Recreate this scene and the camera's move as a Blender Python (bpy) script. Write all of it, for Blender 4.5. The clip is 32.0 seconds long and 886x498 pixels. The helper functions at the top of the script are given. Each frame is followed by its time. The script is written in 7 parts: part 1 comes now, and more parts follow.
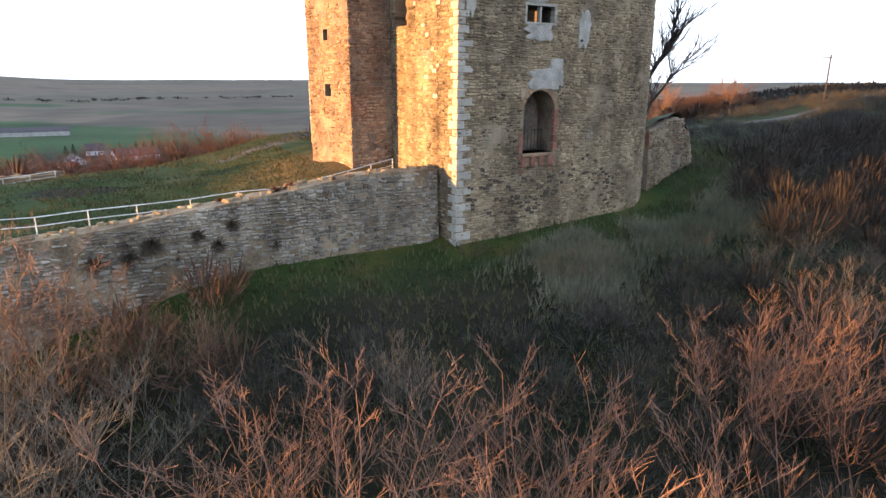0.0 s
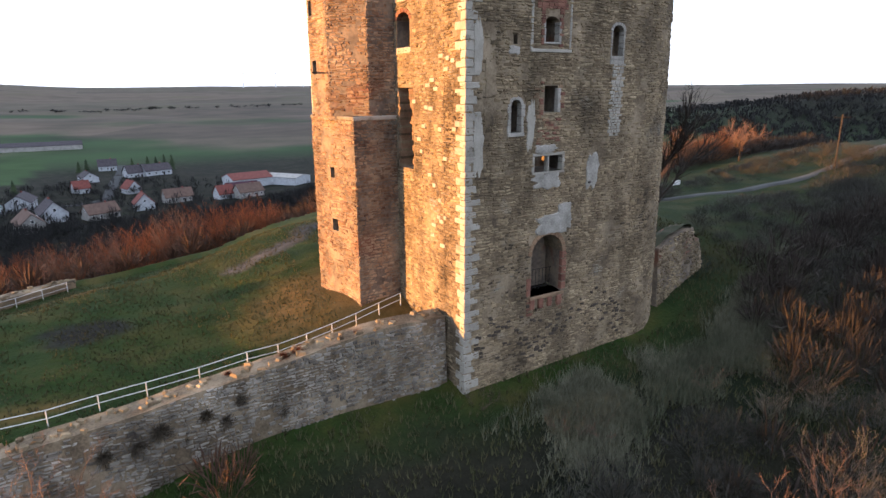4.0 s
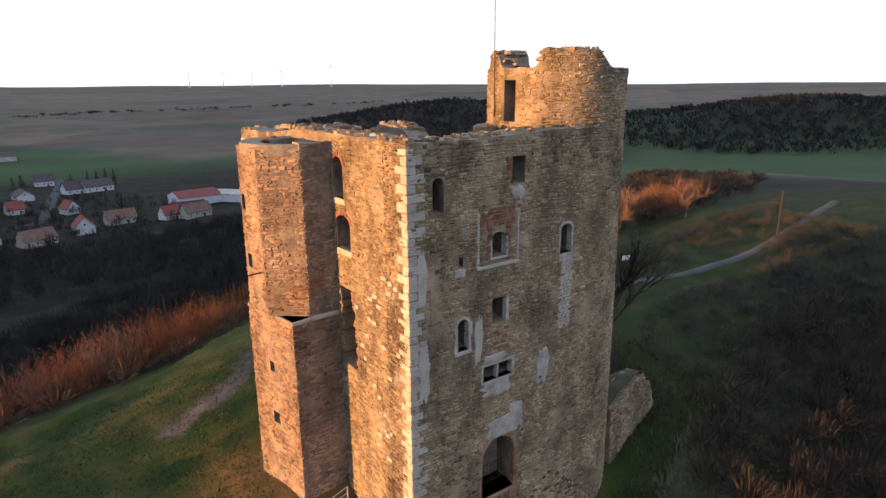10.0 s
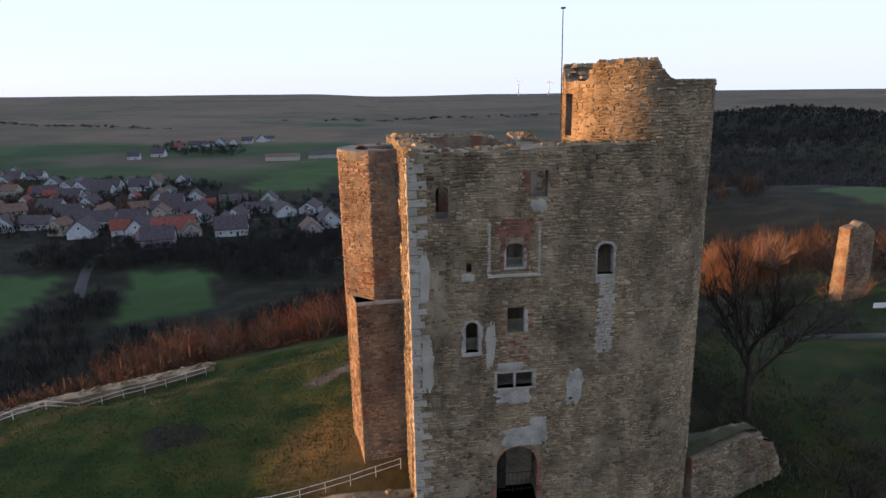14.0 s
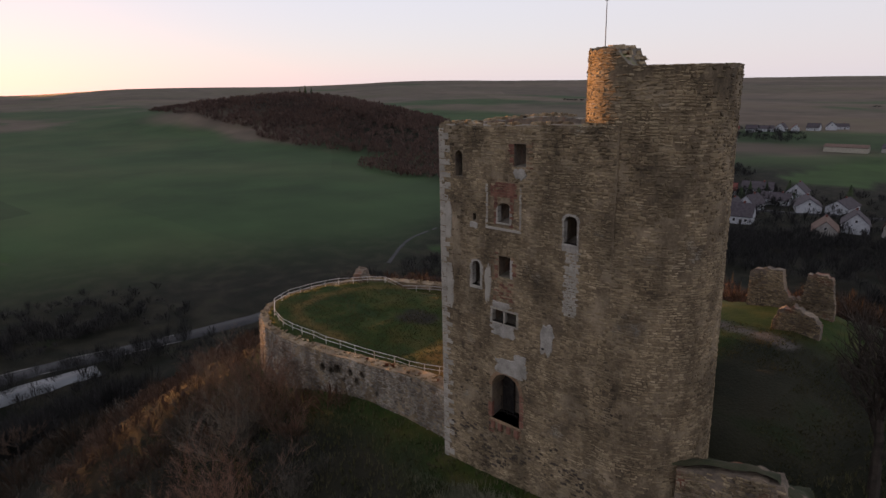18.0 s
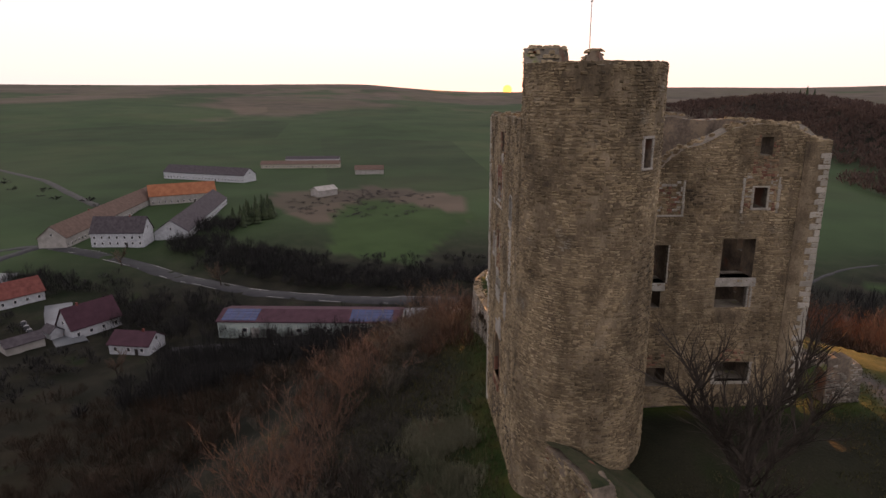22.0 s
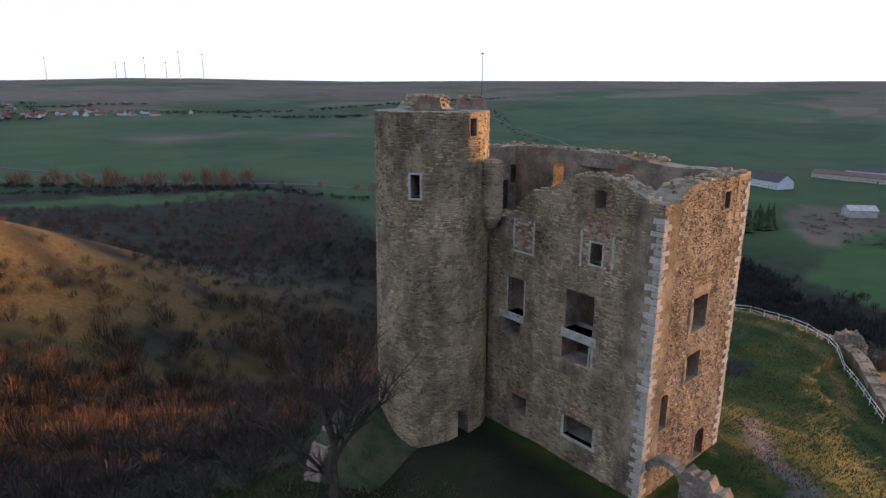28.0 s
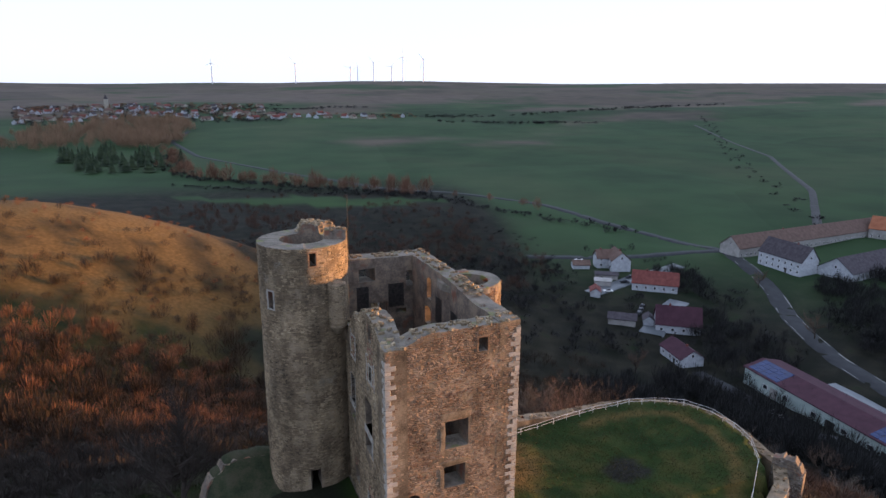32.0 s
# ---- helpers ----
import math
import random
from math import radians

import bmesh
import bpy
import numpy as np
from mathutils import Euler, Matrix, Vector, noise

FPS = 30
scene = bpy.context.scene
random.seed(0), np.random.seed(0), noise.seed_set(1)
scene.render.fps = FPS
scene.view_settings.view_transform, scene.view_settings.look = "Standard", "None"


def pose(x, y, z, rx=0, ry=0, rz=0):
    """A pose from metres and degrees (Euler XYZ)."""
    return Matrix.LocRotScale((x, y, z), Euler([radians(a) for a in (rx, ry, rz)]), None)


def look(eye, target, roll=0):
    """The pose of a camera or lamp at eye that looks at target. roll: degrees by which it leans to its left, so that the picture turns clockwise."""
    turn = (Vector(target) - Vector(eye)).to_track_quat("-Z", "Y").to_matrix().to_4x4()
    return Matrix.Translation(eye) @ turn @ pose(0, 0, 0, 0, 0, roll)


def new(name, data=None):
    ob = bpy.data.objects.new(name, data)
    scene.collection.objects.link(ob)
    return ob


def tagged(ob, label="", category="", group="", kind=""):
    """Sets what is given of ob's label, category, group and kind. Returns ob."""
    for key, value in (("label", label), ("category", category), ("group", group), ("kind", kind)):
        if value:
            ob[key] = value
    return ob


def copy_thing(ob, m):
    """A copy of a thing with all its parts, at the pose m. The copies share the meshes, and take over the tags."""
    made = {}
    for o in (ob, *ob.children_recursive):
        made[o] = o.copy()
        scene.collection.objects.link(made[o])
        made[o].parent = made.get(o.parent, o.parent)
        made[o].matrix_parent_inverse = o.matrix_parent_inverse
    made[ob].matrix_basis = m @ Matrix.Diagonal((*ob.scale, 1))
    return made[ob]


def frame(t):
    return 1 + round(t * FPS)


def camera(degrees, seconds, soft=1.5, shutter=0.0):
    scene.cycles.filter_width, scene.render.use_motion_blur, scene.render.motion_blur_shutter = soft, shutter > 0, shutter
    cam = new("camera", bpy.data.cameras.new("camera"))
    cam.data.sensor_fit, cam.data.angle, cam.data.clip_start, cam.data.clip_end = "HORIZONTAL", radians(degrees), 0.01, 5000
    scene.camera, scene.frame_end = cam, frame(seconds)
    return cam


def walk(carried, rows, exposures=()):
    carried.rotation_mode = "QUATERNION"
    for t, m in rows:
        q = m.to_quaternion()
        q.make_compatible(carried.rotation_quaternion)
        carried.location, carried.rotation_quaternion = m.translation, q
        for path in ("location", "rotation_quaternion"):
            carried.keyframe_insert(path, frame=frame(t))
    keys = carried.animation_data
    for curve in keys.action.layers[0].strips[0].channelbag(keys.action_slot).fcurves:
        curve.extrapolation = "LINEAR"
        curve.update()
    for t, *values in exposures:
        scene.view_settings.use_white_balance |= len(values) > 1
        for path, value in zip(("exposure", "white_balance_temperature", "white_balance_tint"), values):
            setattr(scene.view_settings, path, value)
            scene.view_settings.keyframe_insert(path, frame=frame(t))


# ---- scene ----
cam = camera(71.6, 32.0)
PATH = [
    (0, (1.038, 0.292, 10.158), (1.944, 1.995, 9.63), 0.3),
    (0.5, (1.037, 0.327, 10.966), (1.941, 2.032, 10.438), 0.2),
    (1, (1.037, 0.307, 11.953), (1.937, 2.014, 11.426), 0.1),
    (1.5, (1.081, 0.316, 12.985), (1.976, 2.025, 12.457), 0.0),
    (2, (1.081, 0.353, 13.924), (1.974, 2.064, 13.399), -0.0),
    (2.5, (1.086, 0.394, 14.897), (1.976, 2.106, 14.372), -0.1),
    (3, (1.266, 0.657, 15.769), (2.152, 2.372, 15.246), -0.1),
    (3.5, (1.58, 1.193, 16.637), (2.462, 2.912, 16.12), -0.2),
    (5.5, (4.081, 5.153, 21.141), (4.949, 6.877, 20.617), -0.4),
    (6, (4.506, 5.544, 22.4), (5.368, 7.271, 21.877), -0.4),
    (6.5, (4.621, 5.543, 23.691), (5.484, 7.27, 23.168), -0.4),
    (7, (4.734, 5.459, 25.067), (5.594, 7.187, 24.541), -0.4),
    (7.5, (4.796, 5.407, 26.355), (5.653, 7.136, 25.832), -0.5),
    (8, (4.672, 5.42, 27.41), (5.534, 7.148, 26.887), -0.4),
    (8.5, (4.709, 5.39, 27.781), (5.567, 7.119, 27.256), -0.4),
    (9, (4.714, 5.396, 27.84), (5.606, 7.107, 27.313), -0.3),
    (9.5, (4.503, 5.469, 27.783), (5.453, 7.149, 27.259), -0.2),
    (10, (4.564, 5.413, 27.787), (5.568, 7.061, 27.261), -0.3),
    (10.5, (4.841, 5.153, 27.782), (5.806, 6.824, 27.258), -0.4),
    (11, (5.526, 4.66, 27.703), (6.401, 6.383, 27.188), -0.5),
    (11.5, (6.565, 3.998, 27.757), (7.364, 5.758, 27.243), -0.4),
    (12, (7.929, 3.214, 27.821), (8.597, 5.028, 27.309), -0.6),
    (12.5, (9.622, 2.318, 27.816), (10.139, 4.184, 27.313), -0.7),
    (13, (11.7, 1.26, 27.756), (12.095, 3.159, 27.267), -0.9),
    (13.5, (14.161, 0.363, 27.887), (14.4, 2.287, 27.396), -0.9),
    (14, (16.959, -0.499, 28.021), (17.041, 1.438, 27.527), -1.0),
    (14.5, (20.162, -1.308, 28.04), (20.032, 0.628, 27.555), -1.3),
    (16.5, (33.983, -2.014, 27.834), (33.086, -0.286, 27.376), -1.0),
    (17, (37.865, -1.351, 27.817), (36.81, 0.281, 27.342), -1.0),
    (17.5, (41.924, -0.177, 27.754), (40.683, 1.301, 27.23), -1.0),
    (18, (45.767, 1.284, 27.691), (44.344, 2.591, 27.176), -1.1),
    (18.5, (49.299, 3.114, 27.578), (47.733, 4.251, 27.072), -0.8),
    (19, (52.569, 5.447, 27.443), (50.885, 6.403, 26.942), -0.7),
    (19.5, (55.572, 8.082, 27.346), (53.784, 8.829, 26.85), -0.6),
    (20, (58.109, 11.061, 27.346), (56.241, 11.577, 26.852), -0.6),
    (20.5, (60.257, 14.279, 27.201), (58.356, 14.654, 26.707), -0.4),
    (21, (61.873, 17.706, 27.047), (59.951, 17.962, 26.554), -0.3),
    (21.5, (63.183, 21.251, 26.985), (61.248, 21.371, 26.492), -0.3),
    (22, (64.277, 25.053, 27.043), (62.341, 25.023, 26.544), -0.2),
    (22.5, (64.912, 28.877, 26.96), (62.982, 28.702, 26.464), -0.4),
    (23, (65.268, 32.594, 27.104), (63.362, 32.257, 26.599), -0.7),
    (23.5, (65.392, 36.477, 26.867), (63.526, 35.957, 26.367), -0.5),
    (24, (65.305, 40.47, 26.68), (63.508, 39.748, 26.183), -0.4),
    (24.5, (64.856, 44.366, 26.566), (63.15, 43.45, 26.068), -0.3),
    (25, (64.188, 48.16, 26.574), (62.589, 47.07, 26.069), -0.2),
    (25.5, (63.156, 51.599, 26.638), (61.66, 50.373, 26.129), -0.3),
    (27.5, (56.529, 63.781, 29.122), (55.33, 62.267, 28.603), 0.2),
    (28, (54.035, 66.918, 29.975), (52.857, 65.384, 29.464), 0.2),
    (28.5, (51.254, 70.132, 31.162), (50.102, 68.578, 30.656), 0.0),
    (29, (48.348, 73.38, 32.501), (47.225, 71.804, 31.995), -0.1),
    (29.5, (45.724, 76.154, 33.917), (44.637, 74.553, 33.411), -0.2),
    (30, (43.103, 78.628, 35.486), (42.078, 76.989, 34.97), -0.4),
    (30.5, (40.602, 80.96, 37.15), (39.667, 79.271, 36.627), -0.4),
    (31, (37.903, 83.051, 38.616), (37.128, 81.282, 38.096), -0.5),
    (31.5, (35.518, 84.85, 40.072), (34.875, 83.027, 39.557), -0.3),
    (32, (33.604, 86.436, 41.413), (32.995, 84.601, 40.901), 0.3),
]
EXPOSURES = [(0, 2.95, 5700, 5), (3.5, 2.65, 5800, 8), (6, 2.3, 5900, 12), (10, 2.2, 5900, 12), (14, 1.85, 5750, 9), (15.5, 1.5, 6200, 14), (17, 1.35, 6700, 18), (18, 1.45, 6800, 18), (20, 1.75, 7600, 22), (22, 1.85, 7600, 22), (23, 1.6, 5700, 10), (24, 1.75, 7200, 18), (25, 1.85, 6700, 15), (28, 2.1, 5500, 11), (32, 2.05, 5500, 12)]
walk(cam, [(t, look(eye, target, roll)) for t, eye, target, roll in PATH], EXPOSURES)

# ---- world, sun ----
SUN_AZ, SUN_EL = radians(174.5), radians(0.33)
sun_way = Vector((math.cos(SUN_AZ) * math.cos(SUN_EL), math.sin(SUN_AZ) * math.cos(SUN_EL), math.sin(SUN_EL)))
world = bpy.data.worlds.new("sky")
scene.world = world
world.use_nodes = True
wt = world.node_tree
sky = wt.nodes.new("ShaderNodeTexSky")
sky.sky_type, sky.sun_disc = "NISHITA", False
sky.sun_elevation, sky.sun_rotation = SUN_EL, math.pi / 2 - SUN_AZ
sky.altitude, sky.air_density, sky.dust_density, sky.ozone_density = 200, 1.0, 0.6, 3.0
# a thin even haze whitens the whole sky
haze = wt.nodes.new("ShaderNodeMixRGB")
haze.inputs[0].default_value = 0.66
haze.inputs[2].default_value = (2.5, 2.55, 2.75, 1)
wt.links.new(sky.outputs[0], haze.inputs[1])
wt.links.new(haze.outputs[0], wt.nodes["Background"].inputs[0])
wt.nodes["Background"].inputs[1].default_value = 0.15
sun = new("sun", bpy.data.lights.new("sun", "SUN"))
sun.data.energy, sun.data.angle, sun.data.color = 3.6, radians(0.3), (1.0, 0.44, 0.12)
sun.matrix_world = look((0, 0, 0), -sun_way)

# the sun's own face, low on the skyline
M_SUN = bpy.data.materials.new("setting_sun")
M_SUN.use_nodes = True
M_SUN.node_tree.nodes.clear()
glow = M_SUN.node_tree.nodes.new("ShaderNodeEmission")
glow.inputs[0].default_value, glow.inputs[1].default_value = (1.0, 0.52, 0.06, 1), 1.6
M_SUN.node_tree.links.new(glow.outputs[0], M_SUN.node_tree.nodes.new("ShaderNodeOutputMaterial").inputs[0])
bm = bmesh.new()
bmesh.ops.create_uvsphere(bm, u_segments=32, v_segments=16, radius=32.0)
me = bpy.data.meshes.new("sun_face")
bm.to_mesh(me)
bm.free()
me.materials.append(M_SUN)
sun_face = new("sun_backdrop", me)
sun_face.location = Vector((40, 15, 27)) + 4640 * Vector((math.cos(radians(174.9)), math.sin(radians(174.9)), 0.0016))
sun_face.visible_shadow = False
tagged(sun_face, "low yellow sun setting on the skyline", "sun", kind="structure")

# ---- materials ----


def material(name, colours, scale=3.0, fine=18.0, rough=0.9, bump=0.3, island=0.0, spot=None, stretch=(1, 1, 1), metal=0.0, noisy=0.5, random=0.0, stain=0.0):
    """A surface with colour at two scales, fine relief, and a change from piece to piece."""
    m = bpy.data.materials.new(name)
    m.use_nodes = True
    n, l = m.node_tree.nodes, m.node_tree.links
    b = n["Principled BSDF"]
    co = n.new("ShaderNodeNewGeometry")
    mp = n.new("ShaderNodeMapping")
    mp.inputs["Scale"].default_value = stretch
    l.new(co.outputs["Position"], mp.inputs["Vector"])
    big = n.new("ShaderNodeTexNoise")
    big.inputs["Scale"].default_value, big.inputs["Detail"].default_value = scale, 6
    l.new(mp.outputs[0], big.inputs["Vector"])
    small = n.new("ShaderNodeTexNoise")
    small.inputs["Scale"].default_value, small.inputs["Detail"].default_value = fine, 5
    l.new(mp.outputs[0], small.inputs["Vector"])
    add = n.new("ShaderNodeMath")
    add.operation = "MULTIPLY_ADD"
    l.new(small.outputs[0], add.inputs[0])
    add.inputs[1].default_value = noisy
    l.new(big.outputs[0], add.inputs[2])
    last = add.outputs[0]
    if island:
        mix = n.new("ShaderNodeMath")
        mix.operation = "MULTIPLY_ADD"
        l.new(co.outputs["Random Per Island"], mix.inputs[0])
        mix.inputs[1].default_value = island
        l.new(last, mix.inputs[2])
        last = mix.outputs[0]
    if random:
        oi = n.new("ShaderNodeObjectInfo")
        mix = n.new("ShaderNodeMath")
        mix.operation = "MULTIPLY_ADD"
        l.new(oi.outputs["Random"], mix.inputs[0])
        mix.inputs[1].default_value = random
        l.new(last, mix.inputs[2])
        last = mix.outputs[0]
    lo, hi = 0.35 + 0.35 * noisy, 0.62 + 0.62 * noisy + island + random
    ramp = n.new("ShaderNodeValToRGB")
    rng = n.new("ShaderNodeMapRange")
    rng.inputs[1].default_value, rng.inputs[2].default_value = lo, hi
    l.new(last, rng.inputs[0])
    l.new(rng.outputs[0], ramp.inputs[0])
    e = ramp.color_ramp.elements
    while len(e) < len(colours):
        e.new(0.5)
    for i, c in enumerate(colours):
        e[i].position = i / max(1, len(colours) - 1)
        e[i].color = (*c, 1)
    out = ramp.outputs[0]
    if spot:
        colour, s, cut, width = spot
        sp = n.new("ShaderNodeTexNoise")
        sp.inputs["Scale"].default_value, sp.inputs["Detail"].default_value = s, 7
        l.new(mp.outputs[0], sp.inputs["Vector"])
        sr = n.new("ShaderNodeMapRange")
        sr.inputs[1].default_value, sr.inputs[2].default_value = cut, cut + width
        l.new(sp.outputs[0], sr.inputs[0])
        mx = n.new("ShaderNodeMixRGB")
        mx.inputs[2].default_value = (*colour, 1)
        l.new(sr.outputs[0], mx.inputs[0])
        l.new(out, mx.inputs[1])
        out = mx.outputs[0]
    if stain:
        # weathering in large uneven patches, drawn out downwards
        sm = n.new("ShaderNodeMapping")
        sm.inputs["Scale"].default_value = (1, 1, 0.45)
        l.new(co.outputs["Position"], sm.inputs["Vector"])
        sn = n.new("ShaderNodeTexNoise")
        sn.inputs["Scale"].default_value, sn.inputs["Detail"].default_value = 0.62, 10
        sn.inputs["Roughness"].default_value = 0.62
        l.new(sm.outputs[0], sn.inputs["Vector"])
        st = n.new("ShaderNodeMapRange")
        st.inputs[1].default_value, st.inputs[2].default_value = 0.36, 0.62
        st.inputs[3].default_value, st.inputs[4].default_value = 1 - stain, 1 + 0.25 * stain
        l.new(sn.outputs[0], st.inputs[0])
        mu = n.new("ShaderNodeMixRGB")
        mu.blend_type = "MULTIPLY"
        mu.inputs[0].default_value = 1.0
        l.new(out, mu.inputs[1])
        l.new(st.outputs[0], mu.inputs[2])
        out = mu.outputs[0]
    l.new(out, b.inputs["Base Color"])
    b.inputs["Roughness"].default_value = rough
    b.inputs["Metallic"].default_value = metal
    if "Specular IOR Level" in b.inputs:
        b.inputs["Specular IOR Level"].default_value = 0.25
    if bump:
        bp = n.new("ShaderNodeBump")
        bp.inputs["Strength"].default_value, bp.inputs["Distance"].default_value = bump, 0.05
        l.new(add.outputs[0], bp.inputs["Height"])
        l.new(bp.outputs[0], b.inputs["Normal"])
    return m


M_MORTAR = material("lime_mortar", [(0.07728, 0.0588, 0.03928), (0.1642, 0.1272, 0.08308), (0.2512, 0.2018, 0.1397)], 0.7, 9, bump=0.6, stain=0.46)
M_STONE = material("rubble_stone", [(0.03423, 0.0272, 0.01895), (0.1221, 0.093, 0.05686), (0.1955, 0.1491, 0.09108), (0.2542, 0.2, 0.1253), (0.3422, 0.2763, 0.1822)], 0.3, 7, bump=0.5, island=0.62, spot=((0.26, 0.24, 0.20), 0.5, 0.64, 0.12), stain=0.52)
M_STONE_RED = material("red_sandstone_rubble", [(0.045, 0.0258, 0.0192), (0.144, 0.086, 0.0528), (0.216, 0.1419, 0.088), (0.27, 0.1892, 0.124), (0.324, 0.2494, 0.168)], 0.4, 7, bump=0.5, island=0.55, stain=0.46)
M_STONE_EACH = material("single_rubble_stone", [(0.03392, 0.0275, 0.01923), (0.1224, 0.0928, 0.05667), (0.1955, 0.1489, 0.09108), (0.2542, 0.1999, 0.1255), (0.3396, 0.2754, 0.1822)], 0.3, 7, bump=0.5, random=0.62, stain=0.52)
M_QUOIN = material("pale_limestone", [(0.1888, 0.1749, 0.1488), (0.2832, 0.2666, 0.2294), (0.3658, 0.3427, 0.2989)], 1.2, 12, bump=0.5, random=0.3, spot=((0.18, 0.16, 0.13), 1.5, 0.60, 0.1))
M_BRICK = material("red_sandstone", [(0.07, 0.03, 0.024), (0.15, 0.07, 0.05), (0.23, 0.12, 0.085)], 2, 14, bump=0.5, random=0.3)
M_PLASTER = material("grey_lime_plaster", [(0.1734, 0.1638, 0.1443), (0.2601, 0.2475, 0.2198), (0.3323, 0.3137, 0.2821)], 1.5, 12, bump=0.6)
# inner masonry darkened: shade inside the keep is put into the colour
M_INNER = material("shade_dark_inner_masonry", [(0.065, 0.053, 0.043), (0.125, 0.103, 0.082), (0.21, 0.165, 0.12)], 0.8, 5, bump=1.0, spot=((0.15, 0.07, 0.045), 0.5, 0.58, 0.1))
M_SOOT = material("blackened_rubble", [(0.03, 0.025, 0.02), (0.07, 0.056, 0.044)], 0.8, 7, bump=0.5, random=0.4)
M_CAP = material("weathered_wall_crown", [(0.0789, 0.0684, 0.0521), (0.1392, 0.1231, 0.0998), (0.1949, 0.1733, 0.1432)], 0.9, 6, bump=0.9, spot=((0.13, 0.14, 0.05), 1.0, 0.58, 0.1))
M_RAIL = material("white_painted_steel", [(0.38, 0.38, 0.375), (0.58, 0.58, 0.57)], 2, 20, rough=0.45, bump=0.05)
# iron, and the dark sheets that stand in for shaded recesses
M_DARK = material("dark_iron_and_shade", [(0.02, 0.02, 0.022), (0.06, 0.055, 0.05)], 4, 30, rough=0.6, bump=0.1, metal=0.6)
M_CURTAIN = material("pale_curtain_wall_stone", [(0.045, 0.038, 0.032), (0.15, 0.134, 0.112), (0.22, 0.20, 0.17), (0.30, 0.277, 0.24)], 0.6, 7, bump=0.7, island=0.8, stain=0.52)
M_TWIG = [material("bare_twigs_brown", [(0.05, 0.035, 0.026), (0.11, 0.076, 0.054)], 0.2, 2, bump=0, random=0.4),
          material("bare_twigs_red", [(0.085, 0.05, 0.037), (0.165, 0.104, 0.076)], 0.2, 2, bump=0, random=0.4),
          material("bare_twigs_grey", [(0.06, 0.056, 0.047), (0.125, 0.11, 0.088)], 0.2, 2, bump=0, random=0.4),
          material("bare_twigs_russet", [(0.075, 0.026, 0.013), (0.16, 0.06, 0.026)], 0.2, 2, bump=0, random=0.4)]
M_BARK = material("dark_bark", [(0.018, 0.0144, 0.012), (0.045, 0.036, 0.0288)], 3, 20, bump=0.8)

# ---- building helpers ----


def mesh_object(name, verts, faces, mat, parent=None, label="", smooth=False):
    me = bpy.data.meshes.new(name)
    me.from_pydata([tuple(v) for v in verts], [], faces)
    me.update()
    me.materials.append(mat)
    if smooth:
        me.polygons.foreach_set("use_smooth", [True] * len(me.polygons))
    ob = new(name, me)
    if parent is not None:
        ob.parent = parent
    if label:
        ob["label"] = label
    return ob


def part(name, bm, mat, parent, label="", smooth=False):
    me = bpy.data.meshes.new(name)
    bm.to_mesh(me)
    bm.free()
    me.materials.append(mat)
    if smooth:
        me.polygons.foreach_set("use_smooth", [True] * len(me.polygons))
    ob = new(name, me)
    ob.parent = parent
    if label:
        ob["label"] = label
    return ob


def thing(name, label, category, at=(0, 0, 0), group="", kind=""):
    ob = new(name)
    ob.location = at
    ob.empty_display_size = 0.1
    return tagged(ob, label, category, group, kind)


def box_bm(bm, lo, hi, bevel=0.0, m=None):
    v = [bm.verts.new((x, y, z)) for x in (lo[0], hi[0]) for y in (lo[1], hi[1]) for z in (lo[2], hi[2])]
    if m is not None:
        for q in v:
            q.co = m @ q.co
    fs = [bm.faces.new([v[i] for i in f]) for f in ((0, 1, 3, 2), (4, 6, 7, 5), (0, 4, 5, 1), (2, 3, 7, 6), (0, 2, 6, 4), (1, 5, 7, 3))]
    if bevel:
        bmesh.ops.bevel(bm, geom=list({e for f in fs for e in f.edges}), offset=bevel, segments=1, affect="EDGES")
    return bm


def box_part(name, lo, hi, mat, parent, bevel=0.0, m=None, label=""):
    return part(name, box_bm(bmesh.new(), lo, hi, bevel, m), mat, parent, label)


def tube(verts, faces, a, b, ra, rb, sides=3):
    """A tapered stick from a to b, added to lists."""
    d = (b - a)
    if d.length < 1e-6:
        return
    d.normalize()
    s = d.orthogonal().normalized()
    t = d.cross(s)
    k = len(verts)
    for i in range(sides):
        w = math.cos(2 * math.pi * i / sides) * s + math.sin(2 * math.pi * i / sides) * t
        verts.append(a + ra * w)
        verts.append(b + rb * w)
    for i in range(sides):
        j = (i + 1) % sides
        faces.append((k + 2 * i, k + 2 * j, k + 2 * j + 1, k + 2 * i + 1))


def smooth_step(a, b, x):
    t = min(1.0, max(0.0, (x - a) / (b - a)))
    return t * t * (3 - 2 * t)


# ---- plan ----
SW, SE, NE, NW = Vector((16.55, 28.0)), Vector((28.9, 28.91)), Vector((25.25, 48.75)), Vector((14.75, 47.9))
CN = Vector((25.8, 35.6))
TOWER = Vector((28.86, 32.87))
R_LOW, R_TOP = 4.08, 3.86
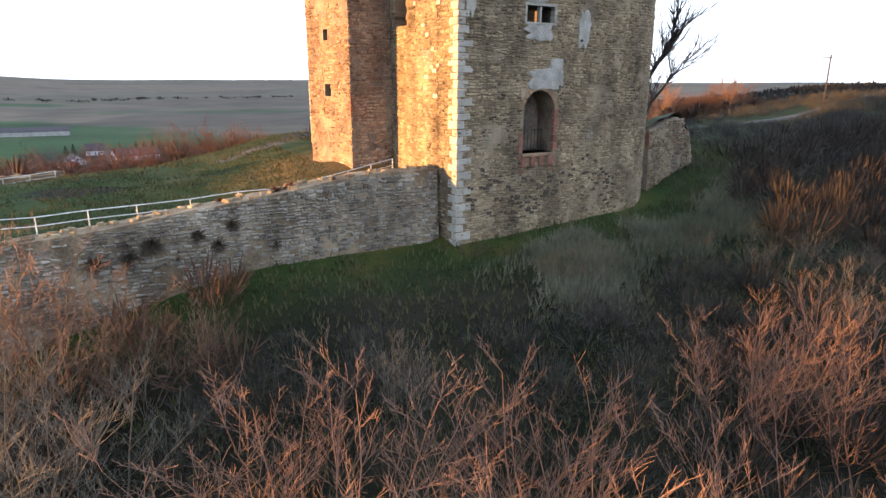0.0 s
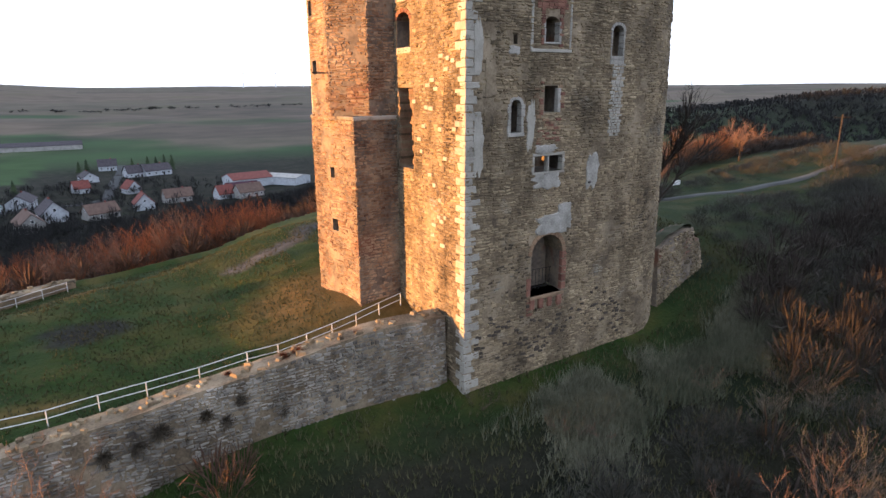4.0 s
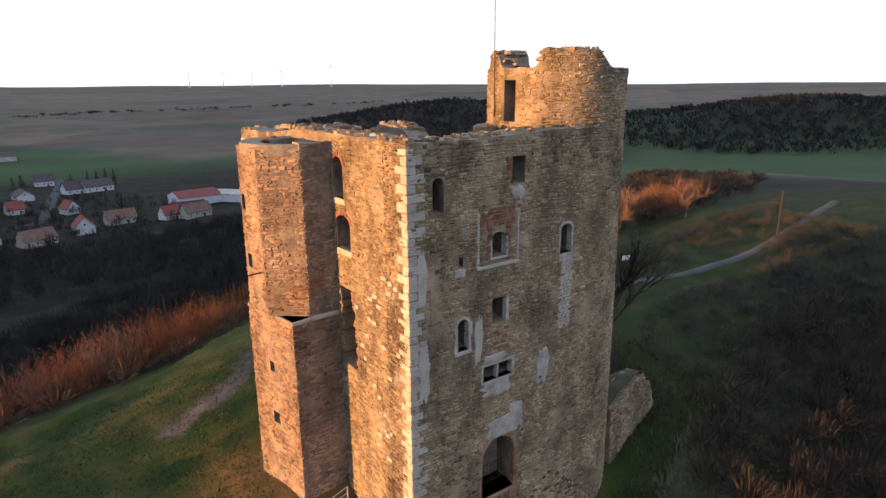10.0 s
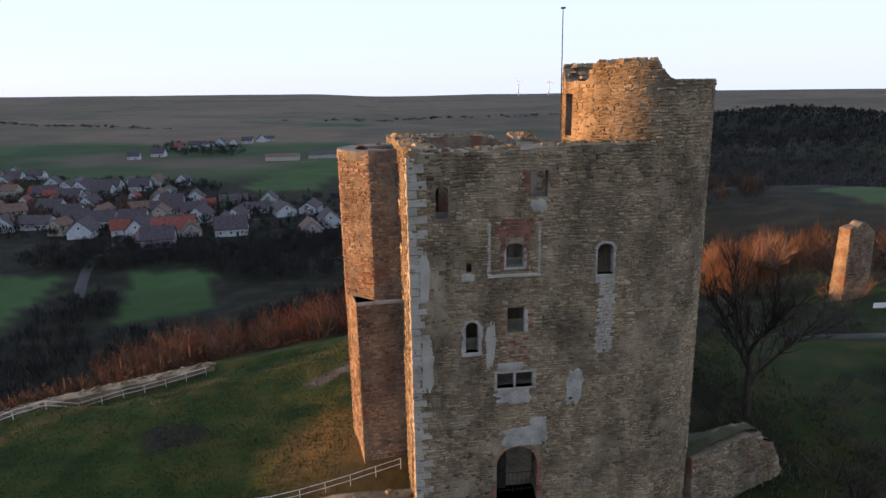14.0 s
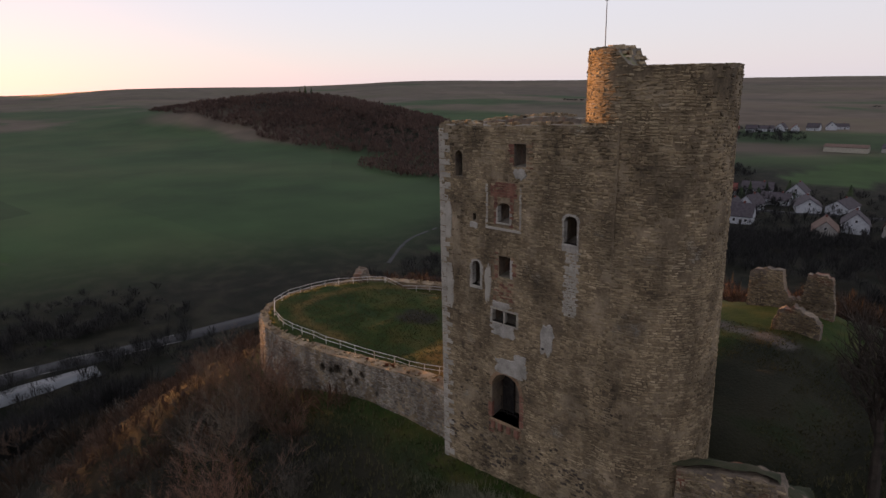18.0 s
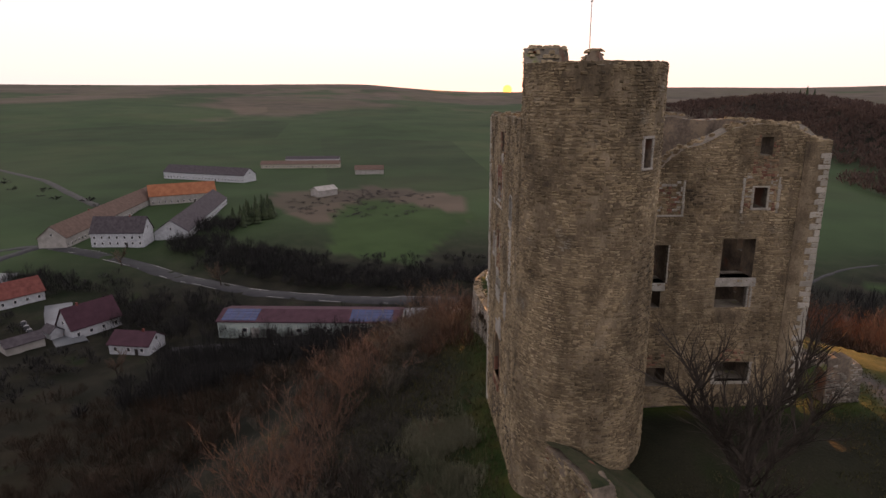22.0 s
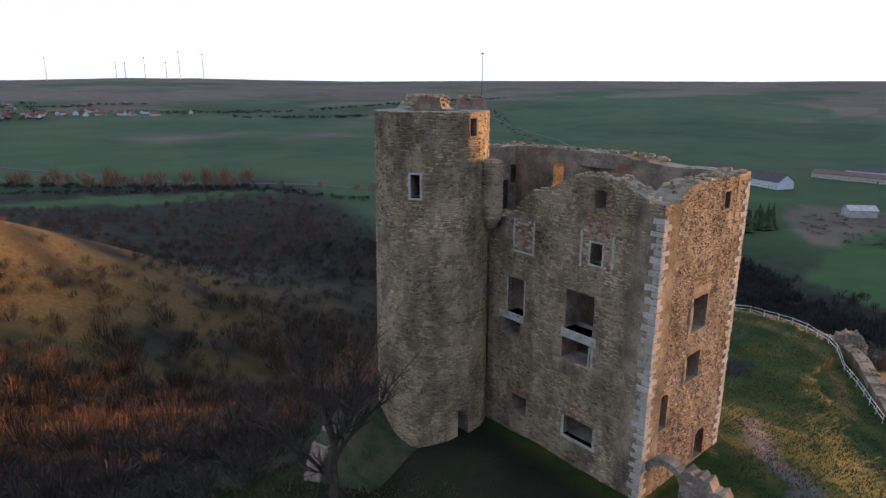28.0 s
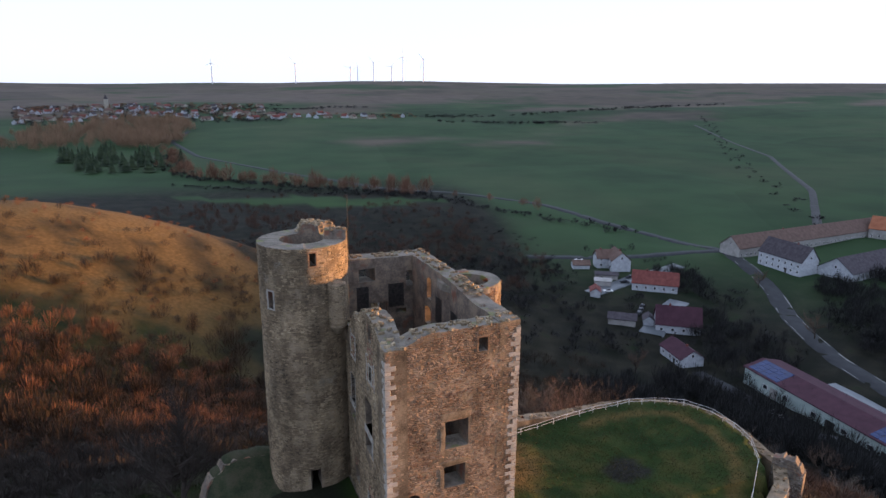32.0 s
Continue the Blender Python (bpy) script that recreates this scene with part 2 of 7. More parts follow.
# the foot of the outer face of the curtain wall, going west and round the bastion: x, y, crown, foot
CURTAIN = [(16.25, 29.6, 5.6, 1.7), (13.3, 29.55, 5.6, 1.7), (10.5, 29.4, 5.4, 1.6), (7.5, 29, 5, 1.4), (3, 28.6, 4.55, 1), (0, 28.4, 4.15, 0.6), (-4, 27.9, 3.95, 0),
           (-7.2, 27.7, 3.85, -0.6), (-11, 28, 3.75, -1.2), (-14.8, 29.3, 3.65, -1.8), (-17.4, 31.6, 3.65, -2.2), (-18.9, 35, 3.65, -2.3), (-18.8, 38.5, 3.75, -2), (-18.1, 42.3, 3.75, -1.2), (-17.9, 44.6, 3.85, 0), (-15, 47.7, 3.65, 1), (-9.7, 50.9, 3.55, 1.8), (-3.2, 55, 3.35, 2.2)]
FENCE = [(15.5, 33.9, 5.5), (12.4, 33.0, 5.2), (9.4, 32.3, 4.9), (6.2, 31.6, 4.7), (1.6, 30.6, 4.5), (-2.2, 29.9, 4.4), (-6.0, 29.5, 4.3), (-9.4, 29.3, 4.3), (-12.6, 30.0, 4.3), (-15.6, 31.6, 4.3), (-17.4, 34.4, 4.3),
         (-17.6, 37.6, 4.4), (-16.8, 41.0, 4.4), (-14.8, 44.0, 4.4), (-11.4, 46.9, 4.4), (-7.4, 50.0, 4.4), (-3.0, 52.9, 4.4)]


def inside(px, py, poly):
    hit = False
    j = len(poly) - 1
    for i in range(len(poly)):
        (xi, yi), (xj, yj) = poly[i], poly[j]
        if (yi > py) != (yj > py) and px < (xj - xi) * (py - yi) / (yj - yi) + xi:
            hit = not hit
        j = i
    return hit


def edge_distance(px, py, poly, closed=True):
    best = 1e9
    n = len(poly)
    for i in range(n if closed else n - 1):
        ax, ay = poly[i]
        bx, by = poly[(i + 1) % n]
        dx, dy = bx - ax, by - ay
        u = max(0.0, min(1.0, ((px - ax) * dx + (py - ay) * dy) / (dx * dx + dy * dy)))
        best = min(best, math.hypot(px - ax - u * dx, py - ay - u * dy))
    return best


# the level top of the castle hill: inside it the ground is lawn and rubble yard
PLATEAU = [(c[0], c[1] + 0.75) for c in CURTAIN[:9]] + [(-14.4, 30.0), (-16.8, 32.1), (-18.1, 35.1), (-18.0, 38.4), (-16.9, 42.0), (-15.3, 44.5), (-12.0, 47.9), (-8.0, 51.0), (-3.4, 54.0), (4.0, 57.5), (12.0, 61.5), (18.0, 66.0), (24.0, 70.0), (31.0, 69.0), (36.0, 60.0),
           (38.0, 48.0), (39.0, 40.0), (36.0, 34.5), (32.6, 32.0), (31.0, 30.6), (29.0, 29.6), (24.0, 29.1), (17.0, 29.0)]


def fbm(x, y, s, o=4):
    return noise.fractal(Vector((x / s, y / s, 1.7)), 1.0, 2.0, o)


# heights of the valley floor round the hill
FLOOR = [(-75, 90, -40), (-100, 200, -44), (0, 160, -40), (-40, 330, -46), (0, 400, -47), (-10, 580, -49), (-150, 400, -47), (-260, 460, -47), (70, 410, -46), (-200, 120, -44),
         (-88, 0, -42), (-108, -40, -44), (-112, 10, -44), (-100, -66, -46), (-115, -88, -46.7), (-100, -100, -46), (-134, -127, -44.7), (-134, -157, -44), (-138, -29, -42.5), (-150, -65, -42), (-185, -115, -42), (-195, -197, -43), (-168, -307, -42),
         (-203, -125, -40.5), (-212, -106, -40), (-198, -152, -40.5), (-300, -140, -39.5), (-420, -160, -42), (-500, -110, -42), (-335, -60, -40), (-250, -80, -40), (-134, 20, -42), (-131, 60, -43),
         (60, -230, -34), (-70, -300, -38), (-60, -440, -45), (20, -560, -45), (-20, -340, -42), (150, -260, -26), (150, 200, -16)]


def valley(x, y):
    a = b = 0.0
    for fx, fy, fz in FLOOR:
        w = 1.0 / ((x - fx) ** 2 + (y - fy) ** 2 + 30.0) ** 1.6
        a += w * fz
        b += w
    return a / b


def hill_ground(x, y):
    """The castle hill: level on top, steep to west, south and north, a long saddle to the east."""
    d = edge_distance(x, y, PLATEAU)
    ang = math.atan2(y - 38, x - 10)
    if inside(x, y, PLATEAU):
        top = 3.95 + 1.55 * smooth_step(3, 15, x) * smooth_step(30.5, 36.0, y) + 0.5 * smooth_step(20, 30, x) + 0.15 * fbm(x, y, 4)
        lip = smooth_step(0, 7, d) if y > 46 or x > 30 else 1
        return top - (1 - lip) * 1.2
    east = max(0.0, math.cos(ang - radians(8)))
    south = max(0.0, math.cos(ang + radians(90)))
    edge = 1.9 if (y < 36 and x > 8) else (-1.0 if y < 36 else 2.6)
    if y < 36:
        edge = 1.9 - 4.0 * smooth_step(8, -14, x) + 1.2 * smooth_step(28, 40, x)
    elif x < 0:
        edge = -2.0 + 5.2 * smooth_step(40, 50, y)
    else:
        edge = 3.2
    steep = 0.55 - 0.47 * east ** 1.5
    drop = steep * d * (0.55 + 0.45 * smooth_step(0, 30, d))
    e2 = east ** 2 * (1 - smooth_step(120, 420, d))
    low = valley(x, y) * (1 - e2) - 1.0 * e2
    z = edge - drop
    z = max(z, low) if z < low + 6 else z
    k = 6.0
    z = math.log(math.exp((edge - drop) / k) + math.exp(low / k)) * k if abs(edge - drop - low) < 60 else max(edge - drop, low)
    return z + 0.35 * fbm(x, y, 6) * smooth_step(0, 4, d)


# height of the skyline in degrees, by compass angle from east, and the wooded ridges before it
SKYLINE = ((0, -0.2), (30, -0.2), (45, -0.3), (70, -0.2), (92, -0.25), (101, 0.1), (112, 0.2), (130, 0.3), (138, 0.45), (152, 0.15), (163, 0.25), (172, -0.15), (177, -0.12), (190, 0.6), (208, 0.58), (220, 0.6), (240, 0.55), (258, 0.68), (270, 0.43), (285, 0.3), (320, 0.1), (360, -0.2))
RIDGES = ((-890, 555, 46, 230, 120), (-1130, 470, 22, 200, 110), (-600, 500, 26, 190, 110), (-350, 420, 10, 110, 80), (480, 760, 40, 190, 180), (820, 440, 44, 300, 190), (330, 520, 20, 170, 120))


def ground(x, y):
    r = math.hypot(x - 10, y - 38)
    z = hill_ground(x, y)
    # the sunlit hill to the south-east and the ridge beyond the saddle
    for hx, hy, hh, sx, sy in ((72, -105, 40, 82, 66), (165, -60, 26, 80, 70), (130, 40, 6, 60, 70)):
        q = ((x - hx) / sx) ** 2 + ((y - hy) / sy) ** 2
        if q < 12:
            z += hh * math.exp(-q) * smooth_step(30, 95, r)
    if r > 250:
        az = math.degrees(math.atan2(y - 38, x - 10)) % 360
        k = 0
        while SKYLINE[k + 1][0] < az:
            k += 1
        (a0, e0), (a1, e1) = SKYLINE[k], SKYLINE[k + 1]
        u = (az - a0) / (a1 - a0)
        rim = 24 + 70.0 * (e0 + (e1 - e0) * u * u * (3 - 2 * u))
        far = -44 + (rim + 44) * (0.25 * smooth_step(600, 1700, r) + 0.75 * smooth_step(1300, 4000, r)) + (10 - 5 * smooth_step(1500, 3000, r)) * fbm(x, y, 700) * smooth_step(600, 1600, r)
        # wooded ridges
        for hx, hy, hh, sx, sy in RIDGES:
            q = ((x - hx) / sx) ** 2 + ((y - hy) / sy) ** 2
            if q < 10:
                far += hh * math.exp(-q)
        w = smooth_step(520, 900, r)
        z = z * (1 - w) + far * w
    return z

# ---- ground ----


def ground_material():
    m = bpy.data.materials.new("winter_grass_and_fields")
    m.use_nodes = True
    n, l = m.node_tree.nodes, m.node_tree.links
    b = n["Principled BSDF"]
    geo = n.new("ShaderNodeNewGeometry")

    def tex(scale, detail=6.0, stretch=None):
        t = n.new("ShaderNodeTexNoise")
        t.inputs["Scale"].default_value, t.inputs["Detail"].default_value = scale, detail
        l.new(geo.outputs["Position"], t.inputs["Vector"])
        return t.outputs[0]

    def ramp(src, stops):
        r = n.new("ShaderNodeValToRGB")
        e = r.color_ramp.elements
        while len(e) < len(stops):
            e.new(0.5)
        for i, (p, c) in enumerate(stops):
            e[i].position, e[i].color = p, (*c, 1)
        l.new(src, r.inputs[0])
        return r.outputs[0]

    def mix(f, a, c):
        x = n.new("ShaderNodeMixRGB")
        if isinstance(f, float):
            x.inputs[0].default_value = f
        else:
            l.new(f, x.inputs[0])
        l.new(a, x.inputs[1])
        l.new(c, x.inputs[2])
        return x.outputs[0]

    def attr(name):
        a = n.new("ShaderNodeAttribute")
        a.attribute_name = name
        return a.outputs["Fac"]

    lawn = ramp(tex(0.35, 9), [(0.34, (0.014, 0.030, 0.006)), (0.48, (0.024, 0.042, 0.009)), (0.6, (0.043, 0.050, 0.012)), (0.74, (0.069, 0.062, 0.019))])
    fine = ramp(tex(9.0, 4), [(0.3, (0.35, 0.35, 0.35)), (0.7, (1.0, 1.0, 1.0))])
    mul = n.new("ShaderNodeMixRGB")
    mul.blend_type = "MULTIPLY"
    mul.inputs[0].default_value = 0.7
    l.new(lawn, mul.inputs[1])
    l.new(fine, mul.inputs[2])
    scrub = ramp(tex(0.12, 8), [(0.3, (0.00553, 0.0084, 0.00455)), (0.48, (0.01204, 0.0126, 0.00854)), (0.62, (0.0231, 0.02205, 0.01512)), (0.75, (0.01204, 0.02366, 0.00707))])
    mul2 = n.new("ShaderNodeMixRGB")
    mul2.blend_type = "MULTIPLY"
    mul2.inputs[0].default_value = 0.7
    l.new(scrub, mul2.inputs[1])
    l.new(fine, mul2.inputs[2])
    # fields: each face of the far sheet carries its field's number
    cell = n.new("ShaderNodeTexVoronoi")
    cell.inputs["Scale"].default_value = 0.0021
    mp = n.new("ShaderNodeMapping")
    mp.inputs["Rotation"].default_value = (0, 0, 0.5)
    mp.inputs["Scale"].default_value = (1.0, 1.7, 0.0)
    l.new(geo.outputs["Position"], mp.inputs["Vector"])
    l.new(mp.outputs[0], cell.inputs["Vector"])
    sep = n.new("ShaderNodeSeparateColor")
    l.new(cell.outputs["Color"], sep.inputs[0])
    tone = ramp(sep.outputs[0], [(0.0, (0.80, 0.80, 0.80)), (0.2, (1.0, 1.0, 1.0)), (0.4, (0.88, 0.9, 0.86)), (0.6, (1.12, 1.08, 1.05)), (0.8, (0.94, 0.98, 0.92))])
    tone.node.color_ramp.interpolation = "CONSTANT"
    green = ramp(tex(0.006, 6), [(0.3, (0.020, 0.040, 0.017)), (0.5, (0.028, 0.053, 0.022)), (0.7, (0.040, 0.058, 0.027))])
    brown = ramp(tex(0.005, 6), [(0.3, (0.062, 0.054, 0.042)), (0.5, (0.086, 0.070, 0.056)), (0.7, (0.072, 0.066, 0.044))])
    crop = mix(attr("plough"), green, brown)
    toned = n.new("ShaderNodeMixRGB")
    toned.blend_type = "MULTIPLY"
    toned.inputs[0].default_value = 1.0
    l.new(crop, toned.inputs[1])
    l.new(tone, toned.inputs[2])
    field = toned.outputs[0]
    meadow = ramp(tex(0.05, 5), [(0.3, (0.022, 0.045, 0.015)), (0.7, (0.032, 0.060, 0.020))])
    field = mix(attr("meadow"), field, meadow)
    patch = ramp(tex(0.02, 7), [(0.35, (0.85, 0.85, 0.85)), (0.65, (1.1, 1.1, 1.08))])
    mul3 = n.new("ShaderNodeMixRGB")
    mul3.blend_type = "MULTIPLY"
    mul3.inputs[0].default_value = 1.0
    l.new(field, mul3.inputs[1])
    l.new(patch, mul3.inputs[2])
    col = mix(attr("scrub"), mul.outputs[0], mul2.outputs[0])
    # trodden grass; its warm tint also stands in for low sun
    trod_sunlit = ramp(tex(1.2, 5), [(0.3, (0.078, 0.050, 0.0150)), (0.7, (0.135, 0.084, 0.032))])
    bare = ramp(tex(1.5, 5), [(0.3, (0.048, 0.0432, 0.0399)), (0.7, (0.084, 0.0768, 0.0718))])
    ash = ramp(tex(2.0, 5), [(0.35, (0.0075, 0.0075, 0.0065)), (0.7, (0.025, 0.025, 0.02))])
    col = mix(attr("trodden_sunlit"), col, trod_sunlit)
    col = mix(attr("bare"), col, bare)
    col = mix(attr("ash"), col, ash)
    col = mix(attr("field"), col, mul3.outputs[0])
    l.new(col, b.inputs["Base Color"])
    b.inputs["Roughness"].default_value = 0.95
    b.inputs["Specular IOR Level"].default_value = 0.1
    bp = n.new("ShaderNodeBump")
    bp.inputs["Strength"].default_value, bp.inputs["Distance"].default_value = 0.8, 0.12
    inv = n.new("ShaderNodeMath")
    inv.operation = "MULTIPLY_ADD"
    l.new(attr("field"), inv.inputs[0])
    inv.inputs[1].default_value, inv.inputs[2].default_value = -0.8, 0.8
    l.new(inv.outputs[0], bp.inputs["Strength"])
    l.new(tex(4.0, 5), bp.inputs["Height"])
    l.new(bp.outputs[0], b.inputs["Normal"])
    return m


M_GROUND = ground_material()


def build_ground():
    NA = 400
    radii = [0.0]
    r, step = 0.0, 0.6
    while r < 4700:
        r += step
        if r > 26:
            step *= 1.045
        radii.append(r)
    verts, faces, scrub, field = [], [], [], []
    trodden_sunlit, bare, ash, meadow, plough = [], [], [], [], []
    greens = ([(-128, 506), (-65, 496), (-61, 678), (-112, 690)], [(-180, 262), (-132, 250), (-118, 190), (-155, 175)], [(-105, 258), (-70, 254), (-55, 205), (-82, 192)], [(-200, -30), (-280, -44), (-330, -30), (-280, 40), (-178, 10)], [(90, -405), (33, -405), (-6, -408), (-70, -372), (-112, -335), (-66, -322), (-1, -362), (40, -375)], [(150, 150), (215, 130), (290, 190), (250, 260), (165, 220)])
    waste = [(-350, -98), (-380, -30), (-345, 34), (-262, 34), (-250, -50), (-300, -84)]
    ring = [(-2.0, 31.6), (-9.0, 31.4), (-13.0, 33.0), (-14.6, 37.0), (-14.2, 40.5), (-12.3, 44.2), (-7.0, 48.2), (-1.0, 51.0)]
    path = [(8.0, 47.6), (10.8, 49.0), (13.4, 50.8), (15.2, 54.0), (22.0, 57.0), (30, 55)]
    cx, cy = 8.0, 36.0
    for r in radii[1:]:
        for i in range(NA):
            a = 2 * math.pi * i / NA
            x, y = cx + r * math.cos(a), cy + r * math.sin(a)
            verts.append((x, y, ground(x, y)))
            d = 0.0 if inside(x, y, PLATEAU) else edge_distance(x, y, PLATEAU)
            yard = smooth_step(25.5, 28, x) * smooth_step(46, 40, x) * smooth_step(29, 33, y) * smooth_step(60, 54, y)
            scrub.append(max(0.92 * yard, smooth_step(0.5, 6.0, d) * (1 - 0.6 * smooth_step(25, 45, x) * smooth_step(120, 60, d))))
            m = 1.0 if 120 < r < 700 and any(inside(x, y, g) for g in greens) else 0.0
            meadow.append(m)
            az = math.atan2(y - 38, x - 10)
            north, west = max(0.0, math.sin(az)), max(0.0, math.cos(az - radians(205)))
            lean = -0.5 + 1.0 * smooth_step(900, 2300, r) + 0.75 * north ** 2 * smooth_step(480, 800, r) - 0.2 * west
            plough.append(1.0 if 180 < r < 480 and inside(x, y, waste) else smooth_step(-0.12, 0.12, fbm(x + 300, y * 1.8, 520) + lean))
            wood = max(math.exp(-2.0 * (((x - hx) / sx) ** 2 + ((y - hy) / sy) ** 2) ** 2) for hx, hy, sx, sy in ((-890, 540, 330, 130), (-560, 480, 260, 100), (-310, 395, 150, 75), (480, 760, 230, 190), (820, 440, 330, 200), (330, 480, 190, 150)))
            begin = 180 + 330 * smooth_step(0.55, 0.8, north) * smooth_step(-0.85, -0.55, math.cos(az)) + 260 * smooth_step(0.84, 0.95, math.cos(az - radians(274)))
            field.append(max(m, smooth_step(begin, begin + 120, r) * (1 - wood)))
            wob = 0.6 * fbm(x, y, 1.6)
            # sunlight on the hill and turret lawn is painted in the trodden colour
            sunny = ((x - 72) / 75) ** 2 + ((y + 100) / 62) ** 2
            trodden_sunlit.append(0.95 * math.exp(-sunny) * smooth_step(-0.6, 0.15, fbm(x, y, 14)) if r > 60 else max(0.55 * smooth_step(1.1, 0.2, edge_distance(x, y, ring, False) + wob), 0.85 * smooth_step(4.5, 0.6, math.hypot(x - 12.6, y - 36.0) - 3.0 + 2 * wob)))
            bare.append(0.0 if r > 60 else smooth_step(1.3, 0.5, edge_distance(x, y, path, False) + wob))
            ash.append(0.0 if r > 60 else 1.0 * smooth_step(2.4, 1.3, math.hypot((x + 1.2) * 0.8, y - 40.6) + wob))
    for k in range(len(radii) - 2):
        for i in range(NA):
            j = (i + 1) % NA
            faces.append((k * NA + i, (k + 1) * NA + i, (k + 1) * NA + j, k * NA + j))
    c = len(verts)
    verts.append((cx, cy, ground(cx, cy)))
    for vals in (scrub, field, trodden_sunlit, bare, ash, meadow, plough):
        vals.append(0.0)
    for i in range(NA):
        faces.append((c, i, (i + 1) % NA))
    ob = mesh_object("ground", verts, faces, M_GROUND, smooth=True)
    for nm, vals in (("scrub", scrub), ("field", field), ("trodden_sunlit", trodden_sunlit), ("bare", bare), ("ash", ash), ("meadow", meadow), ("plough", plough)):
        a = ob.data.attributes.new(nm, "FLOAT", "POINT")
        a.data.foreach_set("value", vals)
    return tagged(ob, "winter grass hilltop, scrub slopes and wide farm fields", "ground", kind="structure")


build_ground()

# ---- the castle ----
castle = thing("castle_ruin", "roofless medieval stone keep ruin with round tower on a grassy hill", "castle", (21, 38, 5))
bpy.context.view_layer.update()
KEEP_INV = Matrix.Translation((-21, -38, -5))


def wall(name, p, q, thick, base, top, holes, label, steps=0.5, outside=1, splay=0.0):
    """A thick wall from p to q in plan, its outer face on the right-hand side of the way p to q; holes are (u0, u1, z0, z1) through it, wider inside by splay; base and top give heights along it."""
    L = (q - p).length
    d = (q - p) / L
    nrm = Vector((d.y, -d.x)) * outside
    us = sorted({0.0, L, *[u for h in holes for u in h[:2]], *[i * L / max(1, round(L / steps)) for i in range(1, round(L / steps))]})
    us = [u for i, u in enumerate(us) if i == 0 or u - us[i - 1] > 0.02]
    zs = sorted({-3.0, 60.0, *[z for h in holes for z in h[2:4]]})
    verts, faces, index = [], [], {}

    def v(i, j, side):
        key = (i, j, side)
        if key not in index:
            u, z = us[i], zs[j]
            z = min(max(z, base(u)), top(u, side))
            o = 0.0 if side == 0 else -thick
            if side == 1 and splay and 0.01 < u < L - 0.01:
                for h0, h1, z0, z1 in holes:
                    if z0 - 0.01 < zs[j] < z1 + 0.01:
                        shift = splay * max(0.0, 1 - max(us[i] - h1, h0 - us[i]))
                        u += shift if us[i] >= h1 - 0.01 else (-shift if us[i] <= h0 + 0.01 else 0.0)
            index[key] = len(verts)
            verts.append((p.x + d.x * u + nrm.x * o - 21, p.y + d.y * u + nrm.y * o - 38, z - 5))
        return index[key]

    def solid(i, j):
        if not (0 <= i < len(us) - 1 and 0 <= j < len(zs) - 1):
            return False
        um, zm = (us[i] + us[i + 1]) / 2, (zs[j] + zs[j + 1]) / 2
        return not any(h[0] < um < h[1] and h[2] < zm < h[3] for h in holes)

    def quad(a):
        co = [Vector(verts[k]) for k in a]
        if ((co[1] - co[0]).cross(co[2] - co[0])).length + ((co[2] - co[0]).cross(co[3] - co[0])).length > 1e-6:
            keep = []
            for k in a:
                if not keep or (Vector(verts[k]) - Vector(verts[keep[-1]])).length > 1e-6:
                    keep.append(k)
            if len(keep) > 2:
                faces.append(tuple(keep))

    for i in range(len(us) - 1):
        for j in range(len(zs) - 1):
            if not solid(i, j):
                continue
            quad((v(i, j, 0), v(i + 1, j, 0), v(i + 1, j + 1, 0), v(i, j + 1, 0)))
            quad((v(i + 1, j, 1), v(i, j, 1), v(i, j + 1, 1), v(i + 1, j + 1, 1)))
            if not solid(i - 1, j):
                quad((v(i, j, 1), v(i, j, 0), v(i, j + 1, 0), v(i, j + 1, 1)))
            if not solid(i + 1, j):
                quad((v(i + 1, j, 0), v(i + 1, j, 1), v(i + 1, j + 1, 1), v(i + 1, j + 1, 0)))
            if not solid(i, j - 1):
                quad((v(i, j, 1), v(i + 1, j, 1), v(i + 1, j, 0), v(i, j, 0)))
            if not solid(i, j + 1):
                quad((v(i, j + 1, 0), v(i + 1, j + 1, 0), v(i + 1, j + 1, 1), v(i, j + 1, 1)))
    ob = mesh_object(name, verts, faces, M_MORTAR, castle, label)
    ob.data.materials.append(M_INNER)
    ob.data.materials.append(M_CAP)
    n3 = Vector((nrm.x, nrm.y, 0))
    # reveals and inner faces get the shade-darkened M_INNER
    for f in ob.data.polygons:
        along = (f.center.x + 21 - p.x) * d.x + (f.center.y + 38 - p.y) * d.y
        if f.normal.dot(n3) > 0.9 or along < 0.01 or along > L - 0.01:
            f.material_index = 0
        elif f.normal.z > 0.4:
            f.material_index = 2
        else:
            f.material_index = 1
    return ob, p, d, nrm, L


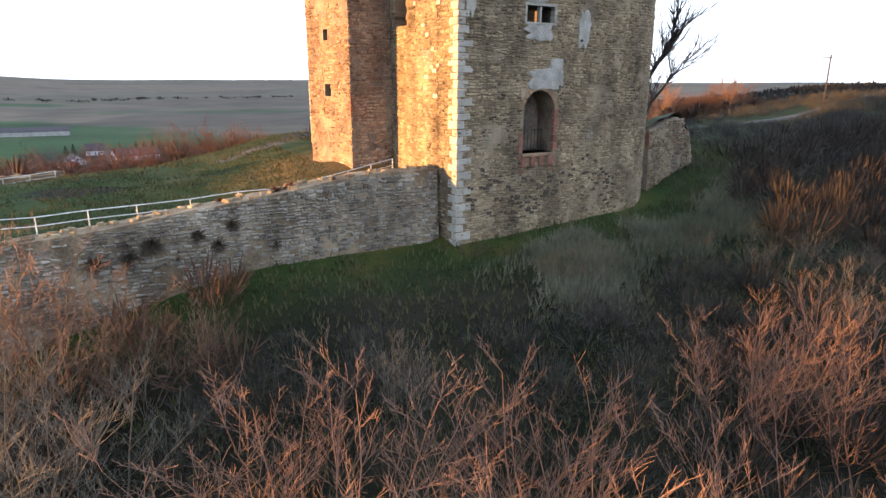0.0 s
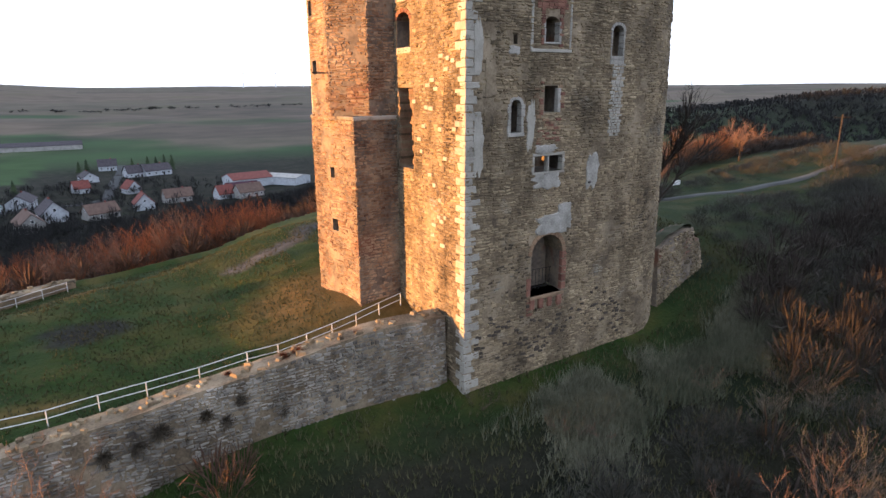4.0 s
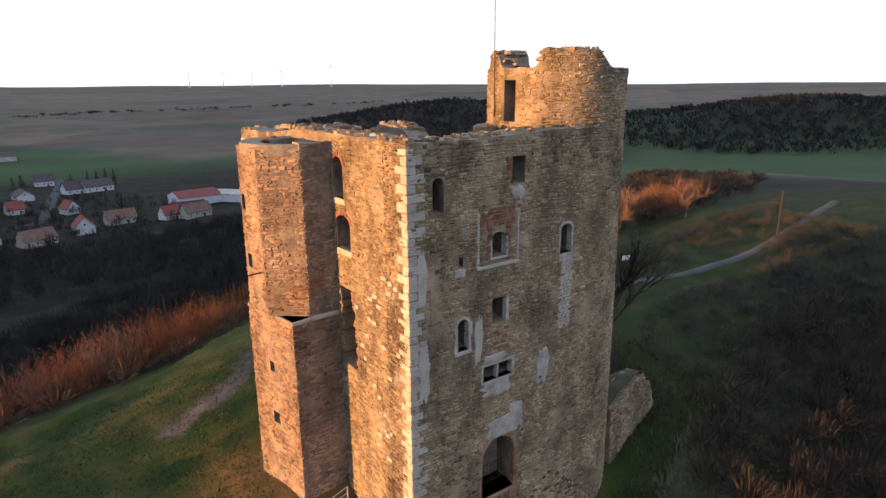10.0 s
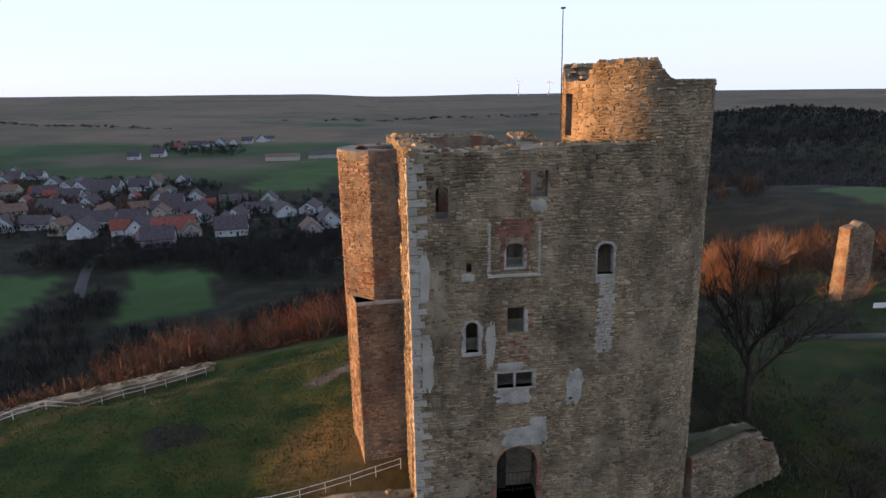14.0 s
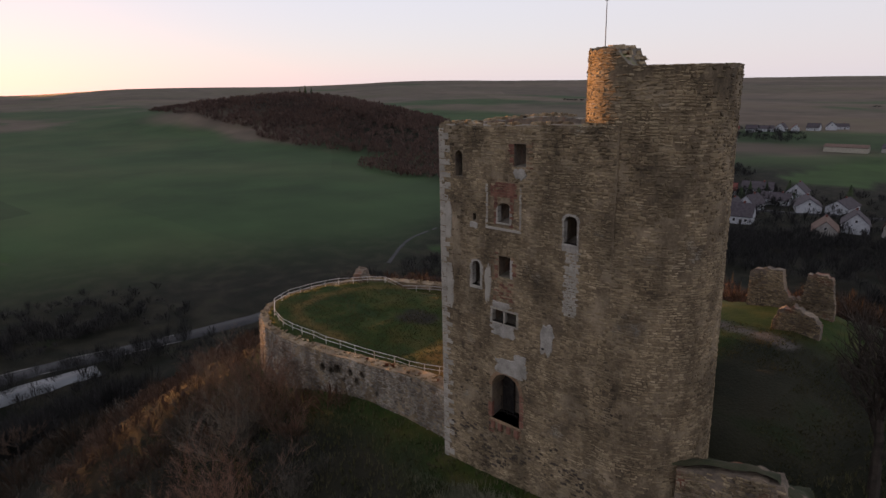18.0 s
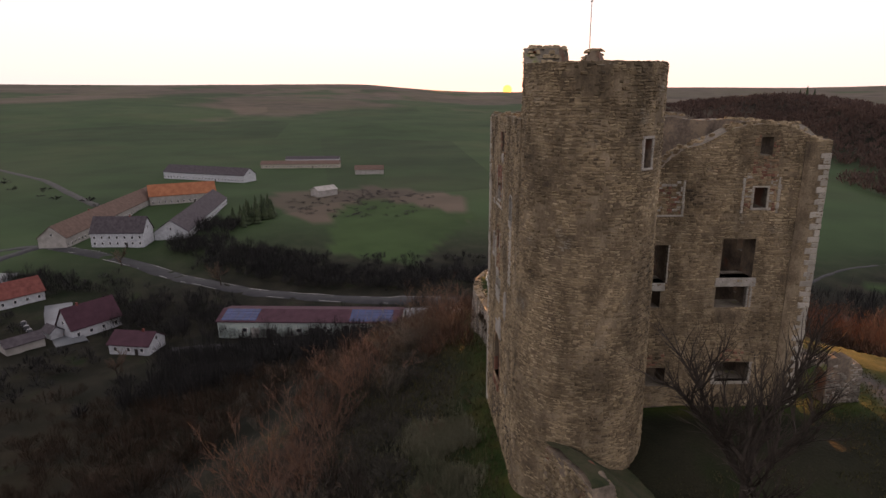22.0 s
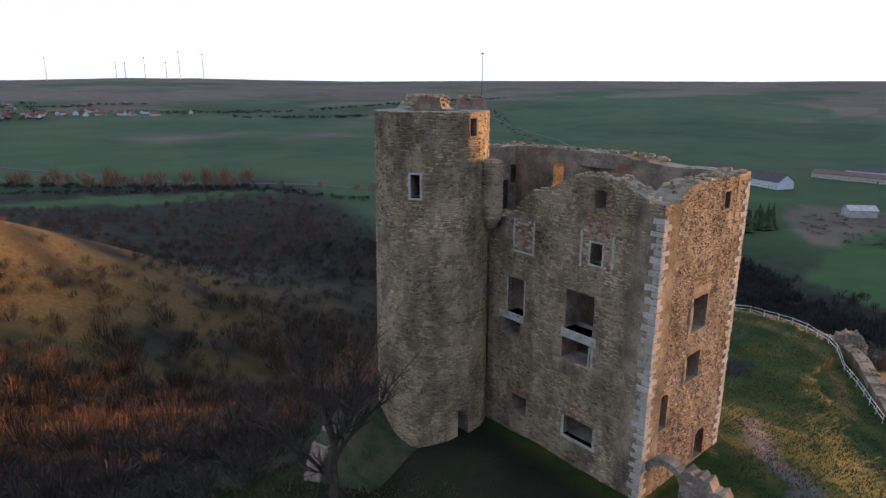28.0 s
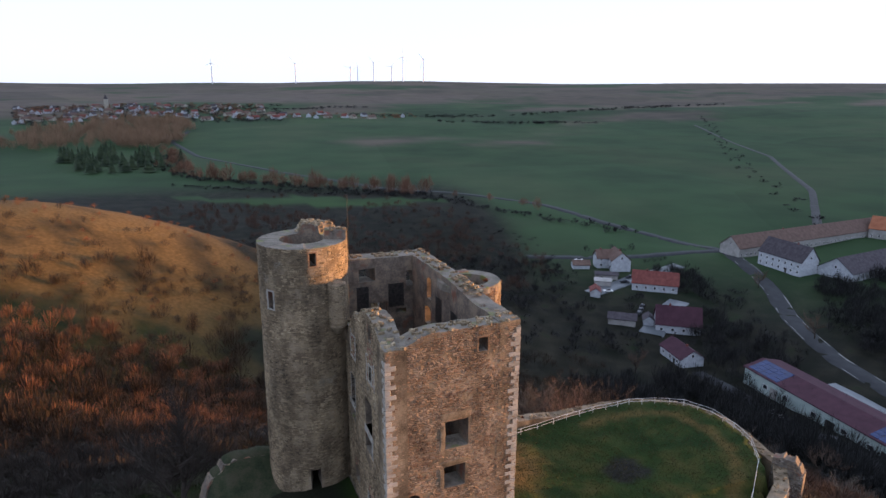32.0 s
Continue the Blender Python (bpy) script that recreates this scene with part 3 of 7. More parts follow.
def rubble(parent, place, L, z0, top, skip, mat, course=(0.09, 0.20), width=(0.13, 0.40), depth=(0.01, 0.06), seed=1, single=None):
    """Coursed rubble stones lying on a face. place(u, z, out) gives a point out metres before the face."""
    rnd = random.Random(seed)
    verts, faces, count = [], [], 0
    z = z0
    while z < 60:
        h = rnd.uniform(*course)
        if z > max(top(u * L / 8) for u in range(9)):
            break
        u = -rnd.uniform(0, 0.3)
        while u < L:
            w = rnd.uniform(*width) * (0.7 + h / course[1] * 0.5)
            a, b = max(u, 0.0), min(u + w, L)
            u += w
            um, zm = (a + b) / 2, z + h / 2
            if b - a < 0.08 or zm + h * 0.3 > top(um) or skip(um, zm, (b - a) / 2, h / 2):
                continue
            g = rnd.uniform(0.008, 0.022)
            e = rnd.uniform(*depth)
            smear = noise.noise(Vector((um * 0.55, zm * 0.4, seed * 3.1))) + 0.45 * noise.noise(Vector((um * 1.9, zm * 1.9, seed * 1.7)))
            if rnd.random() < 0.05 + 0.75 * smooth_step(0.25, 0.5, smear):
                continue
            c = min(0.035, e * 1.1 + 0.008)
            q = min(0.06, 0.28 * h)
            j = [rnd.uniform(-q, q) for _ in range(8)]
            wave = 0.13 * noise.noise(Vector((um * 0.7, zm * 0.5, seed * 2.3)))
            low, high = z + wave + g + rnd.uniform(0, 0.12) * h, z + wave + h * rnd.uniform(0.86, 1.06) - g
            rim = [(a + g, low), (b - g, low), (b - g, high), (a + g, high)]
            k = len(verts)
            for (x, y), jx, jy in zip(rim, j[:4], j[4:]):
                verts.append(place(x + jx, y + jy, 0.0))
            for (x, y), sx, sy, jx, jy in zip(rim, (1, -1, -1, 1), (1, 1, -1, -1), j[:4], j[4:]):
                verts.append(place(x + jx + sx * c, y + jy + sy * c, e + jx * 0.4))
            faces += [(k + 4, k + 5, k + 6, k + 7), (k, k + 1, k + 5, k + 4), (k + 1, k + 2, k + 6, k + 5), (k + 2, k + 3, k + 7, k + 6), (k + 3, k, k + 4, k + 7)]
            if single is not None and count < 280 and single[0] < um < single[1] and single[2] < zm < single[3]:
                mesh_object("stone", verts[k:], [tuple(i - k for i in f) for f in faces[-5:]], M_STONE_EACH, parent)
                del verts[k:], faces[-5:]
                count += 1
        z += h
    return tagged(mesh_object("rubble", verts, faces, mat, parent), kind="stuff")


def flat_place(p, d, nrm):
    def place(u, z, out):
        return (p.x + d.x * u + nrm.x * out - 21, p.y + d.y * u + nrm.y * out - 38, z - 5)
    return place


def hole_skip(holes, grow=0.03):
    def skip(u, z, du, dz):
        return any(h[0] - grow - du * 0.8 < u < h[1] + grow + du * 0.8 and h[2] - grow - dz * 0.8 < z < h[3] + grow + dz * 0.8 for h in holes)
    return skip


def rough_top(level, amount=0.12, seed=0.0):
    def top(u, side=0):
        return level(u) + amount * noise.noise(Vector((u * 1.3, seed, side * 0.7)))
    return top


AX = 1.0 / (SE - SW).normalized().x
# openings of the south wall, by x along it
S_HOLES = [(20.85, 23.05, 6.3, 9.7), (20.85, 22.72, 13.16, 13.98), (19.24, 19.87, 15.26, 16.9), (21.35, 22.22, 16.2, 17.52), (21.27, 22.14, 19.63, 20.85),
           (19.3, 19.55, 19.48, 19.93), (25.9, 26.72, 19.05, 20.65), (17.86, 18.46, 22.16, 23.78), (22.44, 23.26, 23.07, 24.38)]
S_HOLES = [((a - SW.x) * AX, (b - SW.x) * AX, c, e) for a, b, c, e in S_HOLES]
# west wall by y, north wall by x, east wall by y
BY = 1.0 / abs((NW - SW).normalized().y)
W_HOLES = [(33.72, 34.7, 22.15, 24.25), (33.2, 34.6, 19.53, 21.32), (32.9, 34.7, 13.1, 17.45)]
W_HOLES = [((a - SW.y) * BY, (b - SW.y) * BY, c, e) for a, b, c, e in W_HOLES]
DX = 1.0 / abs((NE - NW).normalized().x)
N_HOLES = [(17.42, 18.17, 22.8, 23.9), (18.85, 20.72, 15.4, 17.65), (19.07, 20.8, 12.07, 13.9), (22.7, 23.85, 9.8, 12.2), (17.1, 18.4, 5.6, 7.75)]
N_HOLES = [((NE.x - b) * DX, (NE.x - a) * DX, c, e) for a, b, c, e in N_HOLES]
CY = 1.0 / abs((NE - CN).normalized().y)
E_HOLES = [(44.25, 45.02, 23.08, 24.2), (44.17, 45.0, 19.75, 21.05), (42.55, 44.7, 15.1, 17.72), (42.4, 44.65, 13.05, 14.5), (42.95, 45.25, 7.7, 9.1), (37.5, 39.0, 14.8, 17.35), (36.9, 38.75, 13.1, 14.25), (38.2, 39.55, 7.4, 8.75)]
E_HOLES = [((a - CN.y) * CY, (b - CN.y) * CY, c, e) for a, b, c, e in E_HOLES]

S_TOP = rough_top(lambda u: 25.3 + 0.2 * smooth_step(3, 9, u), 0.08, 1.0)
W_TOP = rough_top(lambda u: 25.35 - 0.5 * smooth_step(10, 16, u), 0.10, 2.0)
N_TOP = rough_top(lambda u: 23.9 + 0.9 * smooth_step(0.6, 3.6, u) - 0.3 * smooth_step(9, 10.4, u), 0.10, 3.0)
E_TOP = rough_top(lambda u: 21.5 + 2.0 * smooth_step(1.4, 4.0, u) + 1.5 * smooth_step(3.8, 8.0, u) - 1.0 * smooth_step(9.5, 12.8, u), 0.16, 4.0)

south = wall("wall", SW, SE, 1.9, lambda u: 0.5, S_TOP, S_HOLES, "shaded stone wall with scattered windows and an arched opening", splay=0.4)
west = wall("wall", NW, SW + (NW - SW).normalized() * 1.9, 1.7, lambda u: 1.0, lambda u, s: W_TOP((NW - SW).length - u, s), [((NW - SW).length - b, (NW - SW).length - a, c, e) for a, b, c, e in W_HOLES], "sunlit stone wall beside the stair turret")
north = wall("wall", NE, NW, 1.7, lambda u: 3.5, N_TOP, N_HOLES, "brown rubble wall with big square windows")
east = wall("wall", CN, NE, 1.6, lambda u: 3.5, E_TOP, E_HOLES, "grey broken-topped wall with walled-up windows")
WL = (NW - SW).length
W_FLIP = [(WL - b, WL - a, c, e) for a, b, c, e in W_HOLES]
rubble(south[0], flat_place(*south[1:4]), 12.3, 0.8, S_TOP, hole_skip(S_HOLES), M_STONE, seed=1, single=(0.5, 11.6, 10.0, 11.3))
rubble(west[0], flat_place(*west[1:4]), WL, 1.0, lambda u: W_TOP(WL - u), lambda u, z, du, dz: hole_skip(W_FLIP)(u, z, du, dz) or 7.0 < WL - u < 11.9, M_STONE, seed=2)
rubble(north[0], flat_place(*north[1:4]), north[4], 3.6, N_TOP, hole_skip(N_HOLES), M_STONE_RED, width=(0.13, 0.36), course=(0.10, 0.22), seed=3)
rubble(east[0], flat_place(*east[1:4]), east[4], 3.6, E_TOP, hole_skip(E_HOLES), M_STONE, seed=4, single=(0.5, 11, 14.0, 15.5))


def ring_mesh(name, centre, parent, label, mat, outer, inner, z0, top, holes, n=96):
    """A round wall: outer(z) and inner radius, holes (angle0, angle1, z0, z1) in degrees."""
    zs = sorted({z0, 60.0, *[z for h in holes for z in h[2:4]], *[z0 + i * 2.0 for i in range(1, 11)]})
    angles = sorted({*[360 * i / n for i in range(n)], *[a % 360 for h in holes for a in h[:2]]})
    verts, faces, idx = [], [], {}
    N = len(angles)

    def v(i, j, s):
        key = (i % N, j, s)
        if key not in idx:
            a = radians(angles[i % N])
            z = min(zs[j], top(angles[i % N]))
            r = outer(z) if s == 0 else inner(z)
            idx[key] = len(verts)
            verts.append((centre.x + r * math.cos(a) - 21, centre.y + r * math.sin(a) - 38, z - 5))
        return idx[key]

    def solid(i, j):
        if not 0 <= j < len(zs) - 1:
            return False
        i %= N
        am = (angles[i] + (angles[i + 1] if i + 1 < N else 360 + angles[0])) / 2
        zm = (zs[j] + zs[j + 1]) / 2
        if zs[j] >= top(am):
            return False
        return not any(h[0] < am < h[1] and h[2] < zm < h[3] for h in holes)

    for i in range(N):
        for j in range(len(zs) - 1):
            if not solid(i, j):
                continue
            faces.append((v(i, j, 0), v(i + 1, j, 0), v(i + 1, j + 1, 0), v(i, j + 1, 0)))
            faces.append((v(i + 1, j, 1), v(i, j, 1), v(i, j + 1, 1), v(i + 1, j + 1, 1)))
            if not solid(i - 1, j):
                faces.append((v(i, j, 1), v(i, j, 0), v(i, j + 1, 0), v(i, j + 1, 1)))
            if not solid(i + 1, j):
                faces.append((v(i + 1, j, 0), v(i + 1, j, 1), v(i + 1, j + 1, 1), v(i + 1, j + 1, 0)))
            if not solid(i, j - 1):
                faces.append((v(i, j, 1), v(i + 1, j, 1), v(i + 1, j, 0), v(i, j, 0)))
            if not solid(i, j + 1):
                faces.append((v(i, j + 1, 0), v(i + 1, j + 1, 0), v(i + 1, j + 1, 1), v(i, j + 1, 1)))
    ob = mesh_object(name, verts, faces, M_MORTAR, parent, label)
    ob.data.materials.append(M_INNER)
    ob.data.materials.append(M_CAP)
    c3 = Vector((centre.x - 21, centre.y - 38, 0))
    # the hollow and its reveals get M_INNER, darkened for shade
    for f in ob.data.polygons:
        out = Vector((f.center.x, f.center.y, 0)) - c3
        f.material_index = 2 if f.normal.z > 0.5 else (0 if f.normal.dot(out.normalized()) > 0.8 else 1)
    return ob


def tower_outer(z):
    return R_LOW + (R_TOP - R_LOW) * min(1.0, max(0.0, (z - 3) / 22))


def tower_top(a):
    z = 28.45 + 0.06 * noise.noise(Vector((a / 9, 5.0, 0)))
    if 212 < a < 276:
        z += 0.85 * smooth_step(212, 220, a) * smooth_step(276, 262, a) + 0.12 * noise.noise(Vector((a / 6, 1.0, 0)))
    if 157 < a < 182:
        z += 0.8 * smooth_step(157, 162, a) * smooth_step(182, 174, a)
    return z


T_HOLES = [(33, 42, 23.1, 24.6), (92, 100, 26.95, 28.05), (80, 93, 5.4, 7.9), (184, 196, 25.7, 27.85)]
tower = ring_mesh("tower", TOWER, castle, "round grey stone tower with an open top", M_MORTAR, tower_outer, lambda z: 1.95, 0.5, tower_top, T_HOLES)
TC = 2 * math.pi * R_LOW


def tower_place(u, z, out):
    a = u / R_LOW
    r = tower_outer(z) + out
    return (TOWER.x + r * math.cos(a) - 21, TOWER.y + r * math.sin(a) - 38, z - 5)


def tower_skip(u, z, du, dz):
    a = math.degrees(u / R_LOW) % 360
    da = math.degrees(du / R_LOW)
    if any(h[0] - da - 1 < a < h[1] + da + 1 and h[2] - dz < z < h[3] + dz for h in T_HOLES):
        return True
    return 130 < a < 262 and z < 25.2


rubble(tower, tower_place, TC, 1.0, lambda u: tower_top(math.degrees(u / R_LOW) % 360), tower_skip, M_STONE, seed=5, single=(0.0, 12.0, 21.0, 22.2))


def prism(name, pts, z0, z1, mat, parent, label=""):
    verts, faces = [], []
    n = len(pts)
    for z in (z0, z1):
        verts += [(x - 21, y - 38, (z(i) if callable(z) else z) - 5) for i, (x, y) in enumerate(pts)]
    for i in range(n):
        j = (i + 1) % n
        faces.append((i, j, n + j, n + i))
    faces.append(tuple(range(n, 2 * n)))
    return mesh_object(name, verts, faces, mat, parent, label)


# stair turret: a broad foot, eight-sided above, with an open top
TURRET = Vector((15.0, 37.65))
OCT = [(TURRET.x + 2.95 * math.cos(radians(a)), TURRET.y + 2.95 * math.sin(radians(a))) for a in (256, 211, 166, 121, 76)]
FOOT = [(16.0, 34.9), (13.2, 34.42), (12.1, 38.7), (13.2, 40.7), (15.4, 41.0)]


def turret_face(p, q, z0, z1, holes, mat, seed, label=""):
    p, q = Vector(p), Vector(q)
    w = wall("turret_wall", p, q, 0.8, lambda u: z0, rough_top(lambda u: z1, 0.08, seed), holes, label, outside=-1)
    rubble(w[0], flat_place(*w[1:4]), w[4], z0, lambda u: z1, hole_skip(holes), mat, seed=seed + 30)
    return w


for k in range(len(OCT) - 1):
    L = (Vector(OCT[k + 1]) - Vector(OCT[k])).length
    turret_face(OCT[k], OCT[k + 1], 15.7, 24.7, [(1.75, 2.15, 21.35, 22.15), (1.5, 2.0, 18.2, 18.95)] if k == 1 else [], M_STONE_RED, 10 + k)
turret_face((16.2, 34.95), OCT[0], 15.7, 24.9, [], M_STONE_RED, 18)
for k in range(len(FOOT) - 1):
    turret_face(FOOT[k], FOOT[k + 1], 3.0, 15.9, [(2.15, 2.6, 12.4, 13.0), (2.0, 2.65, 9.25, 9.95)] if k == 1 else [], M_STONE_RED, 20 + k)

# ---- curtain wall ----
curtain = thing("curtain_wall", "grey rubble retaining wall round the castle lawn", "wall", (0, 29, 0))


def curtain_point(s):
    acc = 0.0
    for a, b in zip(CURTAIN, CURTAIN[1:]):
        L = math.hypot(b[0] - a[0], b[1] - a[1])
        if s <= acc + L or b is CURTAIN[-1]:
            t = (s - acc) / L
            w = [a[i] + (b[i] - a[i]) * t for i in range(4)]
            d = Vector((b[0] - a[0], b[1] - a[1])).normalized()
            return w, d
        acc += L


CLEN = sum(math.hypot(b[0] - a[0], b[1] - a[1]) for a, b in zip(CURTAIN, CURTAIN[1:]))


def curtain_place(u, z, out):
    w, d = curtain_point(min(max(u, 0), CLEN))
    nx, ny = -d.y, d.x
    lean = 0.06 * (w[2] - z)
    return (w[0] + nx * (out + lean), w[1] + ny * (out + lean) - 29, z)


def build_curtain():
    verts, faces = [], []
    N = 90
    for i in range(N + 1):
        u = CLEN * i / N
        w, d = curtain_point(u)
        top = w[2] + 0.1 * noise.noise(Vector((u, 3.0, 0)))
        for z, o in ((w[3] - 1.5, 0), (top, 0), (top, -1.3), (w[3] - 1.5, -1.3)):
            verts.append(curtain_place(u, z, o))
    for i in range(N):
        a, b = 4 * i, 4 * i + 4
        for k in range(3):
            faces.append((a + k, b + k, b + k + 1, a + k + 1))
    faces += [(0, 1, 2, 3), (4 * N + 3, 4 * N + 2, 4 * N + 1, 4 * N)]
    core = mesh_object("wall_core", verts, faces, M_MORTAR, curtain)
    rubble(core, curtain_place, CLEN, -3.0, lambda u: curtain_point(min(u, CLEN))[0][2] - 0.03, lambda u, z, du, dz: z < curtain_point(min(max(u, 0), CLEN))[0][3] - 0.8, M_CURTAIN, course=(0.10, 0.24), width=(0.13, 0.42), depth=(0.01, 0.09), seed=9)
    return core


CURTAIN_CORE = build_curtain()

# ---- railing ----
fence = thing("railing", "white two-bar steel railing round the lawn", "railing", (0, 31, 4.4))


def fence_line():
    pts = [Vector(p) for p in FENCE]
    out, acc = [pts[0]], 0.0
    for a, b in zip(pts, pts[1:]):
        k = max(1, round((b - a).length / 1.9))
        out += [a.lerp(b, i / k) for i in range(1, k + 1)]
    return out


POSTS = fence_line()
for k, p in enumerate(POSTS):
    z = ground(p.x, p.y)
    p.z = z
post_mesh = None
for p in POSTS:
    v, f = [], []
    if post_mesh is None:
        tube(v, f, Vector((0, 0, -0.25)), Vector((0, 0, 0.78)), 0.03, 0.03, 6)
        ob = mesh_object("post", v, f, M_RAIL, fence)
        post_mesh = ob.data
    else:
        ob = new("post", post_mesh)
        ob.parent = fence
    ob.location = p - Vector((0, 31, 4.4))
for a, b in zip(POSTS, POSTS[1:]):
    for h in (0.76, 0.38):
        v, f = [], []
        tube(v, f, a + Vector((0, -31, h - 4.4)), b + Vector((0, -31, h - 4.4)), 0.024, 0.024, 5)
        mesh_object("rail", v, f, M_RAIL, fence)

# ---- masonry details ----


def local(p, d, nrm):
    """The pose whose x runs along a wall, y out of it and z up, in the castle's own space."""
    m = Matrix(((d.x, nrm.x, 0, p.x - 21), (d.y, nrm.y, 0, p.y - 38), (0, 0, 1, -5), (0, 0, 0, 1)))
    return m


S_M, W_M, N_M, E_M = (local(*w[1:4]) for w in (south, west, north, east))


def block_mesh(name, size, mat, rnd, bevel=0.03):
    bm = bmesh.new()
    box_bm(bm, (-0.5 * size[0], -0.5 * size[1], -0.5 * size[2]), (0.5 * size[0], 0.5 * size[1], 0.5 * size[2]))
    for v in bm.verts:
        v.co += Vector([rnd.uniform(-0.025, 0.025) for _ in range(3)])
    bmesh.ops.bevel(bm, geom=bm.edges[:], offset=bevel, segments=1, affect="EDGES")
    me = bpy.data.meshes.new(name)
    bm.to_mesh(me)
    bm.free()
    me.materials.append(mat)
    return me


def quoins(parent, corner, da, db, z0, z1, seed, mat=M_QUOIN):
    """Corner blocks, long and short by turns along the two walls that meet at the corner."""
    rnd = random.Random(seed)
    kinds = [[block_mesh("quoin", (la, lb, 0.36), mat, rnd) for la, lb in ((0.85, 0.5), (0.72, 0.42), (0.95, 0.46))],
             [block_mesh("quoin", (la, lb, 0.36), mat, rnd) for la, lb in ((0.48, 0.8), (0.42, 0.7), (0.5, 0.9))]]
    size = {0: ((0.85, 0.5), (0.72, 0.42), (0.95, 0.46)), 1: ((0.48, 0.8), (0.42, 0.7), (0.5, 0.9))}
    z, k = z0, 0
    while z < z1:
        h = rnd.uniform(0.28, 0.46)
        i = rnd.randrange(3)
        la, lb = size[k % 2][i]
        ob = new("quoin", kinds[k % 2][i])
        ob.parent = parent
        c = corner + da * (la / 2 - 0.05) + db * (lb / 2 - 0.05)
        ang = math.atan2(da.y, da.x)
        ob.matrix_local = pose(c.x - 21, c.y - 38, z + h / 2 - 5, 0, 0, math.degrees(ang)) @ Matrix.Diagonal((1, 1, h / 0.36 * 0.96, 1))
        z += h
        k += 1


dS, dW, dN, dE = south[2], -west[2], -north[2], -east[2]
quoins(south[0], SW, dS, dW, 1.3, 25.0, 51)
quoins(north[0], NE, -dN, dE, 4.6, 23.2, 52)
quoins(north[0], NW, dN, -dW, 4.6, 24.2, 53)


def slab(name, m, u0, u1, z0, z1, proud, mat, parent, deep=0.25, bevel=0.02, label=""):
    return box_part(name, (u0, -deep, z0), (u1, proud, z1), mat, parent, bevel, m, label)


def patch(m, u, z, ru, rz, proud, mat, parent, seed, name="plaster_patch", label="", n=28):
    """An uneven thin skin of plaster on a wall."""
    bm = bmesh.new()
    ring = []
    for k in range(n):
        a = 2 * math.pi * k / n
        w = 1 + 0.38 * noise.noise(Vector((2.2 * math.cos(a), 2.2 * math.sin(a), seed))) + 0.14 * noise.noise(Vector((7 * math.cos(a), 7 * math.sin(a), seed)))
        s = (abs(math.cos(a)) ** 4 + abs(math.sin(a)) ** 4) ** -0.25
        ring.append((u + ru * w * s * math.cos(a), z + rz * w * s * math.sin(a)))
    back = [bm.verts.new(m @ Vector((x, 0.0, y))) for x, y in ring]
    front = [bm.verts.new(m @ Vector((u + (x - u) * 0.93, proud, z + (y - z) * 0.93))) for x, y in ring]
    mid = [bm.verts.new(m @ Vector((u + (x - u) * 0.5, proud + 0.02, z + (y - z) * 0.5))) for x, y in ring]
    for k in range(n):
        j = (k + 1) % n
        bm.faces.new((back[k], back[j], front[j], front[k]))
        bm.faces.new((front[k], front[j], mid[j], mid[k]))
    bm.faces.new(mid)
    bmesh.ops.recalc_face_normals(bm, faces=bm.faces[:])
    return part(name, bm, mat, parent, label)


def su(x):
    return (x - SW.x) * AX


def eu(y):
    return (y - CN.y) * CY


def nu(x):
    return (NE.x - x) * DX


def jambs(m, parent, u0, u1, z0, z1, w, proud, mat, sill=0.14, head=0.18, rnd=None):
    """Dressed stones round an opening: jamb blocks, a sill and a lintel."""
    rnd = rnd or random.Random(int(u0 * 100 + z0 * 7))
    for side in (0, 1):
        z = z0
        while z < z1 - 0.05:
            h = min(rnd.uniform(0.25, 0.45), z1 - z)
            ww = w * rnd.uniform(0.75, 1.3)
            a, b = (u0 - ww, u0) if side == 0 else (u1, u1 + ww)
            slab("jamb_stone", m, a, b, z + 0.01, z + h - 0.01, proud * rnd.uniform(0.7, 1.2), mat, parent, 0.35)
            z += h
    if sill:
        slab("sill", m, u0 - w, u1 + w, z0 - sill, z0, proud + 0.03, mat, parent, 0.4)
    if head:
        slab("lintel", m, u0 - w, u1 + w, z1, z1 + head, proud, mat, parent, 0.4)


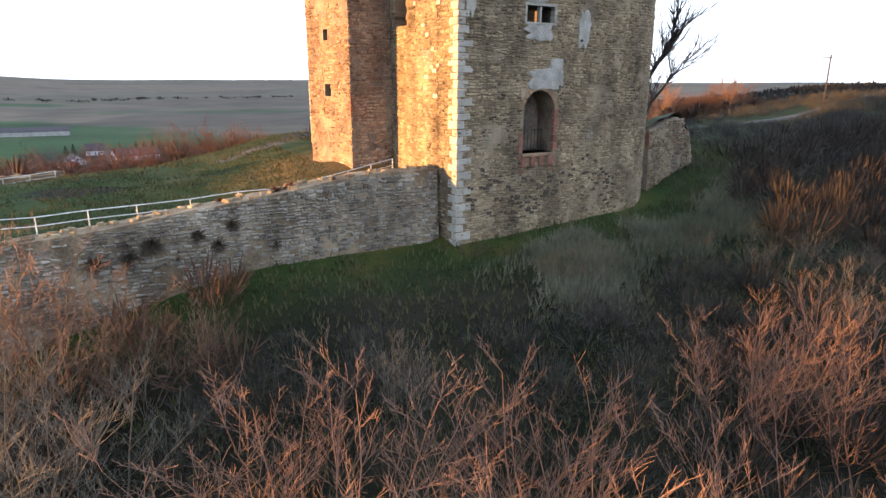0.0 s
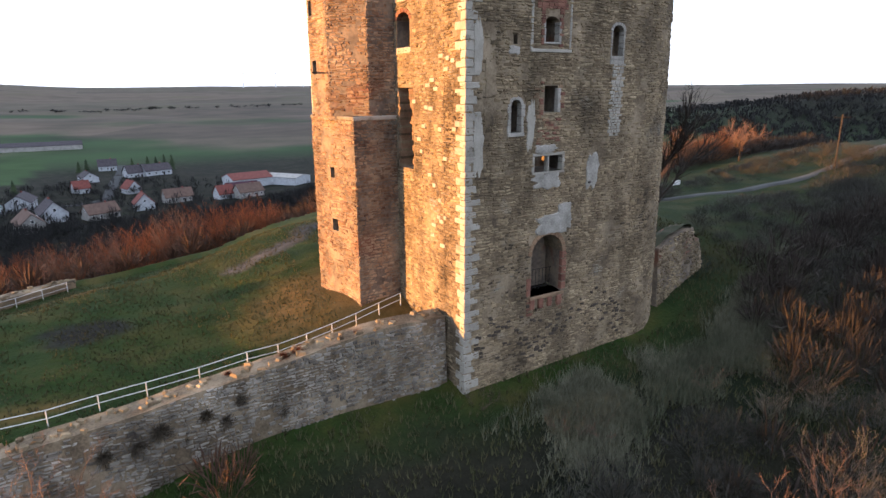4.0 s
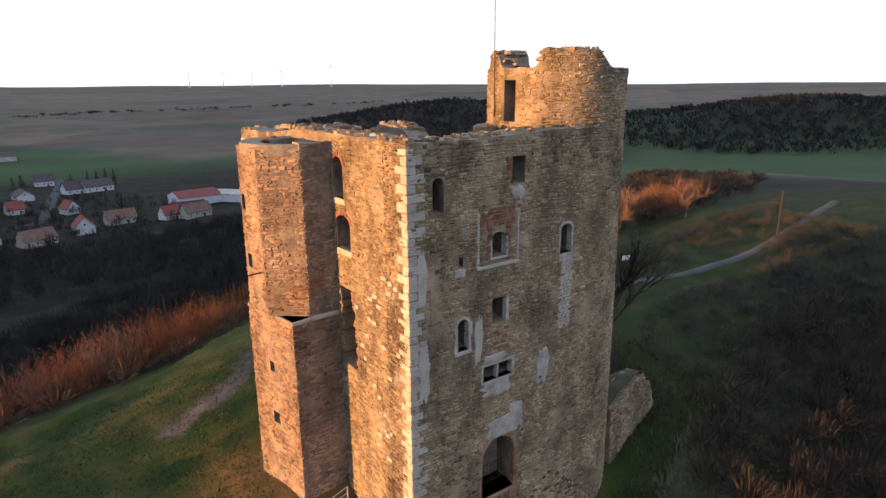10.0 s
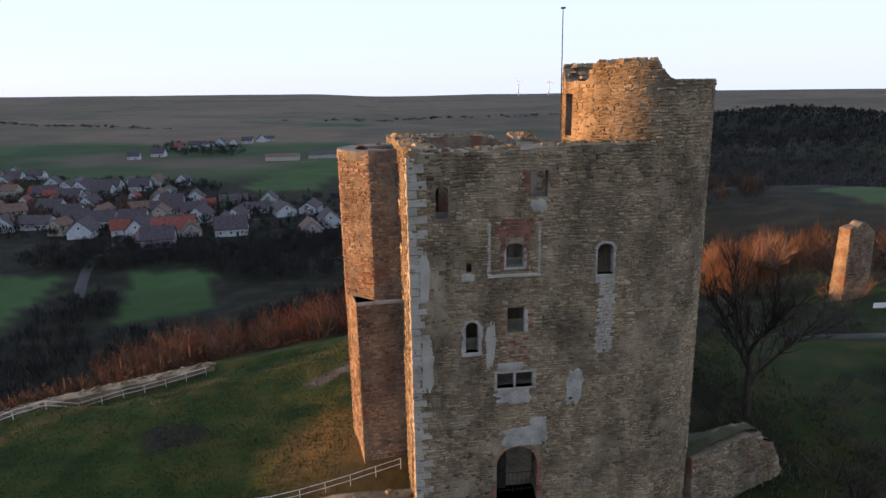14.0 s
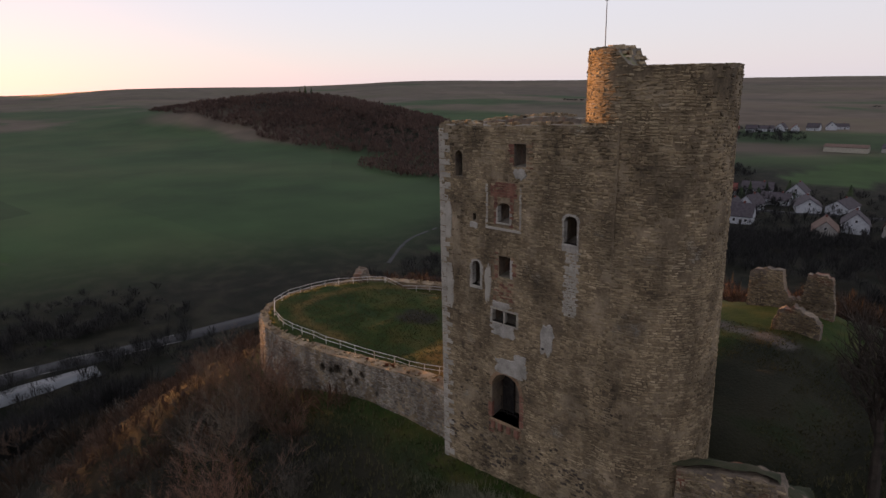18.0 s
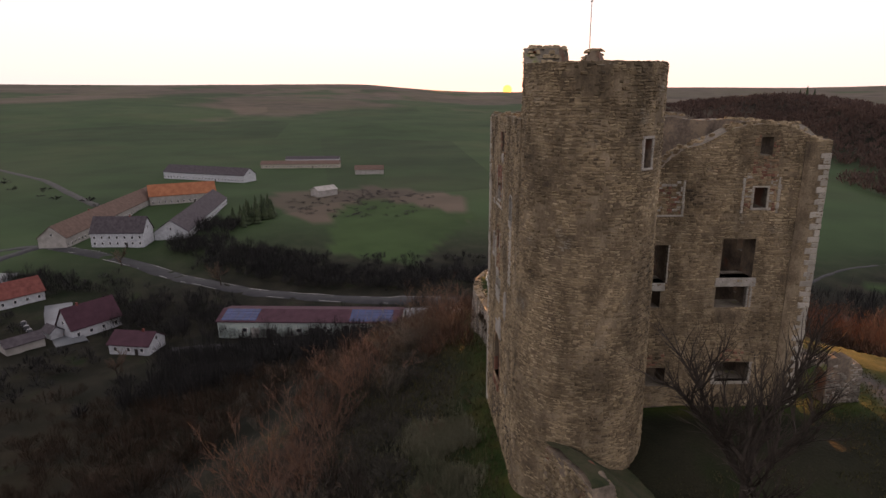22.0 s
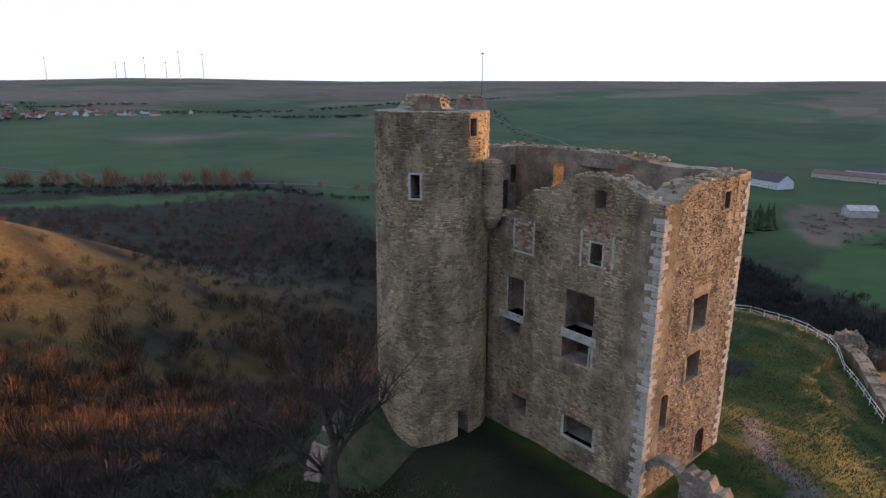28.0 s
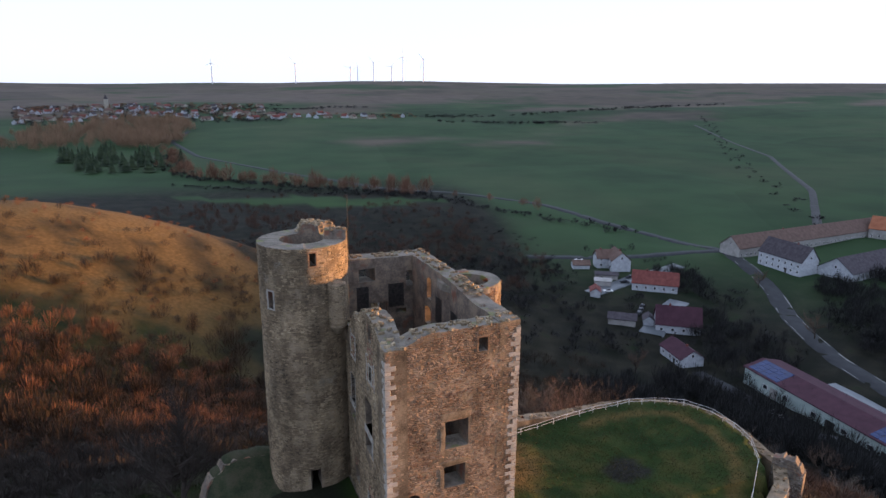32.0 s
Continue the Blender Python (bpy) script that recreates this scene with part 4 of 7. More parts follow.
def arch_head(m, parent, u0, u1, spring, rise, thick, mat, ring=None, ring_mat=None, proud=0.03):
    """Fills the corners over an arched opening, with an arch of stones on the face."""
    n = 12
    c, r = (u0 + u1) / 2, (u1 - u0) / 2
    for side in (0, 1):
        bm = bmesh.new()
        pts = []
        for k in range(n // 2 + 1):
            a = math.pi * k / n
            x = r * math.cos(a)
            pts.append((c + (x if side else -x), spring + rise * math.sin(a)))
        top = spring + rise
        pts.append(((u1 if side else u0), top))
        f = [bm.verts.new(m @ Vector((x, -0.015, z))) for x, z in pts]
        b = [bm.verts.new(m @ Vector((x, -thick, z))) for x, z in pts]
        bm.faces.new(f)
        bm.faces.new(b)
        for k in range(len(pts)):
            j = (k + 1) % len(pts)
            bm.faces.new((f[k], f[j], b[j], b[k]))
        bmesh.ops.recalc_face_normals(bm, faces=bm.faces[:])
        part("arch_spandrel", bm, mat, parent)
    if ring:
        k = max(7, int(math.pi * r / 0.3))
        for i in range(k):
            a0, a1 = math.pi * (i + 0.06) / k, math.pi * (i + 0.94) / k
            bm = bmesh.new()
            vs = []
            for y in (proud, -0.3):
                for a, s in ((a0, 0), (a1, 0), (a1, ring), (a0, ring)):
                    vs.append(bm.verts.new(m @ Vector((c + (r + s) * math.cos(a), y, spring + (rise + s) * math.sin(a)))))
            for q in ((0, 1, 2, 3), (4, 7, 6, 5), (0, 4, 5, 1), (1, 5, 6, 2), (2, 6, 7, 3), (3, 7, 4, 0)):
                bm.faces.new([vs[t] for t in q])
            bmesh.ops.recalc_face_normals(bm, faces=bm.faces[:])
            part("voussoir", bm, ring_mat or mat, parent)


P_S = south[0]
# great arched opening: spandrels, ring of red stones, worn sill on corbels, a railing inside
a0, a1 = su(20.85), su(23.05)
arch_head(S_M, P_S, a0, a1, 8.6, 1.1, 1.9, M_MORTAR, 0.24, M_STONE_RED, 0.03)
for z in (6.4, 6.85, 7.3, 7.75, 8.2):
    slab("jamb_stone", S_M, a1, a1 + 0.32, z, z + 0.4, 0.03, M_BRICK, P_S)
slab("jamb_stone", S_M, a0 - 0.3, a0, 6.3, 7.4, 0.03, M_BRICK, P_S)
slab("sill", S_M, a0 - 0.1, a1 + 0.15, 6.12, 6.3, 0.12, M_STONE_RED, P_S, 1.6)
for k, u in enumerate((a0 - 0.05, a0 + 0.55, a0 + 1.2, a1 - 0.35)):
    slab("corbel", S_M, u, u + 0.34, 5.55, 6.12, 0.10 + 0.05 * (k % 2), M_BRICK, P_S, 0.3, 0.05)
# added sheets close the arch; the dark one stands in for shade within
slab("shade_backing", S_M, a0 - 0.1, a0 + 0.8, 6.3, 9.6, -1.3, M_DARK, P_S, 1.6, 0)
slab("shade_backing", S_M, a0 + 0.8, a1 + 0.1, 6.3, 9.6, -1.5, M_INNER, P_S, 1.75, 0)
patch(S_M, su(22.3), 10.25, 1.25, 0.55, 0.06, M_PLASTER, P_S, 3.1, label="pale lime plaster over the arch")
patch(S_M, su(23.1), 10.6, 0.5, 0.7, 0.065, M_PLASTER, P_S, 4.3)
grille = part("grille", bmesh.new(), M_DARK, P_S, "dark iron safety grille")
vv, ff = [], []
for k in range(9):
    u = a0 + 0.1 + k * (a1 - a0 - 0.2) / 8
    tube(vv, ff, S_M @ Vector((u, -0.9, 6.3)), S_M @ Vector((u, -0.9, 7.5)), 0.015, 0.015, 4)
for z in (6.45, 7.5):
    tube(vv, ff, S_M @ Vector((a0, -0.9, z)), S_M @ Vector((a1, -0.9, z)), 0.02, 0.02, 4)
grille.data.from_pydata([tuple(v) for v in vv], [], ff)
# two-light window with a plastered apron
jambs(S_M, P_S, su(20.85), su(22.72), 13.16, 13.98, 0.16, 0.03, M_QUOIN, 0.12, 0.16)
slab("mullion", S_M, su(21.72), su(21.82), 13.16, 13.98, 0.02, M_QUOIN, P_S, 0.3)
patch(S_M, su(21.75), 12.65, 0.95, 0.42, 0.06, M_PLASTER, P_S, 1.3)
patch(S_M, su(21.55), 14.35, 0.75, 0.22, 0.05, M_PLASTER, P_S, 8.3)
patch(S_M, su(24.95), 13.0, 0.42, 0.98, 0.06, M_PLASTER, P_S, 2.2, label="pale plaster patch with a small hole")
# dark patch stands in for the shade in a small hole
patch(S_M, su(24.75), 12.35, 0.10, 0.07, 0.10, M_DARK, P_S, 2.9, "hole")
# tall windows with pale plaster round them
for u0, u1, z0, z1, sd in ((19.24, 19.87, 15.26, 16.9, 5.0), (25.9, 26.72, 19.05, 20.65, 6.0), (17.86, 18.46, 22.16, 23.78, 7.0)):
    if sd < 6.9:
        jambs(S_M, P_S, su(u0), su(u1), z0, z1 - 0.25, 0.2 if sd < 6 else 0.1, 0.05, M_PLASTER, 0.2, 0)
    arch_head(S_M, P_S, su(u0), su(u1), z1 - 0.32, 0.3, 1.9, M_MORTAR, 0.16 if sd < 6.9 else None, M_PLASTER)
patch(S_M, su(18.0), 17.9, 0.35, 0.9, 0.045, M_MORTAR, P_S, 9.2)
patch(S_M, su(17.9), 16.1, 0.3, 0.5, 0.045, M_MORTAR, P_S, 9.9)
patch(S_M, su(17.3), 14.7, 0.3, 1.5, 0.05, M_QUOIN, P_S, 1.9)
patch(S_M, su(17.25), 19.3, 0.25, 1.2, 0.05, M_QUOIN, P_S, 2.9)
# the run of pale stones under the tall east window
rnd = random.Random(77)
z = 14.8
while z < 18.7:
    u = su(26.0) + rnd.uniform(-0.1, 0.1)
    h = rnd.uniform(0.14, 0.22)
    while u < su(26.75):
        w = rnd.uniform(0.18, 0.38)
        slab("pale_stone", S_M, u, u + w - 0.02, z, z + h - 0.02, rnd.uniform(0.03, 0.055), M_QUOIN, P_S, 0.1)
        u += w
    z += h
slab("sill", S_M, su(25.8), su(26.85), 18.62, 19.05, 0.05, M_PLASTER, P_S)
# window in red stone inside a pale frame
jambs(S_M, P_S, su(20.5), su(22.85), 19.3, 21.9, 0.16, 0.04, M_QUOIN, 0.16, 0)
for u0, u1, z0, z1 in ((20.98, 21.25, 19.5, 21.6), (22.16, 22.45, 19.4, 21.8), (20.7, 22.7, 21.2, 21.95)):
    z = z0
    while z < z1:
        u = su(u0)
        h = rnd.uniform(0.10, 0.2)
        while u < su(u1) - 0.05:
            w = min(rnd.uniform(0.2, 0.45), su(u1) - u)
            if rnd.random() < 0.85:
                slab("brick", S_M, u, u + w - 0.02, z, z + h - 0.02, rnd.uniform(0.03, 0.06), M_BRICK, P_S, 0.1, 0.012)
            u += w
        z += h
arch_head(S_M, P_S, su(21.27), su(22.14), 20.6, 0.24, 1.9, M_MORTAR)
jambs(S_M, P_S, su(21.27), su(22.14), 19.63, 20.6, 0.13, 0.05, M_PLASTER, 0.1, 0)
for u0, u1, z0, z1 in ((20.55, 21.3, 16.1, 17.7), (22.26, 22.7, 16.4, 17.9), (20.8, 22.5, 14.6, 16.0), (21.95, 22.44, 23.0, 24.4), (23.28, 23.75, 23.0, 24.4)):
    z = z0
    while z < z1:
        u = su(u0) + rnd.uniform(0, 0.2)
        h = rnd.uniform(0.1, 0.2)
        while u < su(u1) - 0.05:
            w = min(rnd.uniform(0.22, 0.5), su(u1) - u)
            if rnd.random() < 0.55:
                slab("brick", S_M, u, u + w - 0.02, z, z + h - 0.02, rnd.uniform(0.04, 0.065), rnd.choice((M_BRICK, M_STONE_RED)), P_S, 0.1, 0.012)
            u += w
        z += h
patch(S_M, su(22.85), 22.65, 0.42, 0.3, 0.055, M_PLASTER, P_S, 6.6)
slab("jamb_stone", S_M, su(22.22), su(22.42), 16.2, 17.4, 0.05, M_PLASTER, P_S)
patch(S_M, su(19.35), 19.2, 0.35, 0.2, 0.05, M_PLASTER, P_S, 3.7)
patch(S_M, su(20.5), 15.6, 0.25, 1.3, 0.045, M_QUOIN, P_S, 5.7)

# west wall: arched windows in brick, a torn opening
P_W = west[0]
for a, b, c, e in W_FLIP[:2]:
    arch_head(W_M, P_W, a, b, e - 0.4, 0.4, 1.7, M_MORTAR, 0.22, M_BRICK)
    slab("sill", W_M, a - 0.1, b + 0.1, c - 0.3, c, 0.03, M_QUOIN, P_W)
for k in range(30):
    z = 13.1 + 4.3 * k / 30
    for edge, way in ((W_FLIP[2][0], 1), (W_FLIP[2][1], -1)):
        w = max(0.04, 0.20 + 0.30 * noise.noise(Vector((z * 1.7, edge, 4.0))) + (0.35 * smooth_step(15.6, 17.4, z) if way < 0 else 0.0))
        slab("torn_stone", W_M, min(edge, edge + way * w), max(edge, edge + way * w), z, z + 0.15, rnd.uniform(-0.05, 0.03), M_STONE_RED if k % 3 else M_STONE_EACH, P_W, 1.2, 0.02)
for k in range(26):
    u, z = WL - rnd.uniform(0.6, 5.2), rnd.uniform(9, 19.5)
    w = rnd.uniform(0.25, 0.45)
    slab("pale_stone", W_M, u, u + w, z, z + 0.2, 0.06, M_QUOIN, P_W, 0.1)

# east wall: walled-up window, framed windows, pale bands
P_E = east[0]


def bricks(m, parent, u0, u1, z0, z1, mats, fill=0.85):
    z = z0
    while z < z1 - 0.06:
        u = u0 + rnd.uniform(-0.1, 0.0)
        h = rnd.uniform(0.12, 0.2)
        while u < u1 - 0.05:
            w = min(rnd.uniform(0.2, 0.42), u1 - u)
            if rnd.random() < fill:
                slab("brick", m, max(u, u0), u + w - 0.02, z, z + h - 0.02, rnd.uniform(0.0, 0.06), rnd.choice(mats), parent, 0.1, 0.012)
            u += w
        z += h


for k in range(120):
    u = rnd.uniform(0.5, 11.9)
    z = rnd.gauss(4.1, 0.7) + 0.5 * math.sin(u * 0.9)
    if su(20.6) < u < su(23.3) and z > 5.2 or z < 2.6:
        continue
    w, h = rnd.uniform(0.14, 0.4), rnd.uniform(0.09, 0.17)
    slab("dark_stone", S_M, u, u + w, z, z + h, rnd.uniform(0.035, 0.065), M_SOOT, P_S, 0.1, 0.02)
for x in (20.6, 22.75):
    bricks(S_M, P_S, su(x), su(x) + 0.5, 5.2, 6.25, (M_BRICK, M_STONE_RED), 0.8)
jambs(E_M, P_E, eu(38.0), eu(39.6), 19.35, 21.6, 0.16, 0.07, M_QUOIN, 0.12, 0)
bricks(E_M, P_E, eu(38.0), eu(39.6), 19.4, 21.5, (M_STONE_RED, M_BRICK, M_STONE, M_QUOIN), 0.8)
jambs(E_M, P_E, eu(44.17), eu(45.0), 19.75, 21.05, 0.14, 0.06, M_QUOIN, 0.14, 0.1)
jambs(E_M, P_E, eu(43.55), eu(45.65), 19.4, 21.7, 0.18, 0.05, M_QUOIN, 0, 0)
bricks(E_M, P_E, eu(43.6), eu(44.02), 19.4, 22.0, (M_BRICK, M_STONE_RED, M_QUOIN), 0.6)
bricks(E_M, P_E, eu(45.15), eu(45.6), 19.4, 22.0, (M_BRICK, M_STONE_RED, M_QUOIN), 0.6)
bricks(E_M, P_E, eu(43.9), eu(45.5), 21.3, 22.9, (M_BRICK, M_STONE_RED), 0.6)
bricks(E_M, P_E, eu(43.85), eu(44.22), 23.0, 24.3, (M_BRICK, M_STONE_RED), 0.5)
bricks(E_M, P_E, eu(45.05), eu(45.5), 23.0, 24.3, (M_BRICK, M_STONE_RED), 0.5)
slab("lintel", E_M, eu(42.3), eu(45.0), 14.5, 15.1, 0.05, M_PLASTER, P_E, 1.0)
slab("lintel", E_M, eu(36.7), eu(39.0), 14.25, 14.8, 0.04, M_PLASTER, P_E, 1.0)
patch(E_M, eu(43.5), 12.4, 1.05, 0.5, 0.05, M_MORTAR, P_E, 7.7)
jambs(E_M, P_E, eu(42.95), eu(45.25), 7.7, 9.1, 0.2, 0.06, M_QUOIN, 0.2, 0)
jambs(E_M, P_E, eu(44.6), eu(44.7), 13.05, 14.5, 0.12, 0.04, M_PLASTER, 0, 0)
bricks(E_M, P_E, eu(43.2), eu(44.8), 9.2, 10.0, (M_BRICK, M_STONE_RED), 0.5)
bricks(E_M, P_E, eu(37.9), eu(39.4), 8.8, 9.8, (M_BRICK, M_STONE_RED), 0.6)
jambs(E_M, P_E, eu(37.5), eu(39.0), 14.8, 17.35, 0.1, 0.04, M_QUOIN, 0, 0)

# north wall: square windows with pale stones
P_N = north[0]
patch(N_M, nu(19.8), 18.05, 1.3, 0.3, 0.045, M_MORTAR, P_N, 4.4)
patch(N_M, nu(20.95), 16.4, 0.22, 1.1, 0.045, M_MORTAR, P_N, 5.4)
patch(N_M, nu(19.9), 14.2, 1.1, 0.22, 0.045, M_MORTAR, P_N, 6.4)
patch(N_M, nu(21.0), 13.0, 0.2, 0.8, 0.045, M_MORTAR, P_N, 7.4)
jambs(N_M, P_N, nu(18.17), nu(17.42), 22.8, 23.9, 0.14, 0.05, M_STONE_RED, 0, 0.14)
jambs(N_M, P_N, nu(18.4), nu(17.1), 5.6, 7.4, 0.24, 0.05, M_BRICK, 0, 0)
arch_head(N_M, P_N, nu(18.4), nu(17.1), 7.35, 0.4, 1.7, M_MORTAR, 0.2, M_BRICK)
arch_head(N_M, P_N, nu(23.85), nu(22.7), 11.8, 0.4, 1.7, M_MORTAR, 0.2, M_STONE_RED)

# tower: framed windows, the stair shaft in the corner, a mast
def tower_frame(angle, z0, z1, w, mat):
    r = tower_outer(z0)
    m = pose(TOWER.x - 21 + r * math.cos(radians(angle)), TOWER.y - 38 + r * math.sin(radians(angle)), -5, 0, 0, angle - 90)
    jambs(m, tower, -w / 2, w / 2, z0, z1, 0.14, 0.05, mat, 0.12, 0.14)


tower_frame(37.5, 23.1, 24.6, 0.62, M_PLASTER)
tower_frame(96, 26.95, 28.05, 0.55, M_STONE_RED)
SHAFT = TOWER + Vector((math.cos(radians(124)), math.sin(radians(124)))) * 4.2
vv, ff = [], []
for r, z in ((0.35, 20.7), (0.8, 21.4), (0.82, 23.0), (0.8, 25.15), (0.5, 25.3)):
    for k in range(20):
        a = 2 * math.pi * k / 20
        vv.append((SHAFT.x - 21 + r * math.cos(a), SHAFT.y - 38 + r * math.sin(a), z - 5 + (0.1 * noise.noise(Vector((k * 0.7, r, 3))) if z > 25 else 0)))
ff = [(20 * i + k, 20 * i + (k + 1) % 20, 20 * i + 20 + (k + 1) % 20, 20 * i + 20 + k) for i in range(4) for k in range(20)] + [tuple(range(80, 100))]
shaft = mesh_object("stair_shaft", vv, ff, M_MORTAR, tower, "rounded grey stone shaft in the corner")
rubble(shaft, lambda u, z, out: (SHAFT.x - 21 + (0.8 + out) * math.cos(u / 0.8), SHAFT.y - 38 + (0.8 + out) * math.sin(u / 0.8), z - 5), 5.02, 21.4, lambda u: 25.1, lambda u, z, du, dz: False, M_STONE, seed=77)


def crown_stones(parent, n, place, seed):
    """Loose broken stones bedded on a wall crown; place(t, s) gives a point on it."""
    r = random.Random(seed)
    for _ in range(n):
        x, y, z = place(r.random(), r.random())
        a, b, c = r.uniform(0.12, 0.3), r.uniform(0.1, 0.2), r.uniform(0.05, 0.13)
        turn = r.uniform(0, math.pi)
        vs = []
        for k in range(8):
            sx, sy, sz = (1 if k & 1 else -1), (1 if k & 2 else -1), (1 if k & 4 else -1)
            f = r.uniform(0.7, 1.1) * (0.72 if sz > 0 else 1.0)
            px_, py_ = sx * a * f, sy * b * f
            vs.append((x + px_ * math.cos(turn) - py_ * math.sin(turn), y + px_ * math.sin(turn) + py_ * math.cos(turn), z + sz * c * r.uniform(0.7, 1.1)))
        mesh_object("crown_stone", vs, [(0, 2, 3, 1), (4, 5, 7, 6), (0, 1, 5, 4), (2, 6, 7, 3), (0, 4, 6, 2), (1, 3, 7, 5)], M_STONE_EACH, parent)


def wall_crown(w, top, thick):
    def place(t, s):
        u = t * w[4]
        o = -thick * (0.06 + 0.88 * s)
        return (w[1].x + w[2].x * u + w[3].x * o - 21, w[1].y + w[2].y * u + w[3].y * o - 38, top(u) - 4.95)
    return place


crown_stones(south[0], 70, wall_crown(south, S_TOP, 1.6), 31)
crown_stones(west[0], 90, wall_crown(west, lambda u: W_TOP(west[4] - u), 1.6), 32)
crown_stones(north[0], 70, wall_crown(north, N_TOP, 1.6), 33)
crown_stones(east[0], 100, wall_crown(east, E_TOP, 1.5), 34)


def hump(t, s):
    a = 214 + 60 * t if s < 0.75 else 158 + 22 * t
    r = 2.1 + 1.6 * ((s * 7) % 1.0)
    return (TOWER.x + r * math.cos(radians(a)) - 21, TOWER.y + r * math.sin(radians(a)) - 38, tower_top(a) - 4.95)


crown_stones(tower, 90, hump, 35)


def curtain_crown(t, s):
    u = t * CLEN
    return curtain_place(u, curtain_point(u)[0][2] + 0.04, -0.08 - 1.1 * s)


crown_stones(CURTAIN_CORE, 220, curtain_crown, 36)

mast = thing("flagpole", "thin dark metal mast on the tower crown", "flagpole", (24.95, 33.4, 25.9))
vv, ff = [], []
tube(vv, ff, Vector((0, 0, 0)), Vector((-0.05, 0, 6.35)), 0.035, 0.022, 6)
mesh_object("pole", vv, ff, M_DARK, mast)
vv, ff = [], []
tube(vv, ff, Vector((0, 0, 2.9)), Vector((0.9, -0.2, 2.55)), 0.02, 0.02, 5)
mesh_object("stay", vv, ff, M_DARK, mast)
vv, ff = [], []
tube(vv, ff, Vector((-0.15, 0, 6.3)), Vector((0.08, 0, 6.3)), 0.05, 0.05, 6)
mesh_object("tip", vv, ff, M_DARK, mast)

# iron bar in the turret
vv, ff = [], []
tube(vv, ff, Vector((12.45 - 21, 36.4 - 38, 13.25)), Vector((11.6 - 21, 36.2 - 38, 13.25)), 0.04, 0.04, 5)
mesh_object("iron_bar", vv, ff, M_DARK, castle)
# turret string course, platform with its round hole
prism("turret_ledge", [(16.6, 34.97), (13.25, 34.47), (12.15, 38.7), (13.25, 40.65), (15.4, 40.95)], 15.3, 15.86, M_CAP, castle, "weathered ledge where the turret narrows")
for k in range(3):
    p, q = Vector(FOOT[k]), Vector(FOOT[k + 1])
    d = (q - p).normalized()
    nn = Vector((-d.y, d.x)) * (1 if Vector((-d.y, d.x)).dot((p + q) / 2 - TURRET) > 0 else -1)
    m = local(p, d, nn)
    slab("string_course", m, -0.05, (q - p).length + 0.05, 15.72, 15.95, 0.05, M_QUOIN if k == 0 else M_CAP, castle, 1.2, 0.04)
vv, ff = [], []
ringo = [(TURRET.x + 2.9 * math.cos(radians(a)), TURRET.y + 2.9 * math.sin(radians(a))) for a in range(0, 360, 15)]
for i, (x, y) in enumerate(ringo):
    a = radians(i * 15)
    for r, z in ((2.86, 24.3), (2.8, 24.85 + 0.1 * noise.noise(Vector((i, 2, 0)))), (1.75, 24.8), (1.7, 21.0)):
        vv.append((TURRET.x + r * math.cos(a) - 21, TURRET.y + r * math.sin(a) - 38, z - 5))
NN = len(ringo)
for i in range(NN):
    j = (i + 1) % NN
    for k in range(3):
        ff.append((4 * i + k, 4 * j + k, 4 * j + k + 1, 4 * i + k + 1))
mesh_object("turret_crown", vv, ff, M_CAP, castle, "round open top of the stair turret")
prism("turret_floor", [(TURRET.x + 1.72 * math.cos(radians(a)), TURRET.y + 1.72 * math.sin(radians(a))) for a in range(0, 360, 30)], 21.0, 21.2, M_INNER, castle)
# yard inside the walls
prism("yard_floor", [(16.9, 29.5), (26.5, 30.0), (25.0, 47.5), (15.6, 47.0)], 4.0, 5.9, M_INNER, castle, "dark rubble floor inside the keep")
# dark sheets put the shade of upper-storey niches on the inner faces
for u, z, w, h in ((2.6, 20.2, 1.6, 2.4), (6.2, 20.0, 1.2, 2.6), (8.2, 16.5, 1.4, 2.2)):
    slab("niche_shade", S_M, u, u + w, z, z + h, -1.88, M_DARK, P_S, 1.93, 0)
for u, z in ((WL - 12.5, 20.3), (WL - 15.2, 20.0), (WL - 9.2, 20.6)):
    slab("niche_shade", W_M, u, u + 1.3, z, z + 2.4, -1.69, M_DARK, P_W, 1.74, 0)

# ---- ruined outworks ----


